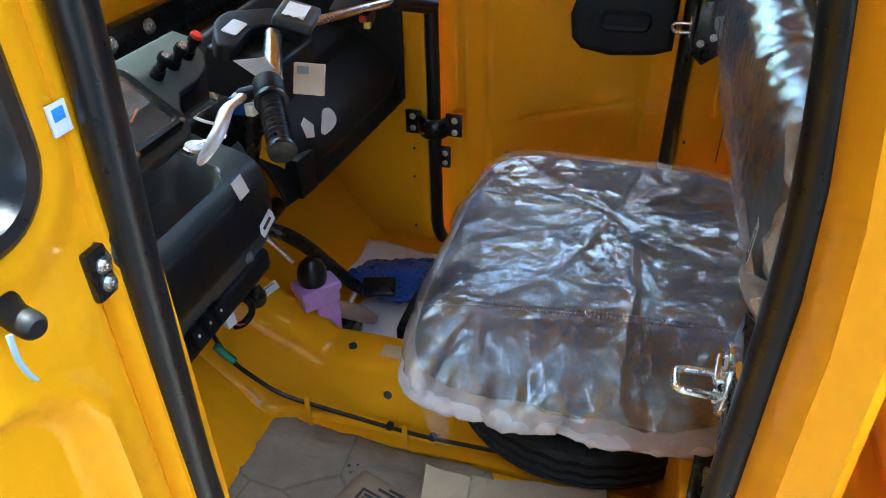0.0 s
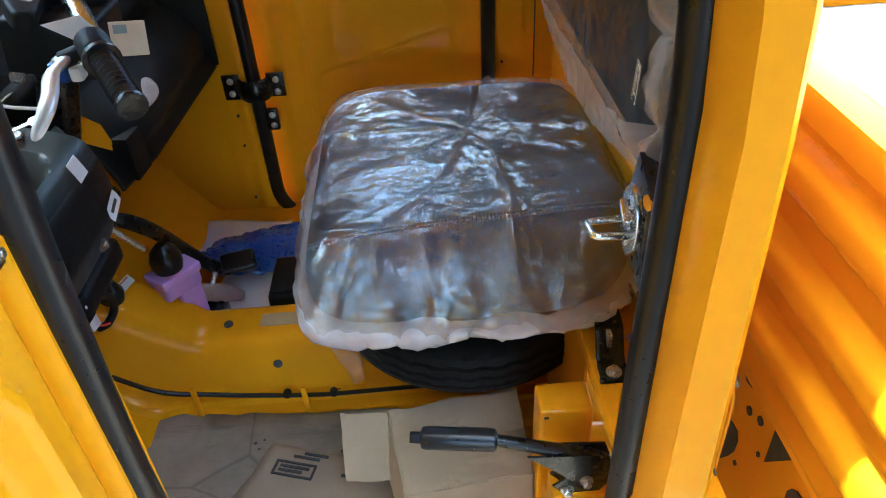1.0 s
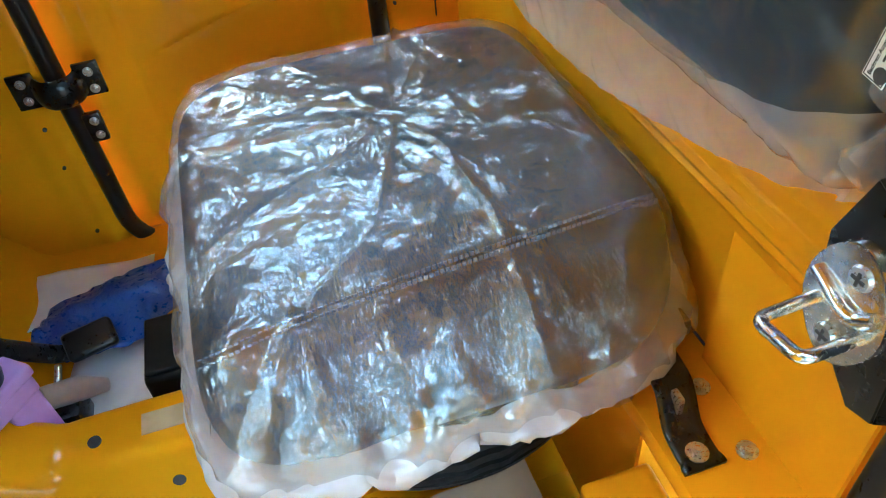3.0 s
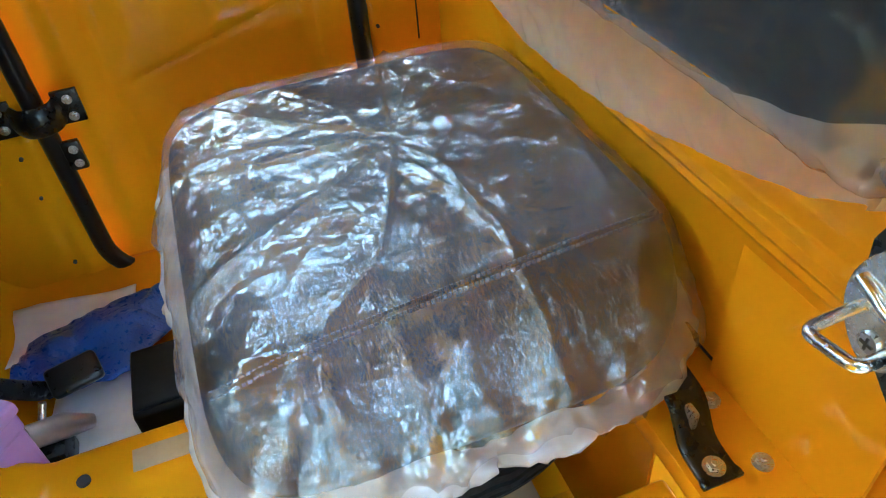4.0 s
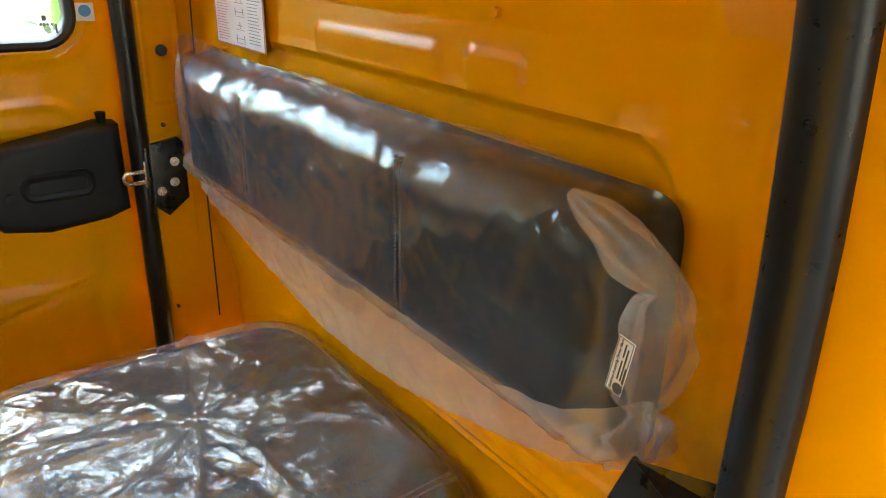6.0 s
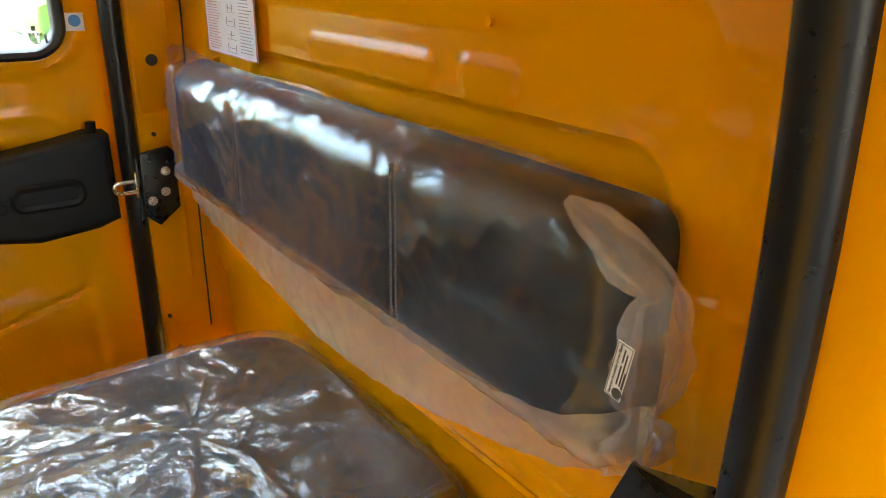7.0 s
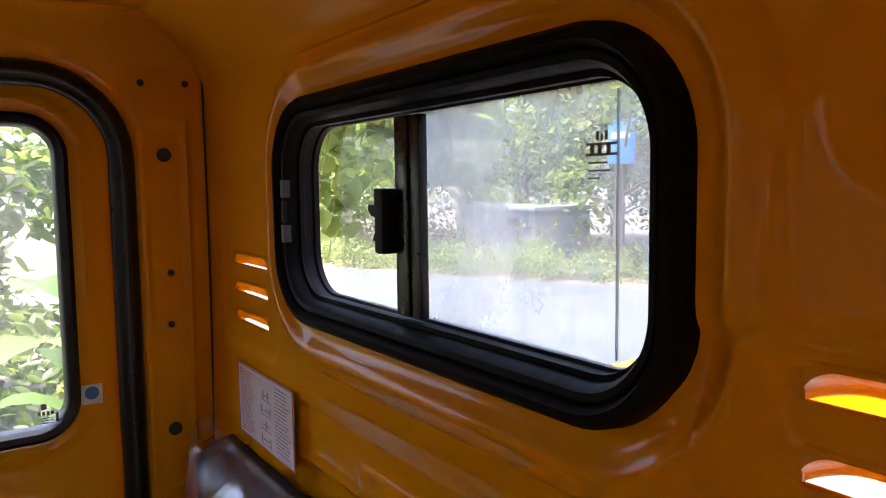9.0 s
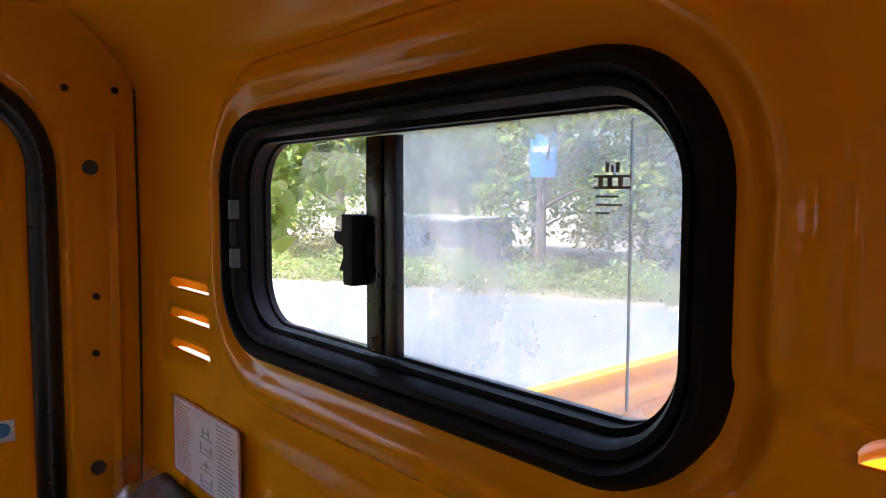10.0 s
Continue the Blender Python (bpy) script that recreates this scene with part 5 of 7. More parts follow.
part("mount", box(-0.150, -0.06, 0.225, 0.275, 0.05, 0.122, 0.004), YELLOW, brake, "yellow steel mounting foot")

# ---- cardboard on the floor ----
def cardboard(name, label, pts, z, mat, lift, seed):
    """A trodden sheet of board cut to a simple outline, with bent corners and dents."""
    bm = bmesh.new()
    f = bm.faces.new([bm.verts.new((x, y, z)) for x, y in pts])
    bmesh.ops.triangulate(bm, faces=[f])
    bmesh.ops.subdivide_edges(bm, edges=bm.edges, cuts=9, use_grid_fill=True)
    for v in bm.verts:
        p = Vector((v.co.x, v.co.y, seed))
        v.co.z += lift * (0.5 + noise.noise(p * 6.0)) + 0.4 * lift * noise.noise(p * 23.0)
        v.co.x += 0.004 * noise.noise(p * 30)
        v.co.y += 0.004 * noise.noise(p * 30 + Vector((4, 4, 0)))
    bmesh.ops.recalc_face_normals(bm, faces=bm.faces)
    ob = part(name, bm, mat)
    thicken(ob, 0.004, 0)
    return tagged(ob, label, "cardboard")


mat1 = cardboard("cardboard_sheet", "trodden brown cardboard laid over the cab floor", [(-0.985, 0.10), (-0.30, 0.10), (-0.29, 0.45), (-0.40, 0.632), (-0.62, 0.640), (-0.80, 0.655), (-0.93, 0.690), (-0.985, 0.62)], -0.122, WORN_CARD, 0.006, 1.0)
mat2 = cardboard("cardboard_sheet", "smaller printed cardboard flap lying on the floor sheet", [(-0.72, 0.26), (-0.40, 0.27), (-0.415, 0.47), (-0.49, 0.50), (-0.66, 0.560), (-0.72, 0.43)], -0.113, CARD, 0.005, 5.0)
pr = bmesh.new()
PM = axes((-0.655, 0.480, -0.1055), (1, -0.30, 0), (0.30, 1, 0))
for a, b, c, d in ((0.0, 0.085, 0, 0.004), (0.0, 0.085, 0.030, 0.034), (0, 0.004, 0, 0.034), (0.081, 0.085, 0, 0.034), (0.012, 0.072, 0.020, 0.025), (0.012, 0.06, 0.010, 0.015), (0.120, 0.160, 0.075, 0.081), (0.05, 0.10, 0.055, 0.060), (0.03, 0.085, 0.045, 0.050), (0.14, 0.20, 0.02, 0.026)):
    pr = bmesh.new()
    add_box(pr, a, b, c, d, 0, 0.003, m=PM)
    part("printed_bar", pr, DARKMARK, mat2, smooth=False)
pr = bmesh.new()
add_prism(pr, [(0.165, 0.040), (0.180, 0.022), (0.195, 0.040), (0.186, 0.040), (0.186, 0.058), (0.174, 0.058), (0.174, 0.040)], PM, 0.003)
part("arrow", pr, DARKMARK, mat2, smooth=False)
# dark discs coloured like the shade in punched holes
for x, y, r in ((-0.70, 0.565, 0.004), (-0.682, 0.572, 0.003), (-0.690, 0.550, 0.0025), (-0.74, 0.50, 0.003)):
    part("hole", cyl((x, y, -0.124), (x, y, -0.1145), r, seg=10), DARKMARK, mat1)

carton = thing("carton", "open brown cardboard carton on the cab floor", "carton")
CA, CB, CC, CD = (-0.410, 0.494), (-0.165, 0.520), (-0.160, 0.335), (-0.378, 0.315)


def panel(pts, name, thick=0.004, cuts=5, rough=0.003):
    bm = bmesh.new()
    bm.faces.new([bm.verts.new(p) for p in pts])
    bmesh.ops.subdivide_edges(bm, edges=bm.edges, cuts=cuts, use_grid_fill=True)
    for v in bm.verts:
        dent = -max(0.0, 1 - abs(noise.noise(v.co * 9 + Vector((5, 1, 2)))) * 9.0) * 0.6
        v.co += Vector((noise.noise(v.co * 17), noise.noise(v.co * 17 + Vector((3, 0, 0))), 0.6 * noise.noise(v.co * 15 + Vector((0, 7, 0))) + dent)) * rough
    bmesh.ops.triangulate(bm, faces=bm.faces)
    o = part(name, bm, CARD, carton, smooth=False)
    thicken(o, thick, 0)
    return o


zt, zb = 0.032, -0.108
panel([(*CA, zt), (*CD, zt - 0.004), (*CC, zt + 0.004), (*CB, zt + 0.012)], "top_panel", rough=0.007, cuts=17)
panel([(*CD, zt - 0.006), (*CD, zb), (*CC, zb), (*CC, zt + 0.002)], "side_panel")
panel([(*CA, zb), (*CA, zt - 0.002), (*CB, zt + 0.010), (*CB, zb)], "side_panel")
panel([(*CB, zb), (*CB, zt + 0.010), (*CC, zt + 0.002), (*CC, zb)], "side_panel")
panel([(-0.412, 0.490, zt), (-0.500, 0.498, zt + 0.006), (-0.492, 0.402, zt - 0.075), (-0.405, 0.395, zt - 0.070)], "flap", rough=0.005)
panel([(-0.410, 0.488, zt - 0.002), (-0.415, 0.40, zt - 0.072), (-0.392, 0.318, zb + 0.02), (-0.381, 0.318, zt - 0.006)], "flap", rough=0.004)

# ---- cable along the tunnel ----
cable = thing("cable", "black control cable clipped along the floor tunnel", "cable")
cp = [(-1.03, 0.63, 0.175), (-1.0, 0.640, 0.065), (-0.95, 0.648, 0.005), (-0.888, 0.655, -0.040), (-0.80, 0.663, -0.064), (-0.726, 0.668, -0.080), (-0.64, 0.670, -0.092), (-0.556, 0.670, -0.098), (-0.45, 0.671, -0.098), (-0.355, 0.671, -0.096), (-0.25, 0.672, -0.096), (-0.12, 0.672, -0.098)]
part("sheath", tube(spline(cp, 6), 0.0052, 8), RUBBER, cable)
for x, y, z in ((-0.640, 0.678, -0.088), (-0.540, 0.678, -0.094)):
    part("clip", add_cyl(cyl((x, y - 0.004, z + 0.004), (x, y - 0.018, z + 0.006), 0.009, seg=14, bevel=0.002), (x, y - 0.016, z + 0.006), (x, y - 0.02, z + 0.006), 0.006, seg=12), PLASTIC, cable)
part("green_end", tube([(-1.012, 0.625, 0.105), (-1.0, 0.632, 0.080), (-0.985, 0.638, 0.058)], 0.009, 10), GREENP, cable, "green plastic sleeve")
for x0 in (-0.60, -0.83):
    tie = part("tie", box(x0 - 0.006, x0 + 0.006, 0.650, 0.655, -0.128, -0.052 if x0 > -0.7 else -0.03, 0.002), YELLOW, cable, "yellow steel tab")

# ---- near door, swung open ----
door_near = new("door_near")
structure(door_near, "yellow steel cab door swung wide open on black hinges", "door")
NWIN = (-0.185, 1.085, 0.238, 0.248, 0.06)


def ndoor_place(Y, Z):
    x = -0.676 + 0.0 * Y
    d = sd_round(Y, Z, *NWIN)
    x = x + 0.010 * step(0.045 - d, 0.022) - 0.004 * step(0.014 - d, 0.008)
    r = sd_round(Y, Z, -0.225, 0.300, 0.240, 0.385, 0.085)
    x = x + 0.006 * step(0.028 - r, 0.012) - 0.034 * step(-r, 0.020)
    b = np.minimum(np.hypot(Y - 0.045, Z - 0.715) - 0.020, np.hypot(Y - 0.005, Z - 0.725) - 0.018)
    x = x + 0.0025 * step(-b, 0.008)
    x = x - 0.016 * np.clip((Y - 0.070) / 0.02, 0, 1) ** 2 * (Z < 0.76)
    return x, Y, Z


me = sheet(grid_with(-0.520, 0.098, 0.008), grid_with(-0.16, 1.40, 0.008), ndoor_place, lambda y, z: sd_round(y, z, *NWIN) < -0.004)
thicken(link("door_panel", me, YELLOW, door_near), 0.026, -1.0)
nx = lambda u, v, h: (-0.667 + h, u, v)
prof = [(0.010, -0.006), (0.008, 0.008), (0.016, 0.013), (0.026, 0.010), (0.030, 0.002), (0.031, -0.024), (0.010, -0.024)]
part("window_gasket", ring_loft(prof, NWIN[0], NWIN[1], NWIN[2] + 0.010, NWIN[3] + 0.010, 0.075, nx), RUBBER, door_near)
pane = part("pane", prism(outline(NWIN[0], NWIN[1], NWIN[2] - 0.012, NWIN[3] - 0.012, 0.05), axes((-0.684, 0, 0), (0, 1, 0), (0, 0, 1)), 0.004), GLASS, door_near, smooth=False)
pane.visible_shadow = False
for zc in (0.750, 0.10):
    h = part("hinge", box(-0.6785, -0.668, 0.068, 0.104, zc - 0.026, zc + 0.030, 0.005), BLACKPAINT, door_near, "black painted steel hinge")
    part("knuckle", tube(spline([(-0.672, 0.098, zc + 0.006), (-0.668, 0.110, zc + 0.012), (-0.676, 0.122, zc + 0.018), (-0.690, 0.128, zc + 0.022)], 5), 0.026, 10, flat=0.3, up=(0, 0, 1)), BLACKPAINT, h)
    for bz in (-0.010, 0.010):
        bolt("hinge_bolt", (-0.668, 0.085, zc + bz), (1, 0, 0), 0.0062, h)
dec = part("sticker", box(-0.6650, -0.6625, 0.077, 0.098, 0.893, 0.920, 0.0003), LABEL, door_near, "white sticker with a blue emblem")
part("emblem", box(-0.6630, -0.6622, 0.081, 0.094, 0.905, 0.916, 0.0001), BLUEINK, dec)
knob = part("door_knob", tube(spline([(-0.678, -0.012, 0.792), (-0.668, -0.020, 0.790), (-0.650, -0.026, 0.788), (-0.630, -0.030, 0.786)], 4), [0.010, 0.012, 0.013, 0.013, 0.013, 0.013, 0.012, 0.012, 0.012, 0.012, 0.012, 0.011, 0.008], 16), PLASTIC, door_near, "black plastic door knob")
part("tie", tube(spline([(-0.640, -0.047, 0.792), (-0.638, -0.050, 0.772), (-0.640, -0.046, 0.752), (-0.642, -0.040, 0.738)], 4), 0.0024, 8, flat=0.35), CYANP, knob, "pale blue nylon tie")

# ---- dashboard ----
dash = thing("dashboard", "black and charcoal moulded plastic dashboard", "dashboard")
DP = spline([Vector(p) for p in ((-0.935, 0, 0.325), (-0.890, 0, 0.345), (-0.862, 0, 0.400), (-0.852, 0, 0.470), (-0.858, 0, 0.525), (-0.876, 0, 0.552), (-0.920, 0, 0.568), (-0.985, 0, 0.588), (-1.050, 0, 0.630), (-1.110, 0, 0.664), (-1.160, 0, 0.676), (-1.205, 0, 0.672))], 8)
DPx, DPz = np.array([p.x for p in DP]), np.array([p.z for p in DP])
TT = np.linspace(0, 1, len(DP))


def dash_place(Y, T):
    x, z = np.interp(T, TT, DPx), np.interp(T, TT, DPz)
    pocket = sd_round(Y, T, 0.480, 0.560, 0.110, 0.085, 0.05)
    deep = 0.075 * step(-pocket, 0.02)
    z = z - deep
    x = x - 0.25 * deep
    gap = step(Y - 0.690 + 0.05 * np.clip(T - 0.55, 0, 1), 0.012)
    x = x - 0.06 * gap * (T < 0.62)
    z = z - 0.03 * gap * (T > 0.45)
    ends = np.clip((0.20 - Y) / 0.06, 0, 1)
    return x - 0.08 * ends**2, Y, z


me = sheet(grid_with(0.160, 0.735, 0.007), TT, dash_place)
thicken(link("dash_body", me, DASH, dash), 0.004, -1.0)
lower = bmesh.new()
add_box(lower, -0.995, -0.872, 0.17, 0.685, 0.300, 0.352, 0.018, 3)
part("lower_panel", lower, PLASTIC, dash)
# rear roll of the dash in black grain
part("edge_roll", tube(spline([(-0.853, 0.19, 0.475), (-0.846, 0.30, 0.480), (-0.844, 0.50, 0.480), (-0.848, 0.64, 0.474), (-0.868, 0.690, 0.46)], 6), 0.052, 14, flat=0.22, up=(0, 0, 1)), PLASTIC, dash)
# instrument panel
IP = axes((-1.052, 0.470, 0.628), (0, 1, 0), (-0.80, 0, 0.60))
plate = part("instrument_panel", add_prism(bmesh.new(), [(-0.16, -0.080), (0.175, -0.090), (0.205, -0.072), (0.228, -0.034), (0.262, -0.010), (0.330, -0.008), (0.372, 0.004), (0.405, 0.030), (0.420, 0.075), (0.400, 0.104), (-0.16, 0.106)], IP, 0.022, 0.008, 3), DASH, dash, "charcoal instrument panel")
bez = ring_loft([(0, 0.018), (0.002, 0.030), (0.008, 0.034), (0.017, 0.032), (0.021, 0.024), (0.022, 0.016), (0, 0.016)], 0.090, 0.014, 0.118, 0.080, 0.030, lambda u, v, h: IP @ Vector((u, v, h)))
gauge = part("gauge_bezel", bez, PLASTIC, plate)
face = part("dial_face", add_box(bmesh.new(), -0.015, 0.195, -0.052, 0.080, 0.0185, 0.0205, m=IP), DIAL, gauge, smooth=False)
for a in range(-30, 211, 24):
    c, s_ = math.cos(radians(a)), math.sin(radians(a))
    part("dial_tick", add_box(bmesh.new(), -0.001, 0.001, -0.003, 0.003, 0, 0.0005, m=IP @ Matrix.Translation((0.110 + 0.046 * c, 0.018 + 0.046 * s_, 0.0205)) @ Matrix.Rotation(radians(a - 90), 4, "Z")), PAPER, face, smooth=False)
for u, v, w, h in ((0.146, -0.030, 0.022, 0.006), (0.165, 0.010, 0.008, 0.004), (0.075, -0.040, 0.020, 0.004)):
    part("dial_print", add_box(bmesh.new(), u, u + w, v, v + h, 0.0205, 0.0210, m=IP), PAPER, face, smooth=False)
part("pointer", add_box(bmesh.new(), 0.0, 0.038, -0.002, 0.002, 0.0225, 0.0240, 0.001, m=IP @ Matrix.Translation((0.116, -0.006, 0)) @ Matrix.Rotation(0.35, 4, "Z")), ORANGE, face, "orange pointer")
part("pointer", add_box(bmesh.new(), 0.0, 0.018, -0.0018, 0.0018, 0.0225, 0.0240, 0.001, m=IP @ Matrix.Translation((0.070, -0.034, 0)) @ Matrix.Rotation(0.25, 4, "Z")), ORANGE, face, "orange pointer")
wrinkled = bmesh.new()
bmesh.ops.create_grid(wrinkled, x_segments=60, y_segments=40, size=0.5)
for v in wrinkled.verts:
    p = Vector((v.co.x * 0.085, v.co.y * 0.075, 0))
    crease = max(0.0, 1 - abs(noise.noise(p * 22.0)) * 4.0)
    v.co = IP @ Vector((0.160 + p.x + 0.2 * p.y, 0.038 + p.y, 0.0285 + 0.0030 * crease))
lens = part("lens_film", wrinkled, KNOTFILM, gauge, "creased clear film over the dial")
pane = part("lens", add_box(bmesh.new(), -0.014, 0.194, -0.051, 0.079, 0.0255, 0.0265, m=IP), LENS, gauge, smooth=False)
pane.visible_shadow = False
for u, v in ((0.190, -0.056), (0.055, -0.060)):
    part("screw", add_cyl(bmesh.new(), IP @ Vector((u, v, 0.026)), IP @ Vector((u, v, 0.0345)), 0.0050, seg=12), STEEL, gauge)
for u, v, mat, r in ((0.256, 0.040, STEEL, 0.0085), (0.308, 0.040, STEEL, 0.0085), (0.360, 0.043, RED, 0.0125)):
    bm = add_cyl(bmesh.new(), IP @ Vector((u, v, 0.018)), IP @ Vector((u, v, 0.040)), 0.0135, 0.0120, 18, 0.002)
    add_cyl(bm, IP @ Vector((u, v, 0.038)), IP @ Vector((u, v, 0.062)), 0.0095, 0.0095, 16, 0.001)
    add_cyl(bm, IP @ Vector((u, v, 0.060)), IP @ Vector((u, v, 0.074)), 0.0135, 0.0125, 18, 0.002)
    k = part("pull_knob", bm, PLASTIC, plate, "black pull knob")
    part("cap", add_cyl(bmesh.new(), IP @ Vector((u, v, 0.073)), IP @ Vector((u, v, 0.080)), r, r * 0.8, 16, 0.0015), mat, k, "red cap" if mat is RED else "bright steel cap")
# cross bar with bolts under the windscreen
part("cross_bar", box(-1.215, -1.185, 0.16, 1.34, 0.655, 0.735, 0.008), BLACKPAINT, dash)
for y in (0.640, 0.761, 0.882):
    bolt("bolt", (-1.185, y, 0.707), (1, 0, 0.1), 0.0115, dash, h=0.010)
# ignition lock and key
ign = part("ignition_lock", cyl((-0.962, 0.632, 0.545), (-0.953, 0.632, 0.586), 0.0225, 0.021, 24, 0.003), CHROME, dash, "bright ignition lock")
part("lock_face", cyl((-0.953, 0.632, 0.586), (-0.9525, 0.632, 0.5885), 0.017, seg=24), LABEL, ign)
part("key", prism([(0, -0.002), (0.030, -0.003), (0.034, -0.009), (0.052, -0.008), (0.055, 0), (0.052, 0.008), (0.034, 0.009), (0.030, 0.003), (0, 0.003)], axes((-0.950, 0.634, 0.589), (0.55, 0.35, 0.12), (-0.3, 0.8, 0.3)), 0.0022), ALU, ign)
for i, (p, w, h) in enumerate((((-0.8405, 0.577, 0.548), 0.032, 0.034), ((-0.829, 0.620, 0.452), 0.052, 0.022))):
    m = axes(p, (0.0, 1, 0.35 if i else 0.05), (-0.35, -0.1, 1))
    pts = [(-w / 2, -h / 2), (w / 2, -h / 2), (w / 2, h / 2), (-w / 2, h / 2)] if not i else [(-w / 2, -h / 2), (w * 0.4, -h / 2), (w / 2, 0), (w / 2, h / 2), (-w * 0.3, h / 2), (-w / 2, 0)]
    st = part("label", prism(pts, m, 0.0012), PAPER, dash, "small white paper label", smooth=False)
    if i:
        t = bmesh.new()
        add_box(t, -0.015, 0.014, -0.003, 0.003, 0.0012, 0.0018, m=m)
        part("printing", t, DARKMARK, st, smooth=False)
bolt("dash_bolt", (-0.838, 0.560, 0.415), (1, 0, -0.2), 0.008, dash)
# rocker switches and loom
for i, y in enumerate((0.405, 0.440, 0.475)):
    m = axes((-0.866, y, 0.350), (0, 1, 0), (-0.3, 0, 1))
    sw = part("rocker_switch", add_box(bmesh.new(), -0.012, 0.012, -0.018, 0.018, -0.01, 0.010, 0.003, m=m), PLASTIC, dash, "black rocker switch")
    part("symbol", add_cyl(bmesh.new(), m @ Vector((0, 0.004, 0.0098)), m @ Vector((0, 0.004, 0.0106)), 0.003, seg=12), PAPER, sw)
loom = thing("wiring_loom", "loose wiring with a white plug below the dashboard", "wiring")
part("plug", add_box(add_box(bmesh.new(), -0.011, 0.011, -0.008, 0.008, -0.030, 0.012, 0.002), -0.008, 0.008, -0.006, 0.006, 0.010, 0.030, 0.002), PAPER, loom, "white plastic plug").matrix_basis = axes((-0.914, 0.560, 0.268), (0.3, 0.9, 0.1), (-0.9, 0.3, 0.0))
part("sleeve", tube(spline([(-0.905, 0.545, 0.320), (-0.895, 0.575, 0.300), (-0.890, 0.605, 0.270), (-0.895, 0.612, 0.235), (-0.908, 0.598, 0.215), (-0.915, 0.578, 0.222)], 6), 0.0075, 10), PLASTIC, loom, "black corrugated sleeve")
part("red_wire", tube(spline([(-0.913, 0.565, 0.242), (-0.908, 0.580, 0.226), (-0.903, 0.597, 0.216)], 6), 0.0022, 6), RED, loom)
part("white_wire", tube(spline([(-0.914, 0.555, 0.298), (-0.905, 0.548, 0.320), (-0.900, 0.540, 0.340)], 6), 0.0022, 6), PAPER, loom)

# ---- knee guard on the far half ----
guard = thing("knee_guard", "black moulded plastic knee guard below the handlebar", "dashboard")


def guard_place(Y, T):
    y0 = (Y - 0.80) / 0.56
    lo = 0.372 + 0.02 * y0
    z = lo + (0.30 + 0.05 * y0) * T
    x = -0.868 + 0.055 * y0 - 0.23 * T**1.5 - 0.035 * bead(T - 0.52, 0.10)
    bulge = sd_round(Y, T, 1.10, 0.40, 0.24, 0.24, 0.12)
    x = x + 0.030 * step(-bulge, 0.06)
    low = np.clip((0.92 - Y) / 0.12, 0, 1)
    return x - 0.02 * low, Y, z


me = sheet(grid_with(0.800, 1.352, 0.010), np.linspace(0, 1, 40), guard_place)
thicken(link("guard_body", me, PLASTIC, guard), 0.006, -1.0)
me = sheet(grid_with(0.70, 1.352, 0.02), np.linspace(0, 1, 20), lambda Y, T: (-1.02 - 0.165 * T, Y, 0.60 + 0.066 * T))
thicken(link("upper_cover", me, PLASTIC, guard), 0.006, -1.0)
part("inner_side", box(-1.20, -0.805, 1.340, 1.352, 0.40, 0.78, 0.004), PLASTIC, guard)
part("front_lip", prism([(-0.905, 0.845), (-0.870, 0.838), (-0.862, 0.900), (-0.905, 0.905)], Matrix.Translation((0, 0, 0.372)), 0.09, 0.006), PLASTIC, guard)
for y, z, x in ((0.93, 0.60, -1.005), (1.07, 0.575, -0.975)):
    bolt("screw", (x, y, z), (1, 0, 0.7), 0.005, guard)
tag2 = part("label", prism([(-0.020, -0.012), (0.004, -0.022), (0.022, -0.002), (0.006, 0.022), (-0.014, 0.016)], axes((-0.842, 0.850, 0.534), (0, 1, 0), (-0.5, 0, 1)), 0.0015), PAPER, guard, "torn white paper label", smooth=False)
part("film_scrap", tube(spline([(-0.835, 0.93, 0.545), (-0.825, 0.915, 0.525), (-0.835, 0.900, 0.500)], 5), [0.006, 0.010, 0.013, 0.015, 0.016, 0.016, 0.015, 0.013, 0.010, 0.007, 0.004], 8, flat=0.35), HEMFILM, guard, "scrap of clear film")

# ---- handlebar ----
bar = thing("handlebar", "handlebar with black rubber grips and a bright clutch lever", "handlebar")
G0, G1 = Vector((-0.664, 0.431, 0.707)), Vector((-0.721, 0.521, 0.738))
ax = (G1 - G0).normalized()
rr = []
for i in range(45):
    t = i / 44
    rr.append(0.0182 + 0.0012 * math.sin(t * 2 * math.pi * 11) - (0.004 if i in (0,) else 0))
part("grip", tube([G0 + (G1 - G0) * (i / 44) for i in range(45)], rr, 20), RUBBER, bar, "ribbed black rubber grip")
part("grip_end", cyl(G0, G0 + ax * 0.010, 0.0205, seg=24, bevel=0.003), RUBBER, bar)
part("grip_flange", cyl(G1 - ax * 0.004, G1 + ax * 0.008, 0.026, 0.024, 24, 0.003), RUBBER, bar)
C = Vector((-0.845, 0.770, 0.745))
part("tube", tube([G1, G1.lerp(C, 0.5), C], 0.0165, 18), CHROME, bar, "chromed handlebar tube")
FX = lambda p: Vector((p.x, 1.58 - p.y, p.z))
part("tube", tube([FX(C), FX(G1)], 0.009, 14), CHROME, bar, "chromed handlebar tube")
part("grip", tube([FX(G1), FX(G0)], 0.0185, 16), RUBBER, bar, "ribbed black rubber grip")
SB = axes((-0.790, 1.005, 0.722), (0.9, 0.1, -0.1), (-0.1, 0.9, 0.2))
swb = part("switch_box", add_box(bmesh.new(), -0.042, 0.042, -0.028, 0.028, -0.018, 0.018, 0.005, m=SB), PLASTIC, bar, "black switch housing")
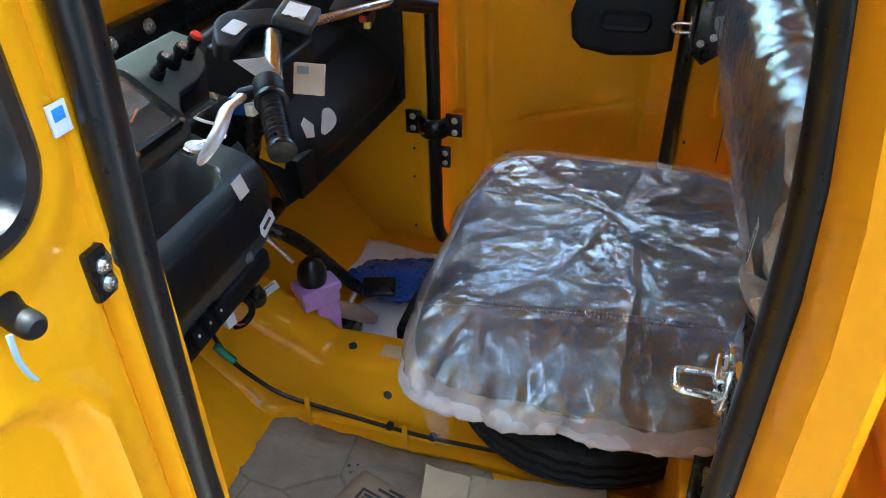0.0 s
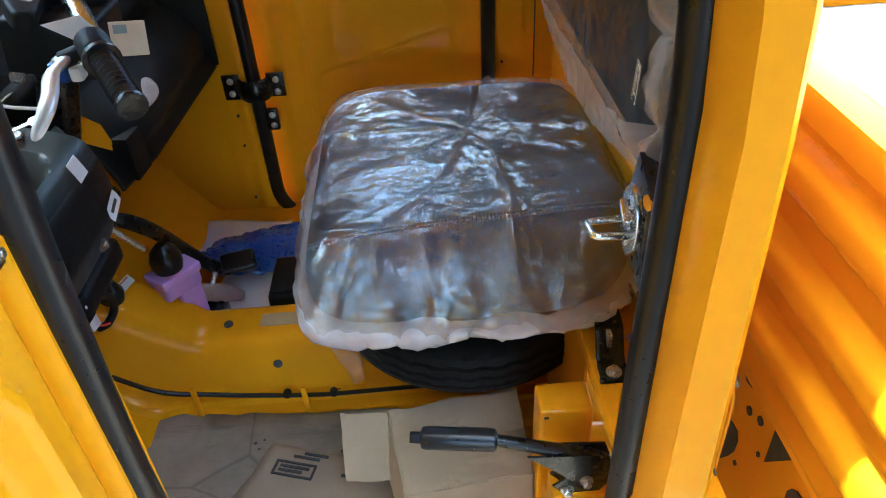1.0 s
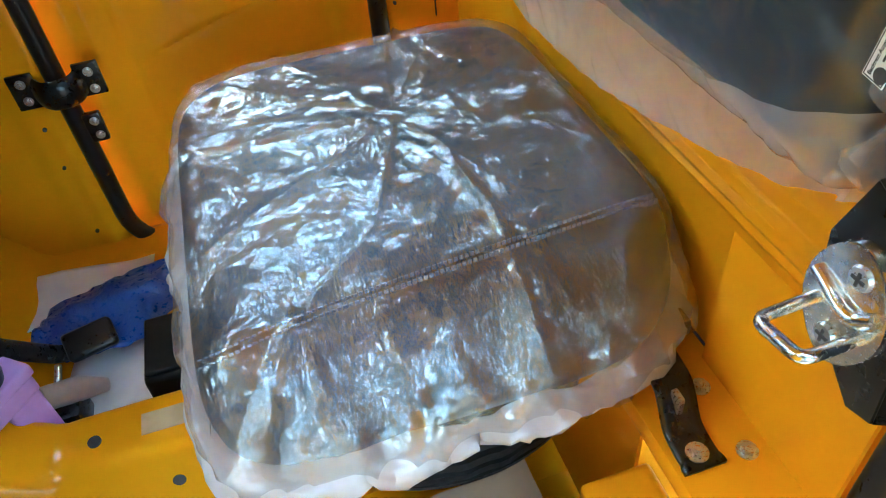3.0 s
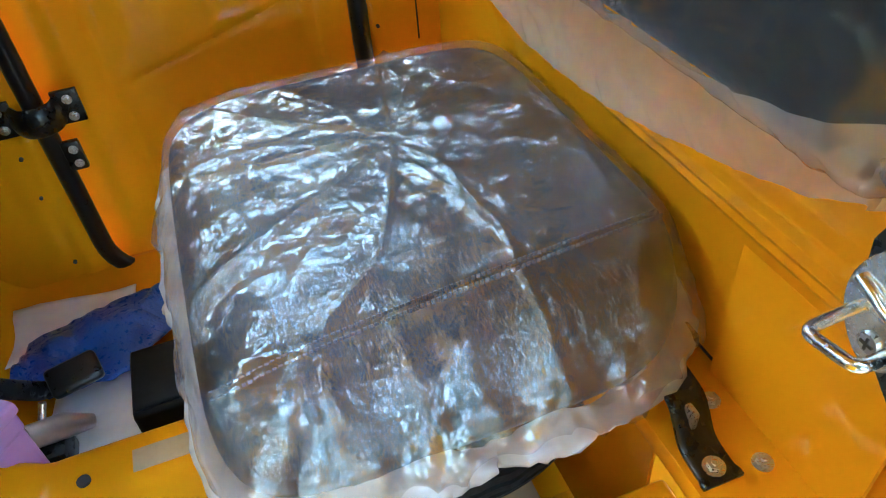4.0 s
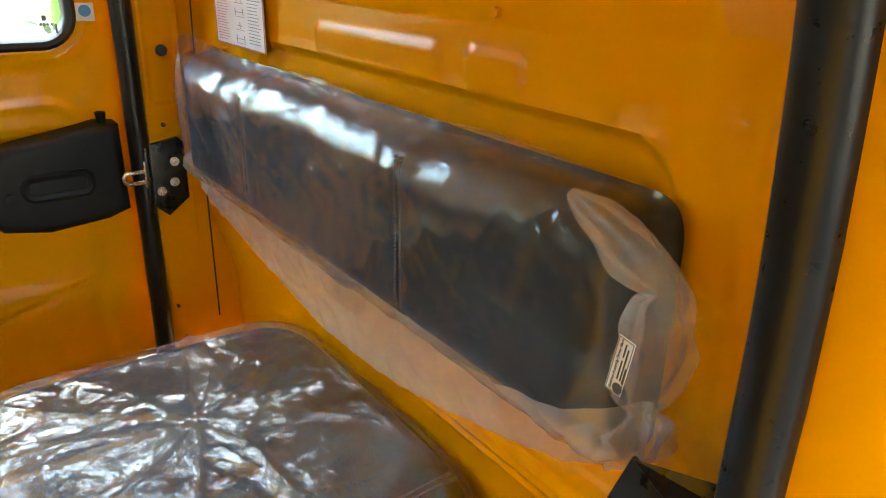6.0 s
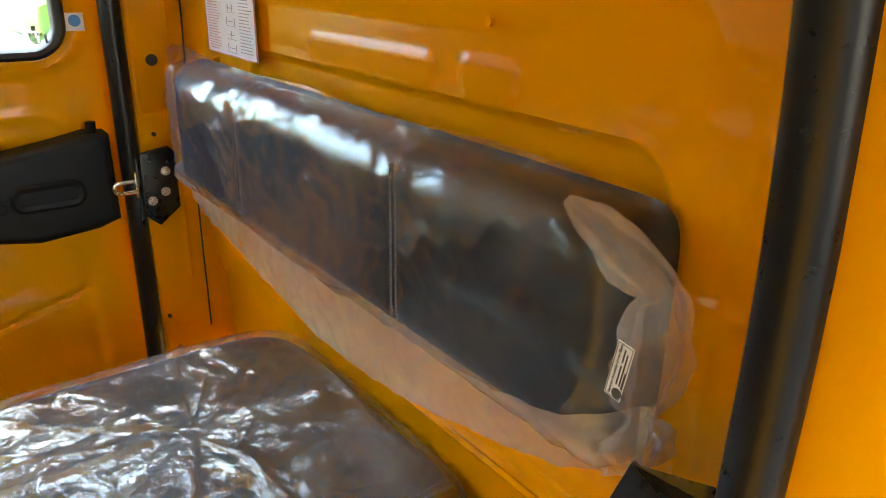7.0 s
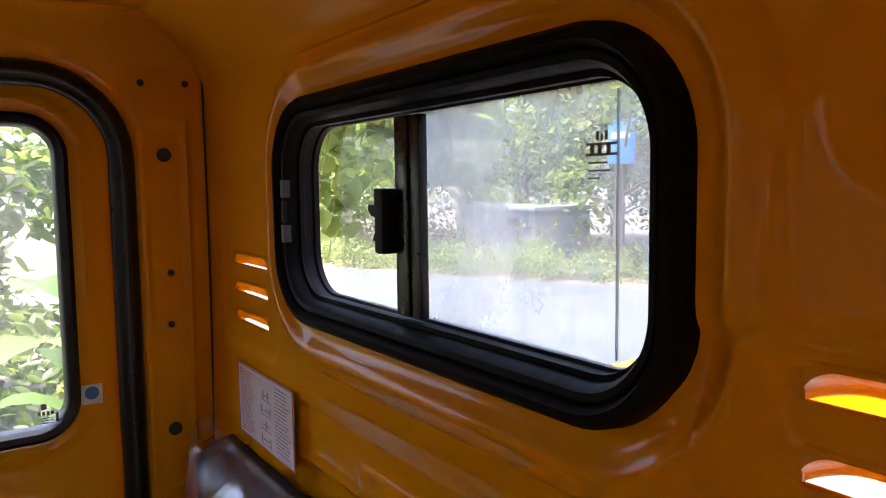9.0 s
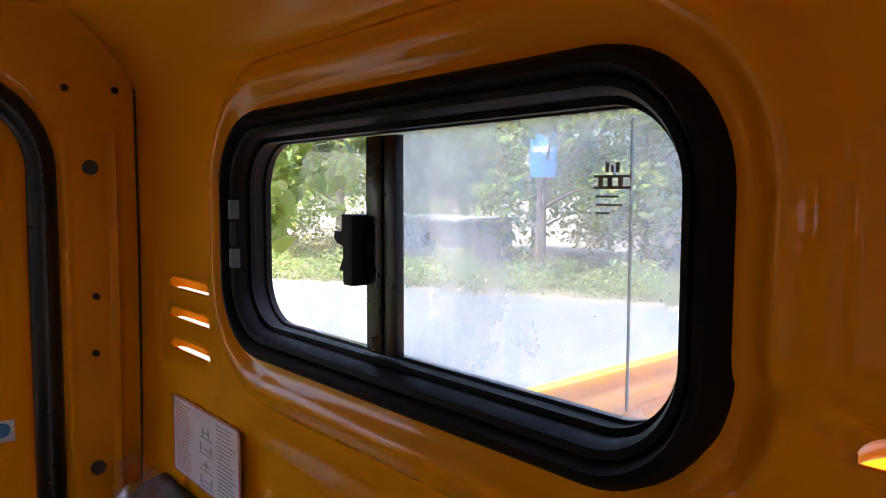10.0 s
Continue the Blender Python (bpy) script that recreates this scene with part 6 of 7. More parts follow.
part("button", add_box(bmesh.new(), -0.006, 0.006, -0.006, 0.006, -0.005, 0.006, 0.002, m=Matrix.Translation((-0.757, 0.975, 0.722))), RED, swb, "red stop button")
part("button", add_box(bmesh.new(), -0.006, 0.006, -0.006, 0.006, -0.005, 0.006, 0.002, m=Matrix.Translation((-0.749, 0.978, 0.709))), YPLASTIC, swb, "yellow button")
# clutch lever and its perch
perch = part("lever_perch", add_cyl(cyl(G1 + ax * 0.010, G1 + ax * 0.045, 0.023, seg=20, bevel=0.004), G1 + ax * 0.03, G1 + ax * 0.03 + Vector((-0.045, -0.010, -0.012)), 0.012, seg=14, bevel=0.003), PLASTIC, bar, "black lever perch")
L0 = G1 + ax * 0.03 + Vector((-0.048, -0.008, -0.010))
lev = spline([L0 + Vector((0.03, 0.0, 0.0)), L0, Vector((-0.772, 0.520, 0.738)), Vector((-0.778, 0.492, 0.733)), Vector((-0.776, 0.462, 0.715)), Vector((-0.785, 0.440, 0.693)), Vector((-0.798, 0.426, 0.674))], 6)
widths = np.interp(np.linspace(0, 1, len(lev)), [0, 0.3, 0.55, 0.75, 0.93, 1.0], [0.008, 0.011, 0.012, 0.012, 0.008, 0.003])
part("clutch_lever", tube(lev, [float(w) for w in widths], 14, flat=0.5, up=(1, 0.3, 0.3)), ALU, bar, "polished aluminium clutch lever")
part("blue_clip", add_box(bmesh.new(), -0.012, 0.012, -0.010, 0.010, -0.014, 0.014, 0.004, m=Matrix.Translation(L0 + Vector((-0.010, 0.012, -0.022)))), BLUEBAG, bar, "blue plastic sleeve")
part("white_clip", add_box(bmesh.new(), -0.008, 0.008, -0.012, 0.012, -0.010, 0.010, 0.004, m=Matrix.Translation(L0 + Vector((0.014, 0.010, -0.024)))), PAPER, bar, "white plastic sleeve")
# head cover over the bar's middle
HP = axes((-0.873, 0.750, 0.736), (0, 1, 0), (-0.954, 0, 0.30))
rim = [(-0.068, 0.040), (-0.093, 0.020), (-0.090, 0.003), (-0.072, -0.003), (-0.013, 0.009), (0.018, 0.005), (0.037, -0.011), (0.044, -0.036), (0.048, -0.057), (0.070, -0.064), (0.121, -0.056), (0.148, -0.040), (0.135, -0.005), (0.100, 0.030), (0.060, 0.052), (0.025, 0.070), (-0.025, 0.064), (-0.068, 0.040)]
cover = part("head_cover", prism([(p.x, p.y) for p in spline([Vector((u, v, 0)) for u, v in rim], 4)[:-1]], HP, 0.027, 0.006, 3), PLASTIC, bar, "black moulded head cover")
part("label", prism([(-0.028, -0.010), (-0.025, -0.013), (0.025, -0.013), (0.028, -0.010), (0.028, 0.010), (0.025, 0.013), (-0.025, 0.013), (-0.028, 0.010)], axes((-0.892, 0.729, 0.7706), (-0.12, 0.99, 0.04), (-0.954, -0.1, 0.30)), 0.0015), LABEL, cover, "pale sticker", smooth=False)
bolt("cover_screw", (-0.819, 0.827, 0.747), (0.3, 0, 0.954), 0.006, cover, h=0.004)
DM = axes((-0.830, 0.842, 0.748), (0.95, 0.22, -0.29), (-0.20, 0.95, 0.06))
disp = part("display_box", add_box(bmesh.new(), -0.040, 0.032, -0.046, 0.050, 0.0, 0.022, 0.008, 3, m=DM), DASH, cover, "charcoal display box")
foil = bmesh.new()
bmesh.ops.create_grid(foil, x_segments=16, y_segments=18, size=0.5)
for v in foil.verts:
    q = Vector((v.co.x * 0.040, v.co.y * 0.066, 0))
    v.co = DM @ Vector((q.x - 0.006, q.y, 0.0235 + 0.004 * abs(noise.noise(q * 70.0))))
part("foil", foil, PAPER, disp, "crumpled pale film", smooth=False)
# price card hung on the tube
cardm = axes((-0.777, 0.690, 0.678), (0.96, 0.22, -0.08), (-0.05, 0.30, 0.95))
cd = part("card", add_box(bmesh.new(), 0, 0.052, 0, 0.052, -0.014, 0.0, 0.0015, m=cardm), CREAM, bar, "small cream cardboard box")
part("card_print", add_box(bmesh.new(), 0.006, 0.026, 0.034, 0.047, 0.0, 0.0005, m=cardm), CYANP, cd, smooth=False)
part("paper_wrap", prism([(-0.825, 0.762), (-0.768, 0.772), (-0.742, 0.740), (-0.760, 0.722)], axes((0, 0.604, 0), (1, 0, 0), (0, 0, 1)), 0.0015), PAPER, bar, "loose white paper", smooth=False)
part("filler", box(-1.16, -0.985, 0.66, 0.86, 0.40, 0.60, 0.02, 3), PLASTIC, bar, "black plastic trough round the column")
part("column", tube([(-0.885, 0.785, 0.742), (-0.93, 0.79, 0.60), (-0.99, 0.79, 0.40), (-1.06, 0.79, 0.16)], 0.034, 16), BLACKPAINT, bar, "black steering column")
part("column_bracket", prism([(0.0, 0.0), (0.085, -0.075), (0.078, -0.012), (0.040, 0.030)], axes((-0.945, 0.775, 0.505), (0.35, 0.85, 0.0), (-0.2, 0.1, 0.95)), 0.004), YELLOW, bar, "yellow steel bracket below the column")
bolt("bolt", (-0.965, 0.744, 0.636), (0.5, -0.6, 0.6), 0.0085, bar, h=0.008)
part("zip_tie", tube(spline([(-0.983, 0.689, 0.613), (-0.992, 0.735, 0.606), (-1.002, 0.775, 0.596)], 5), 0.0030, 8, flat=0.4), PAPER, bar, "white nylon zip tie")
part("zip_tie", tube(spline([(-0.983, 0.689, 0.613), (-0.960, 0.690, 0.606), (-0.930, 0.702, 0.596)], 5), 0.0030, 8, flat=0.4), PAPER, bar, "white nylon zip tie")
part("column_shroud", prism([(-0.085, -0.09), (0.06, -0.09), (0.075, 0.02), (0.02, 0.06), (-0.075, 0.05)], axes((-0.90, 0.775, 0.655), (0, 1, 0), (-1, 0, 0.15)), 0.085, 0.012, 3), PLASTIC, bar, "black column shroud")

# ---- brake pedal, fluid bottle and things in the far footwell ----
pedal = thing("brake_pedal", "black steel brake pedal with a rubber pad", "pedal")
part("arm", tube(spline([(-0.935, 0.775, 0.330), (-0.900, 0.800, 0.300), (-0.870, 0.850, 0.230), (-0.845, 0.930, 0.110), (-0.825, 0.985, 0.030), (-0.800, 0.995, 0.022)], 6), 0.016, 10, flat=0.45, up=(0, 0, 1)), BLACKPAINT, pedal)
part("pad", add_box(bmesh.new(), -0.042, 0.042, -0.026, 0.026, -0.012, 0.012, 0.010, 3, m=axes((-0.772, 0.985, 0.046), (0.95, 0.2, 0.05), (-0.2, 0.8, 0.5))), RUBBER, pedal, "black rubber pedal pad")
part("pivot_rod", tube([(-0.935, 0.745, 0.345), (-0.880, 0.775, 0.250)], 0.006, 10), STEEL, pedal, "bright push rod")
part("pivot", cyl((-0.945, 0.70, 0.335), (-0.945, 0.86, 0.335), 0.02, seg=16, bevel=0.003), BLACKPAINT, pedal)
res = thing("fluid_reservoir", "lilac plastic brake fluid bottle with a black rubber cap", "reservoir")
RM = axes((-0.868, 0.838, 0.0), (0.62, 0.78, 0), (-0.78, 0.62, 0))
part("bottle", add_box(add_box(bmesh.new(), -0.014, 0.044, -0.026, 0.026, -0.050, 0.115, 0.008, 3, m=RM), -0.046, 0.046, -0.030, 0.030, 0.095, 0.135, 0.008, 3, m=RM), LILAC, res)
part("lid_rim", add_box(bmesh.new(), -0.050, 0.050, -0.034, 0.034, 0.130, 0.152, 0.006, 3, m=RM), LILAC, res)
part("rubber_boot", tube([RM @ Vector((-0.004, 0.004, z)) for z in (0.150, 0.165, 0.182, 0.200, 0.216)], [0.030, 0.034, 0.034, 0.028, 0.012], 18), RUBBER, res, "black rubber boot")
mc = thing("master_cylinder", "cast aluminium brake cylinder on the floor", "brake cylinder")
part("body", tube([(-0.845, 0.880, 0.045), (-0.800, 0.915, 0.010), (-0.765, 0.930, -0.015)], [0.020, 0.022, 0.012], 16), ALU, mc)
part("stud", tube([(-0.830, 0.900, 0.02), (-0.812, 0.925, 0.065)], 0.006, 10), STEEL, mc)
part("foot", box(-0.87, -0.80, 0.862, 0.93, -0.058, 0.005, 0.008), BLACKPAINT, mc)


def soft_sheet(name, label, pts, z, mat, lift, seed, category, cuts=8):
    bm = bmesh.new()
    f = bm.faces.new([bm.verts.new((x, y, z)) for x, y in pts])
    bmesh.ops.triangulate(bm, faces=[f])
    bmesh.ops.subdivide_edges(bm, edges=bm.edges, cuts=cuts, use_grid_fill=True)
    for v in bm.verts:
        p = Vector((v.co.x, v.co.y, seed))
        v.co.z += lift * (0.6 + noise.noise(p * 9.0)) + 0.5 * lift * abs(noise.noise(p * 27.0))
    bmesh.ops.recalc_face_normals(bm, faces=bm.faces)
    ob = thicken(part(name, bm, mat), 0.002, 0)
    return tagged(ob, label, category)


soft_sheet("paper_sheet", "white paper sheet on the far footwell floor", [(-0.860, 0.885), (-0.690, 0.890), (-0.660, 1.070), (-0.835, 1.080)], -0.052, PAPER, 0.006, 2.0, "paper")
soft_sheet("paper_sheet", "white paper sheet below the blue bag", [(-0.965, 1.130), (-0.700, 1.180), (-0.690, 1.285), (-0.930, 1.300)], -0.046, PAPER, 0.010, 7.0, "paper")
soft_sheet("blue_bag", "crumpled blue plastic bag on the footwell floor", [(-0.905, 1.060), (-0.830, 0.990), (-0.700, 1.020), (-0.600, 1.120), (-0.620, 1.200), (-0.700, 1.205), (-0.880, 1.165)], -0.030, BLUEBAG, 0.035, 3.0, "plastic bag", 12)
tool = thing("tool_case", "black moulded plastic case below the seat", "case")
part("case_body", box(-0.695, -0.560, 0.880, 1.030, -0.055, 0.015, 0.012, 3), PLASTIC, tool)
part("case_lid", box(-0.690, -0.565, 0.888, 1.022, 0.013, 0.024, 0.006, 3), PLASTIC, tool)
rod = thing("gear_lever", "steel lever rising from a black rubber boot in the tunnel", "lever")
part("boot", tube([(-0.935, 0.690, 0.205), (-0.925, 0.685, 0.222), (-0.925, 0.688, 0.240)], [0.026, 0.020, 0.008], 16), RUBBER, rod)
part("shaft", tube([(-0.925, 0.688, 0.225), (-0.935, 0.700, 0.290), (-0.945, 0.705, 0.34)], 0.006, 10), STEEL, rod)
ws = thing("tunnel_sticker", "small white warning sticker with red edge on the tunnel", "sticker")
sm = axes((-0.955, 0.722, 0.158), (0.55, 0.55, 0.35), (-0.5, 0.3, 0.5))
part("paper", add_box(bmesh.new(), 0, 0.062, 0, 0.020, 0.0, 0.0015, m=sm), PAPER, ws, smooth=False)
pr = bmesh.new()
add_box(pr, 0.004, 0.058, 0.014, 0.018, 0.0015, 0.002, m=sm)
part("red_print", pr, REDINK, ws, smooth=False)

# ---- cargo bed behind the cab ----
bed = thing("cargo_bed", "yellow ribbed steel cargo bed behind the cab", "cargo bed")


def ribs(Z, zs_, w, h):
    x = np.zeros_like(Z)
    for z in zs_:
        x = x + h * step(w - np.abs(Z - z), 0.012)
    return x


me = sheet(grid_with(-0.06, 1.60, 0.03), grid_with(0.36, 0.735, 0.006), lambda Y, Z: (0.115 - ribs(Z, (0.665, 0.555, 0.450), 0.024, 0.018), Y, Z))
thicken(link("headboard", me, YELLOW, bed), 0.012, -1.0)
part("top_rail", box(0.088, 0.135, -0.07, 1.61, 0.722, 0.762, 0.008), YELLOW, bed)
for y, s in ((1.545, -1), (-0.065, 1)):
    dz = -0.066 if s < 0 else 0.0
    me = sheet(grid_with(0.12, 2.0, 0.03), grid_with(0.36, 0.775 + dz, 0.006), lambda X, Z, y=y, s=s, dz=dz: (X, y + s * ribs(Z - dz, (0.70, 0.60, 0.49), 0.026, 0.018), Z))
    thicken(link("side_board", me, YELLOW, bed), 0.012, 0)
    part("top_rail", box(0.10, 2.02, y - 0.022, y + 0.022, 0.765 + dz, 0.800 + dz, 0.008), YELLOW, bed)
# floor coloured grey so less yellow light bounces up into the louvres
me = sheet(grid_with(0.12, 2.0, 0.05), grid_with(-0.06, 1.55, 0.008), lambda X, Y: (X, Y, 0.365 + 0.014 * step(0.6 - np.abs(((Y * 14) % 2) - 1), 0.4)))
thicken(link("bed_floor", me, BEDGREY, bed), 0.01, -1.0)
part("tailboard", box(1.99, 2.01, -0.06, 1.55, 0.36, 0.78, 0.004), YELLOW, bed)
part("lower_beam", box(0.104, 0.132, -0.06, 1.56, 0.344, 0.366, 0.005), YELLOW, bed)
chassis = thing("chassis_bracket", "yellow perforated steel chassis bracket behind the cab", "chassis")
gus = prism([(0.33, 0.343), (-0.05, 0.343), (-0.05, -0.15), (0.33, -0.15)], axes((0.125, 0, 0), (0, 1, 0), (0, 0, 1)), 0.006, 0.001)
part("gusset", gus, YELLOW, chassis)
# dark plates laid on the gusset paint the shade of its openings
for c in ([(0.328, 0.20), (0.295, 0.200), (0.270, 0.212), (0.250, 0.214), (0.243, 0.200), (0.244, 0.175), (0.255, 0.150), (0.285, 0.100), (0.311, 0.064), (0.328, 0.05)], [(0.172, 0.325), (0.110, 0.334), (0.172, 0.246)], [(0.272, 0.316), (0.262, 0.308), (0.246, 0.312), (0.236, 0.324)]):
    part("dark_cutout_plate", prism([(-y, z) for y, z in c], axes((0.1245, 0, 0), (0, -1, 0), (0, 0, 1)), 0.002), DARKMARK, chassis)
# dark discs do the same for the round holes
for y, z, r in ((0.238, 0.274, 0.007), (0.208, 0.288, 0.007), (0.190, 0.239, 0.004), (0.234, 0.161, 0.004), (0.085, 0.262, 0.028)):
    part("hole", cyl((0.1262, y, z), (0.1225, y, z), r, seg=14), DARKMARK, chassis)
for y, z in ((0.292, 0.280), (0.292, 0.240)):
    bolt("bolt", (0.124, y, z), (-1, 0, 0), 0.009, chassis, h=0.012)
part("floor_plate", box(0.05, 0.8, 0.0, 1.5, -0.17, -0.15, 0.004), YELLOW, chassis)

# ---- road and verge ----
road = part("road", prism([(0.75, 2.3), (0.9, 5.0), (1.6, 12.0), (2.2, 24.0), (6.4, 13.9), (9.7, 6.0), (14.0, -4.2), (26.0, -32.0), (6.0, -32.0), (1.2, -4.0)], Matrix.Translation((0, 0, GZ - 0.02)), 0.030), ROAD)
structure(road, "pale sunlit concrete road", "road")

nrng = np.random.default_rng(11)


def leaf_cloud(centres, radii, n, size, squash=0.8, droop=0.35, fold=0.25, ratio=0.5):
    """Leaves as folded pointed ovals of six corners, scattered in the outer part of several lumps."""
    verts, faces = [], []
    cs, rs = np.array(centres, float), np.array(radii, float)
    pick = nrng.choice(len(cs), n, p=rs**2 / (rs**2).sum())
    d = nrng.normal(size=(n, 3))
    d /= np.linalg.norm(d, axis=1)[:, None]
    rad = rs[pick] * (0.35 + 0.65 * nrng.random(n) ** 0.5)
    P = cs[pick] + d * rad[:, None] * np.array([1, 1, squash])
    L = size * (0.6 + 0.8 * nrng.random(n))
    az = nrng.random(n) * 2 * math.pi
    el = -droop + nrng.normal(size=n) * 0.5
    U = np.stack([np.cos(az) * np.cos(el), np.sin(az) * np.cos(el), np.sin(el)], 1)
    S = np.cross(U, np.array([0, 0, 1.0]) + nrng.normal(size=(n, 3)) * 0.5)
    S /= np.linalg.norm(S, axis=1)[:, None] + 1e-9
    N = np.cross(S, U)
    W = L * ratio * (0.8 + 0.4 * nrng.random(n))
    pts = []
    for a, b, c in ((0, 0, 0), (0.35, 0.5, fold), (0.75, 0.38, fold), (1.0, 0, -0.1), (0.75, -0.38, fold), (0.35, -0.5, fold)):
        pts.append(P + U * (a * L)[:, None] + S * (b * W)[:, None] + N * (c * W * 0.4)[:, None])
    V = np.stack(pts, 1).reshape(-1, 3)
    base = np.arange(n)[:, None] * 6
    F = np.concatenate([base + np.array([[0, 1, 2, 3]]), base + np.array([[0, 3, 4, 5]])])
    me = bpy.data.meshes.new("leaves")
    me.from_pydata(V.tolist(), [], F.tolist())
    return me


def tree(name, label, x, y, h, r, n, size, mat, seed, low=0.35):
    rg = random.Random(seed)
    t = thing(name, label, "tree")
    bend = Vector((rg.uniform(-0.3, 0.3), rg.uniform(-0.3, 0.3), 0))
    top = Vector((x, y, GZ + h * 0.75)) + bend
    trunk = spline([(x, y, GZ - 0.05), (x + bend.x * 0.2, y + bend.y * 0.1, GZ + h * 0.25), (x + bend.x * 0.7, y + bend.y * 0.6, GZ + h * 0.5), top], 6)
    k = len(trunk)
    bm = tube(trunk, [0.045 * h * 0.45 * (1 - 0.8 * i / k) for i in range(k)], 10)
    cs, rs = [], []
    for i in range(11):
        p = trunk[int(k * (low + (0.98 - low) * i / 11))]
        a = rg.uniform(0, 6.28)
        q = p + Vector((math.cos(a), math.sin(a), rg.uniform(0.1, 0.7))) * r * rg.uniform(0.5, 1.0)
        mid = (p + q) / 2 + Vector((0, 0, 0.12 * r))
        add_tube(bm, spline([p, mid, q], 4), [0.016 * h * 0.4 * (1 - 0.85 * j / 8) for j in range(9)], 6)
        cs.append(q)
        rs.append(r * rg.uniform(0.28, 0.55))
    cs.append(top)
    rs.append(r * 0.5)
    part("trunk", bm, BARK, t)
    link("crown", leaf_cloud([tuple(c) for c in cs], rs, n, size), mat, t)
    return t


# roadside growth across the road, seen through the rear window
EDGE0, ALONG, OUT = Vector((6.4, 13.9, 0)), Vector((0.385, -0.923, 0)), Vector((0.923, 0.385, 0))
rg = random.Random(6)
for i in range(13):
    p = EDGE0 + ALONG * (-6.0 + 1.75 * i + rg.uniform(-0.6, 0.6)) + OUT * (3.6 + 2.6 * (i % 3) + rg.uniform(-0.5, 0.8))
    h = rg.uniform(5.0, 7.5)
    tree("roadside_tree", "leafy green tree beyond the road", p.x, p.y, h, h * 0.36, 4300, 0.20, HEDGE if i % 3 == 1 else LEAF, 20 + i, 0.2)
cs, rs = [], []
for i in range(150):
    p = EDGE0 + ALONG * (-7 + 20 * i / 150) + OUT * rg.uniform(0.3, 1.9)
    cs.append((p.x, p.y, GZ + rg.uniform(0.05, 0.35)))
    rs.append(rg.uniform(0.25, 0.6))
hedge = link("hedge", leaf_cloud(cs, rs, 30000, 0.075), HEDGE)
tagged(hedge, "low green scrub along the far edge of the road", "hedge", kind="stuff")
cs, rs = [], []
for i in range(90):
    p = EDGE0 + ALONG * (-8 + 24 * i / 90) + OUT * rg.uniform(4.5, 11.0)
    cs.append((p.x, p.y, GZ + rg.uniform(0.6, 5.5)))
    rs.append(rg.uniform(0.7, 1.5))
thicket = link("thicket", leaf_cloud(cs, rs, 26000, 0.17), HEDGE)
tagged(thicket, "dense dry and green thicket behind the roadside", "thicket", kind="stuff")
litter = link("dry_undergrowth", leaf_cloud([tuple(EDGE0 + ALONG * rg.uniform(-7, 13) + OUT * rg.uniform(1.6, 4.5) + Vector((0, 0, GZ + rg.uniform(0.1, 1.0)))) for _ in range(80)], [0.7] * 80, 11000, 0.10, 0.5), DRY)
tagged(litter, "dry brown undergrowth beside the road", "undergrowth", kind="stuff")

# blue board and a low white hut beside the road
board = thing("sign_board", "blue rectangular board on a steel post beyond the road", "sign")
part("panel", box(10.98, 11.02, 9.92, 10.62, 1.60, 2.50, 0.01), BLUEINK, board)
part("printing", box(10.965, 10.978, 10.02, 10.52, 2.12, 2.24), PAPER, board, "pale bar of print")
part("post", cyl((11.05, 10.27, GZ), (11.05, 10.27, 2.45), 0.018, seg=12), BARK, board)
hut = thing("roadside_hut", "low white painted hut half hidden by growth", "hut")
part("wall", box(10.2, 11.9, 12.0, 14.8, GZ, 0.62, 0.02), HUTWALL, hut)
part("roof", box(10.05, 12.0, 11.85, 14.95, 0.62, 0.72, 0.02), HUTWALL, hut)
part("window", box(10.17, 10.21, 12.5, 13.2, 0.05, 0.45), DIAL, hut)

# a low branch close behind the cab
branch = thing("leafy_branch", "low branch with broad round green leaves", "branch")
bm = bmesh.new()
rg = random.Random(15)
tips = []
for i in range(20):
    u = rg.random() ** 1.5
    p = Vector((0.66 + 0.50 * u, 2.45 + rg.uniform(-0.22, 0.22), 1.80))
    q = Vector((p.x + rg.uniform(-0.08, 0.08), p.y + rg.uniform(-0.1, 0.1), 1.10 + 0.26 * u + rg.uniform(-0.06, 0.10)))
    add_tube(bm, spline([p + Vector((0.05, 0.15, 0.35)), p, (p + q) / 2 + Vector((0.02, -0.04, 0.03)), q], 4), [0.0045 - 0.0003 * j for j in range(13)], 5)
    for s in np.linspace(0.15, 1, 6):
        tips.append(tuple(p.lerp(q, s)))
add_tube(bm, spline([(0.5, 6.0, GZ), (0.8, 5.2, 1.5), (1.0, 3.6, 2.2), (0.95, 2.5, 2.2), (0.7, 2.3, 2.1)], 6), [0.08 - 0.003 * j for j in range(25)], 8)
part("stems", bm, BARK, branch)
link("leaves", leaf_cloud(tips, [0.07] * len(tips), 520, 0.075, 1.0, 0.6, 0.2, 0.85), LEAF, branch)

# growth beyond the far door
for x, y, h, r, n, s in ((-0.9, 6.6, 2.6, 1.1, 3600, 61), (-3.6, 7.5, 2.6, 1.2, 3600, 62), (-1.4, 12.5, 3.4, 1.6, 4000, 64)):
    tree("garden_tree", "leafy green tree in the garden", x, y, h, r, n, 0.16, LEAF, s, 0.25)
cs = [(rg.uniform(-4, 0.5), rg.uniform(5.0, 8.5), GZ + rg.uniform(0.1, 0.9)) for _ in range(60)]
shrubs = link("shrubs", leaf_cloud(cs, [rg.uniform(0.3, 0.6) for _ in cs], 12000, 0.11), LEAF)
tagged(shrubs, "green garden shrubs beyond the far door", "shrubs", kind="stuff")


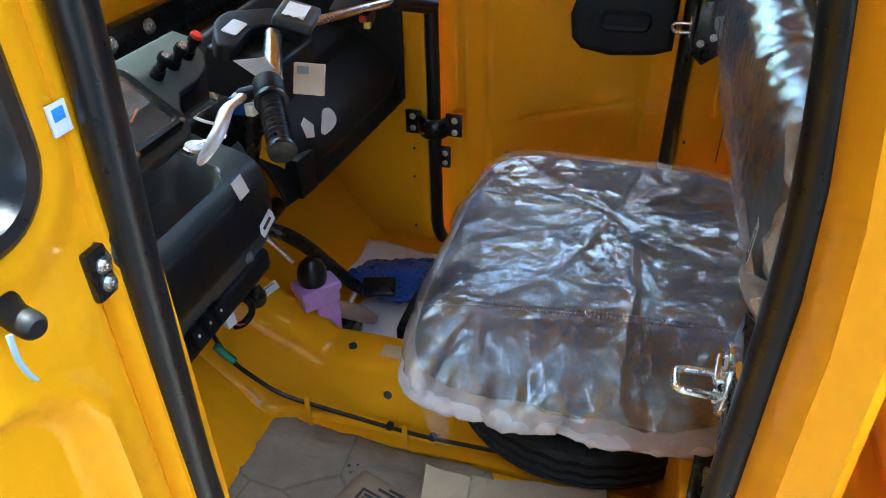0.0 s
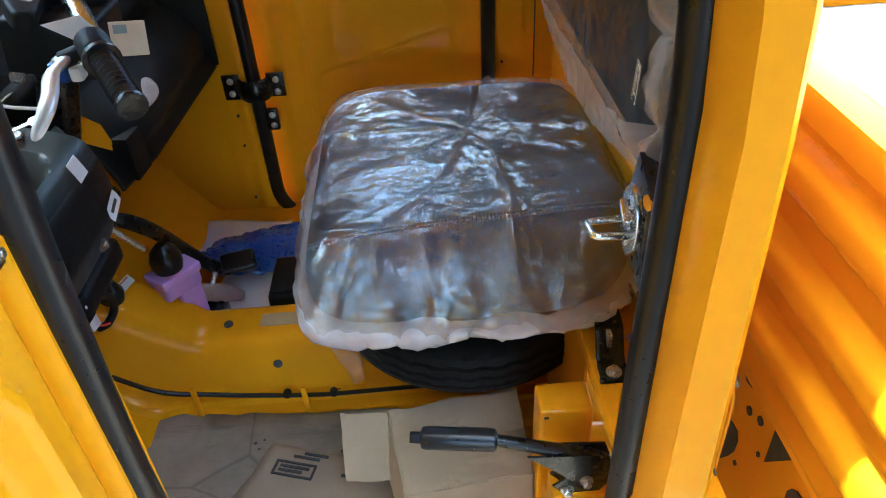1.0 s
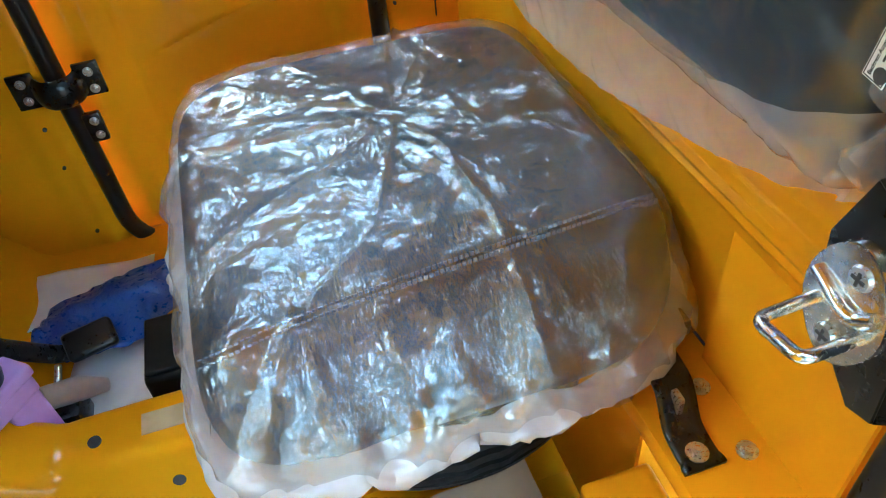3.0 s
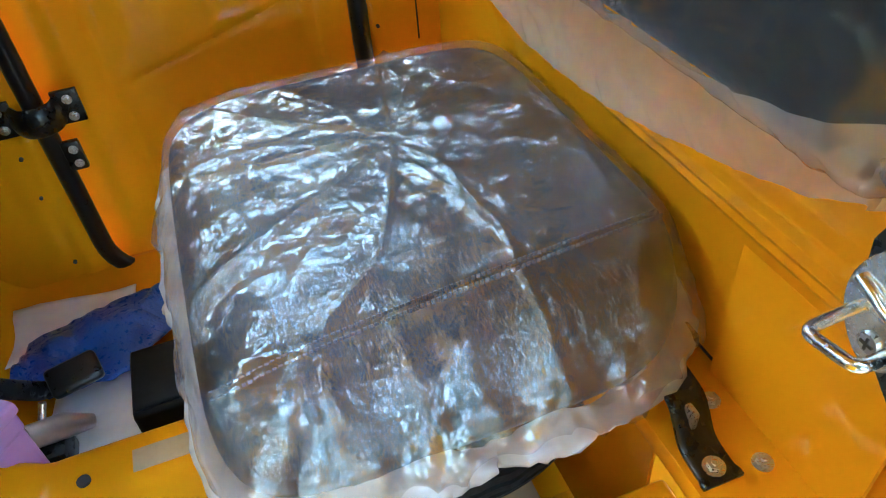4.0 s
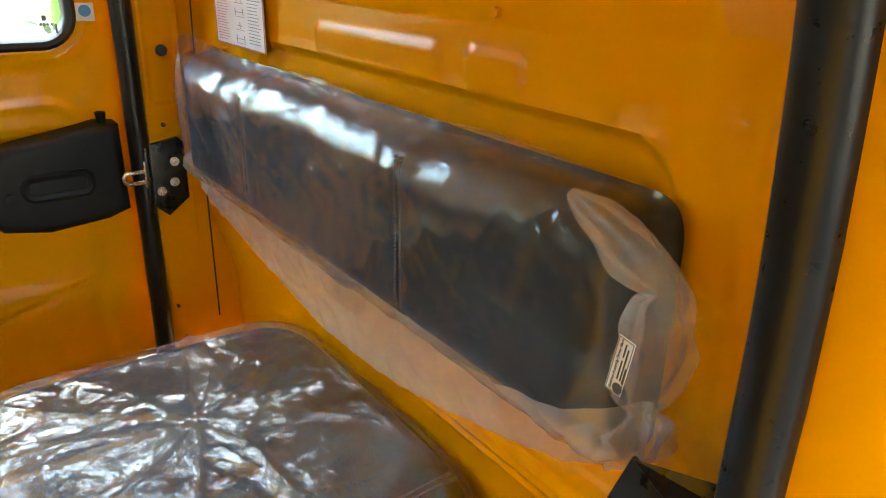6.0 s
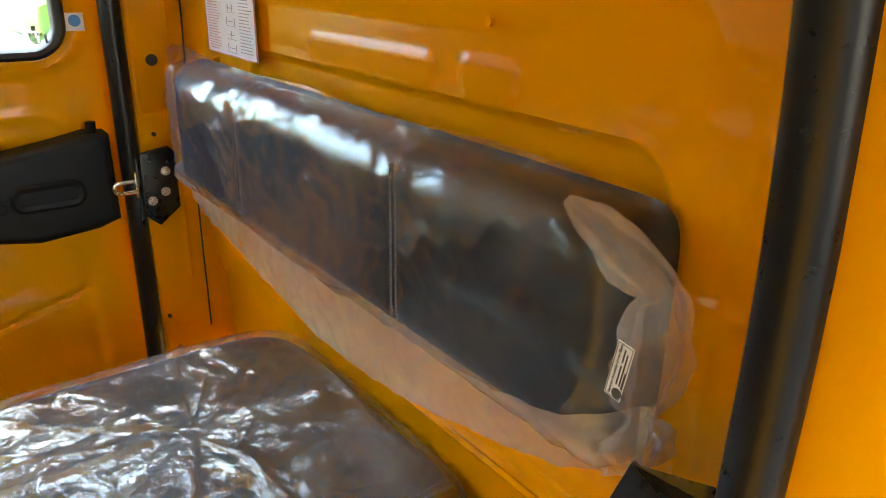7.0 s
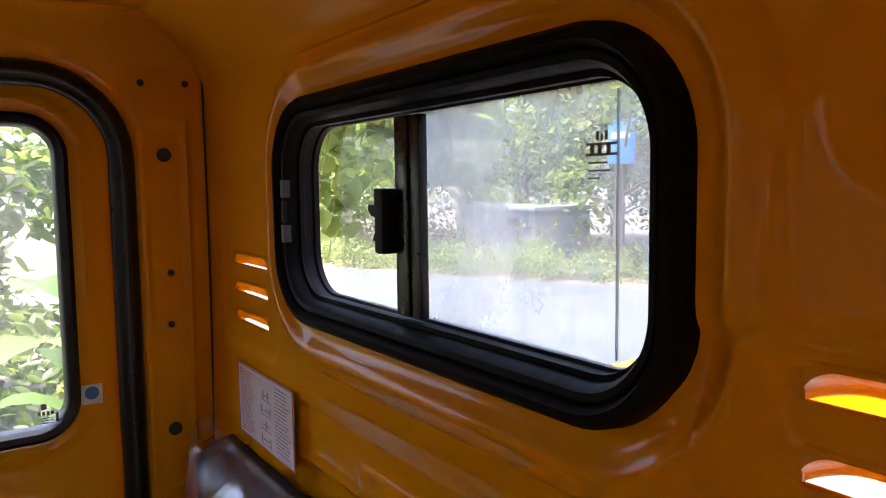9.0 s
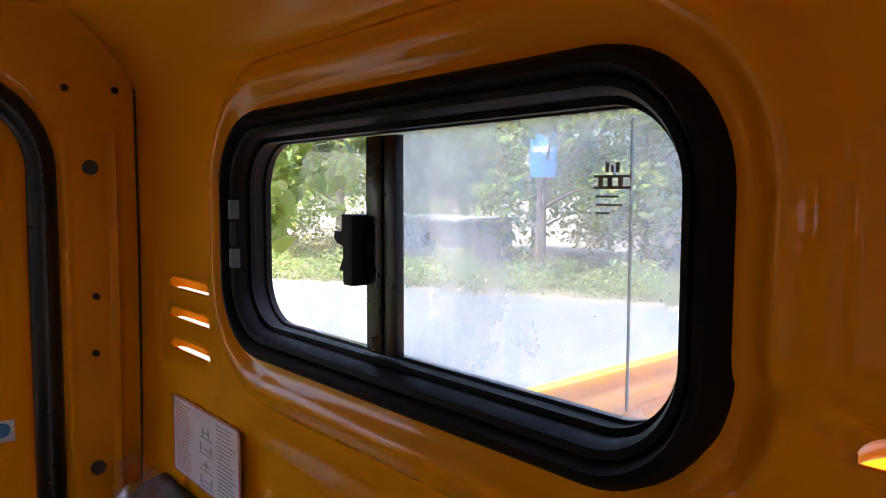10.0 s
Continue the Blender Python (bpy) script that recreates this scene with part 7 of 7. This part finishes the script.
def banana_leaf(bm, base, az, length, width, rise):
    """A long arching leaf with a channelled middle rib."""
    n = 12
    rows = []
    for i in range(n + 1):
        t = i / n
        r = length * t * (1 - 0.12 * t)
        p = Vector(base) + Vector((math.cos(az) * r * 0.8, math.sin(az) * r * 0.8, rise * t - 0.75 * rise * t * t * 1.1))
        w = width * math.sin(math.pi * min(1, t * 0.92 + 0.06)) ** 0.7
        side = Vector((-math.sin(az), math.cos(az), 0))
        rows.append([bm.verts.new(p + side * (w * k) + Vector((0, 0, 0.18 * abs(k) * w - 0.05 * w * (i % 2) * abs(k)))) for k in (-1, -0.5, 0, 0.5, 1)])
    for a, b in zip(rows, rows[1:]):
        for j in range(4):
            bm.faces.new((a[j], a[j + 1], b[j + 1], b[j]))


for bx, by, sd in ((0.12, 3.45, 3), (-0.75, 4.15, 5)):
    rg = random.Random(sd)
    plant = thing("banana_plant", "young banana plant with long pale green leaves", "plant")
    part("stem", tube(spline([(bx, by, GZ), (bx + 0.03, by, GZ + 0.5), (bx, by + 0.02, GZ + 1.1), (bx + 0.02, by, GZ + 1.5)], 5), [0.06 - 0.0025 * i for i in range(16)], 12), BANANA, plant)
    for i in range(9):
        bm = bmesh.new()
        banana_leaf(bm, (bx, by, GZ + 0.65 + 0.1 * i), i * 2.4 + rg.random(), rg.uniform(0.6, 0.9), rg.uniform(0.09, 0.15), rg.uniform(0.25, 0.6))
        part("leaf", bm, BANANA, plant)
pale = part("garden_slab", box(-1.6, 0.9, 2.15, 3.1, GZ - 0.02, GZ + 0.42, 0.03), ROAD)
tagged(pale, "pale sunlit concrete slab beside the truck", "slab")


# unseen trees added beside the open door to block daylight from the cab
for x, y, h, sd in ((-1.0, -2.9, 6.5, 91), (-2.5, -2.5, 7.0, 92), (-4.1, -2.4, 6.5, 93), (-5.7, -2.3, 6.0, 94), (2.6, -3.5, 6.0, 99)):
    tree("added_shade_tree", "unseen leafy tree added to shade the open door", x, y, h, 2.1, 6000, 0.26, BLOCKLEAF, sd, 0.12)
# unseen trees added ahead of the windscreen to dim its light and reflection
for x, y, h, sd in ((-6.6, -0.9, 5.0, 95), (-7.2, 1.2, 5.6, 96), (-6.4, 3.2, 5.0, 97), (-7.4, 5.4, 5.4, 98)):
    tree("added_shade_tree", "unseen leafy tree added ahead of the truck to dim the windscreen", x, y, h, 1.9, 4600, 0.24, BLOCKLEAF, sd, 0.08)
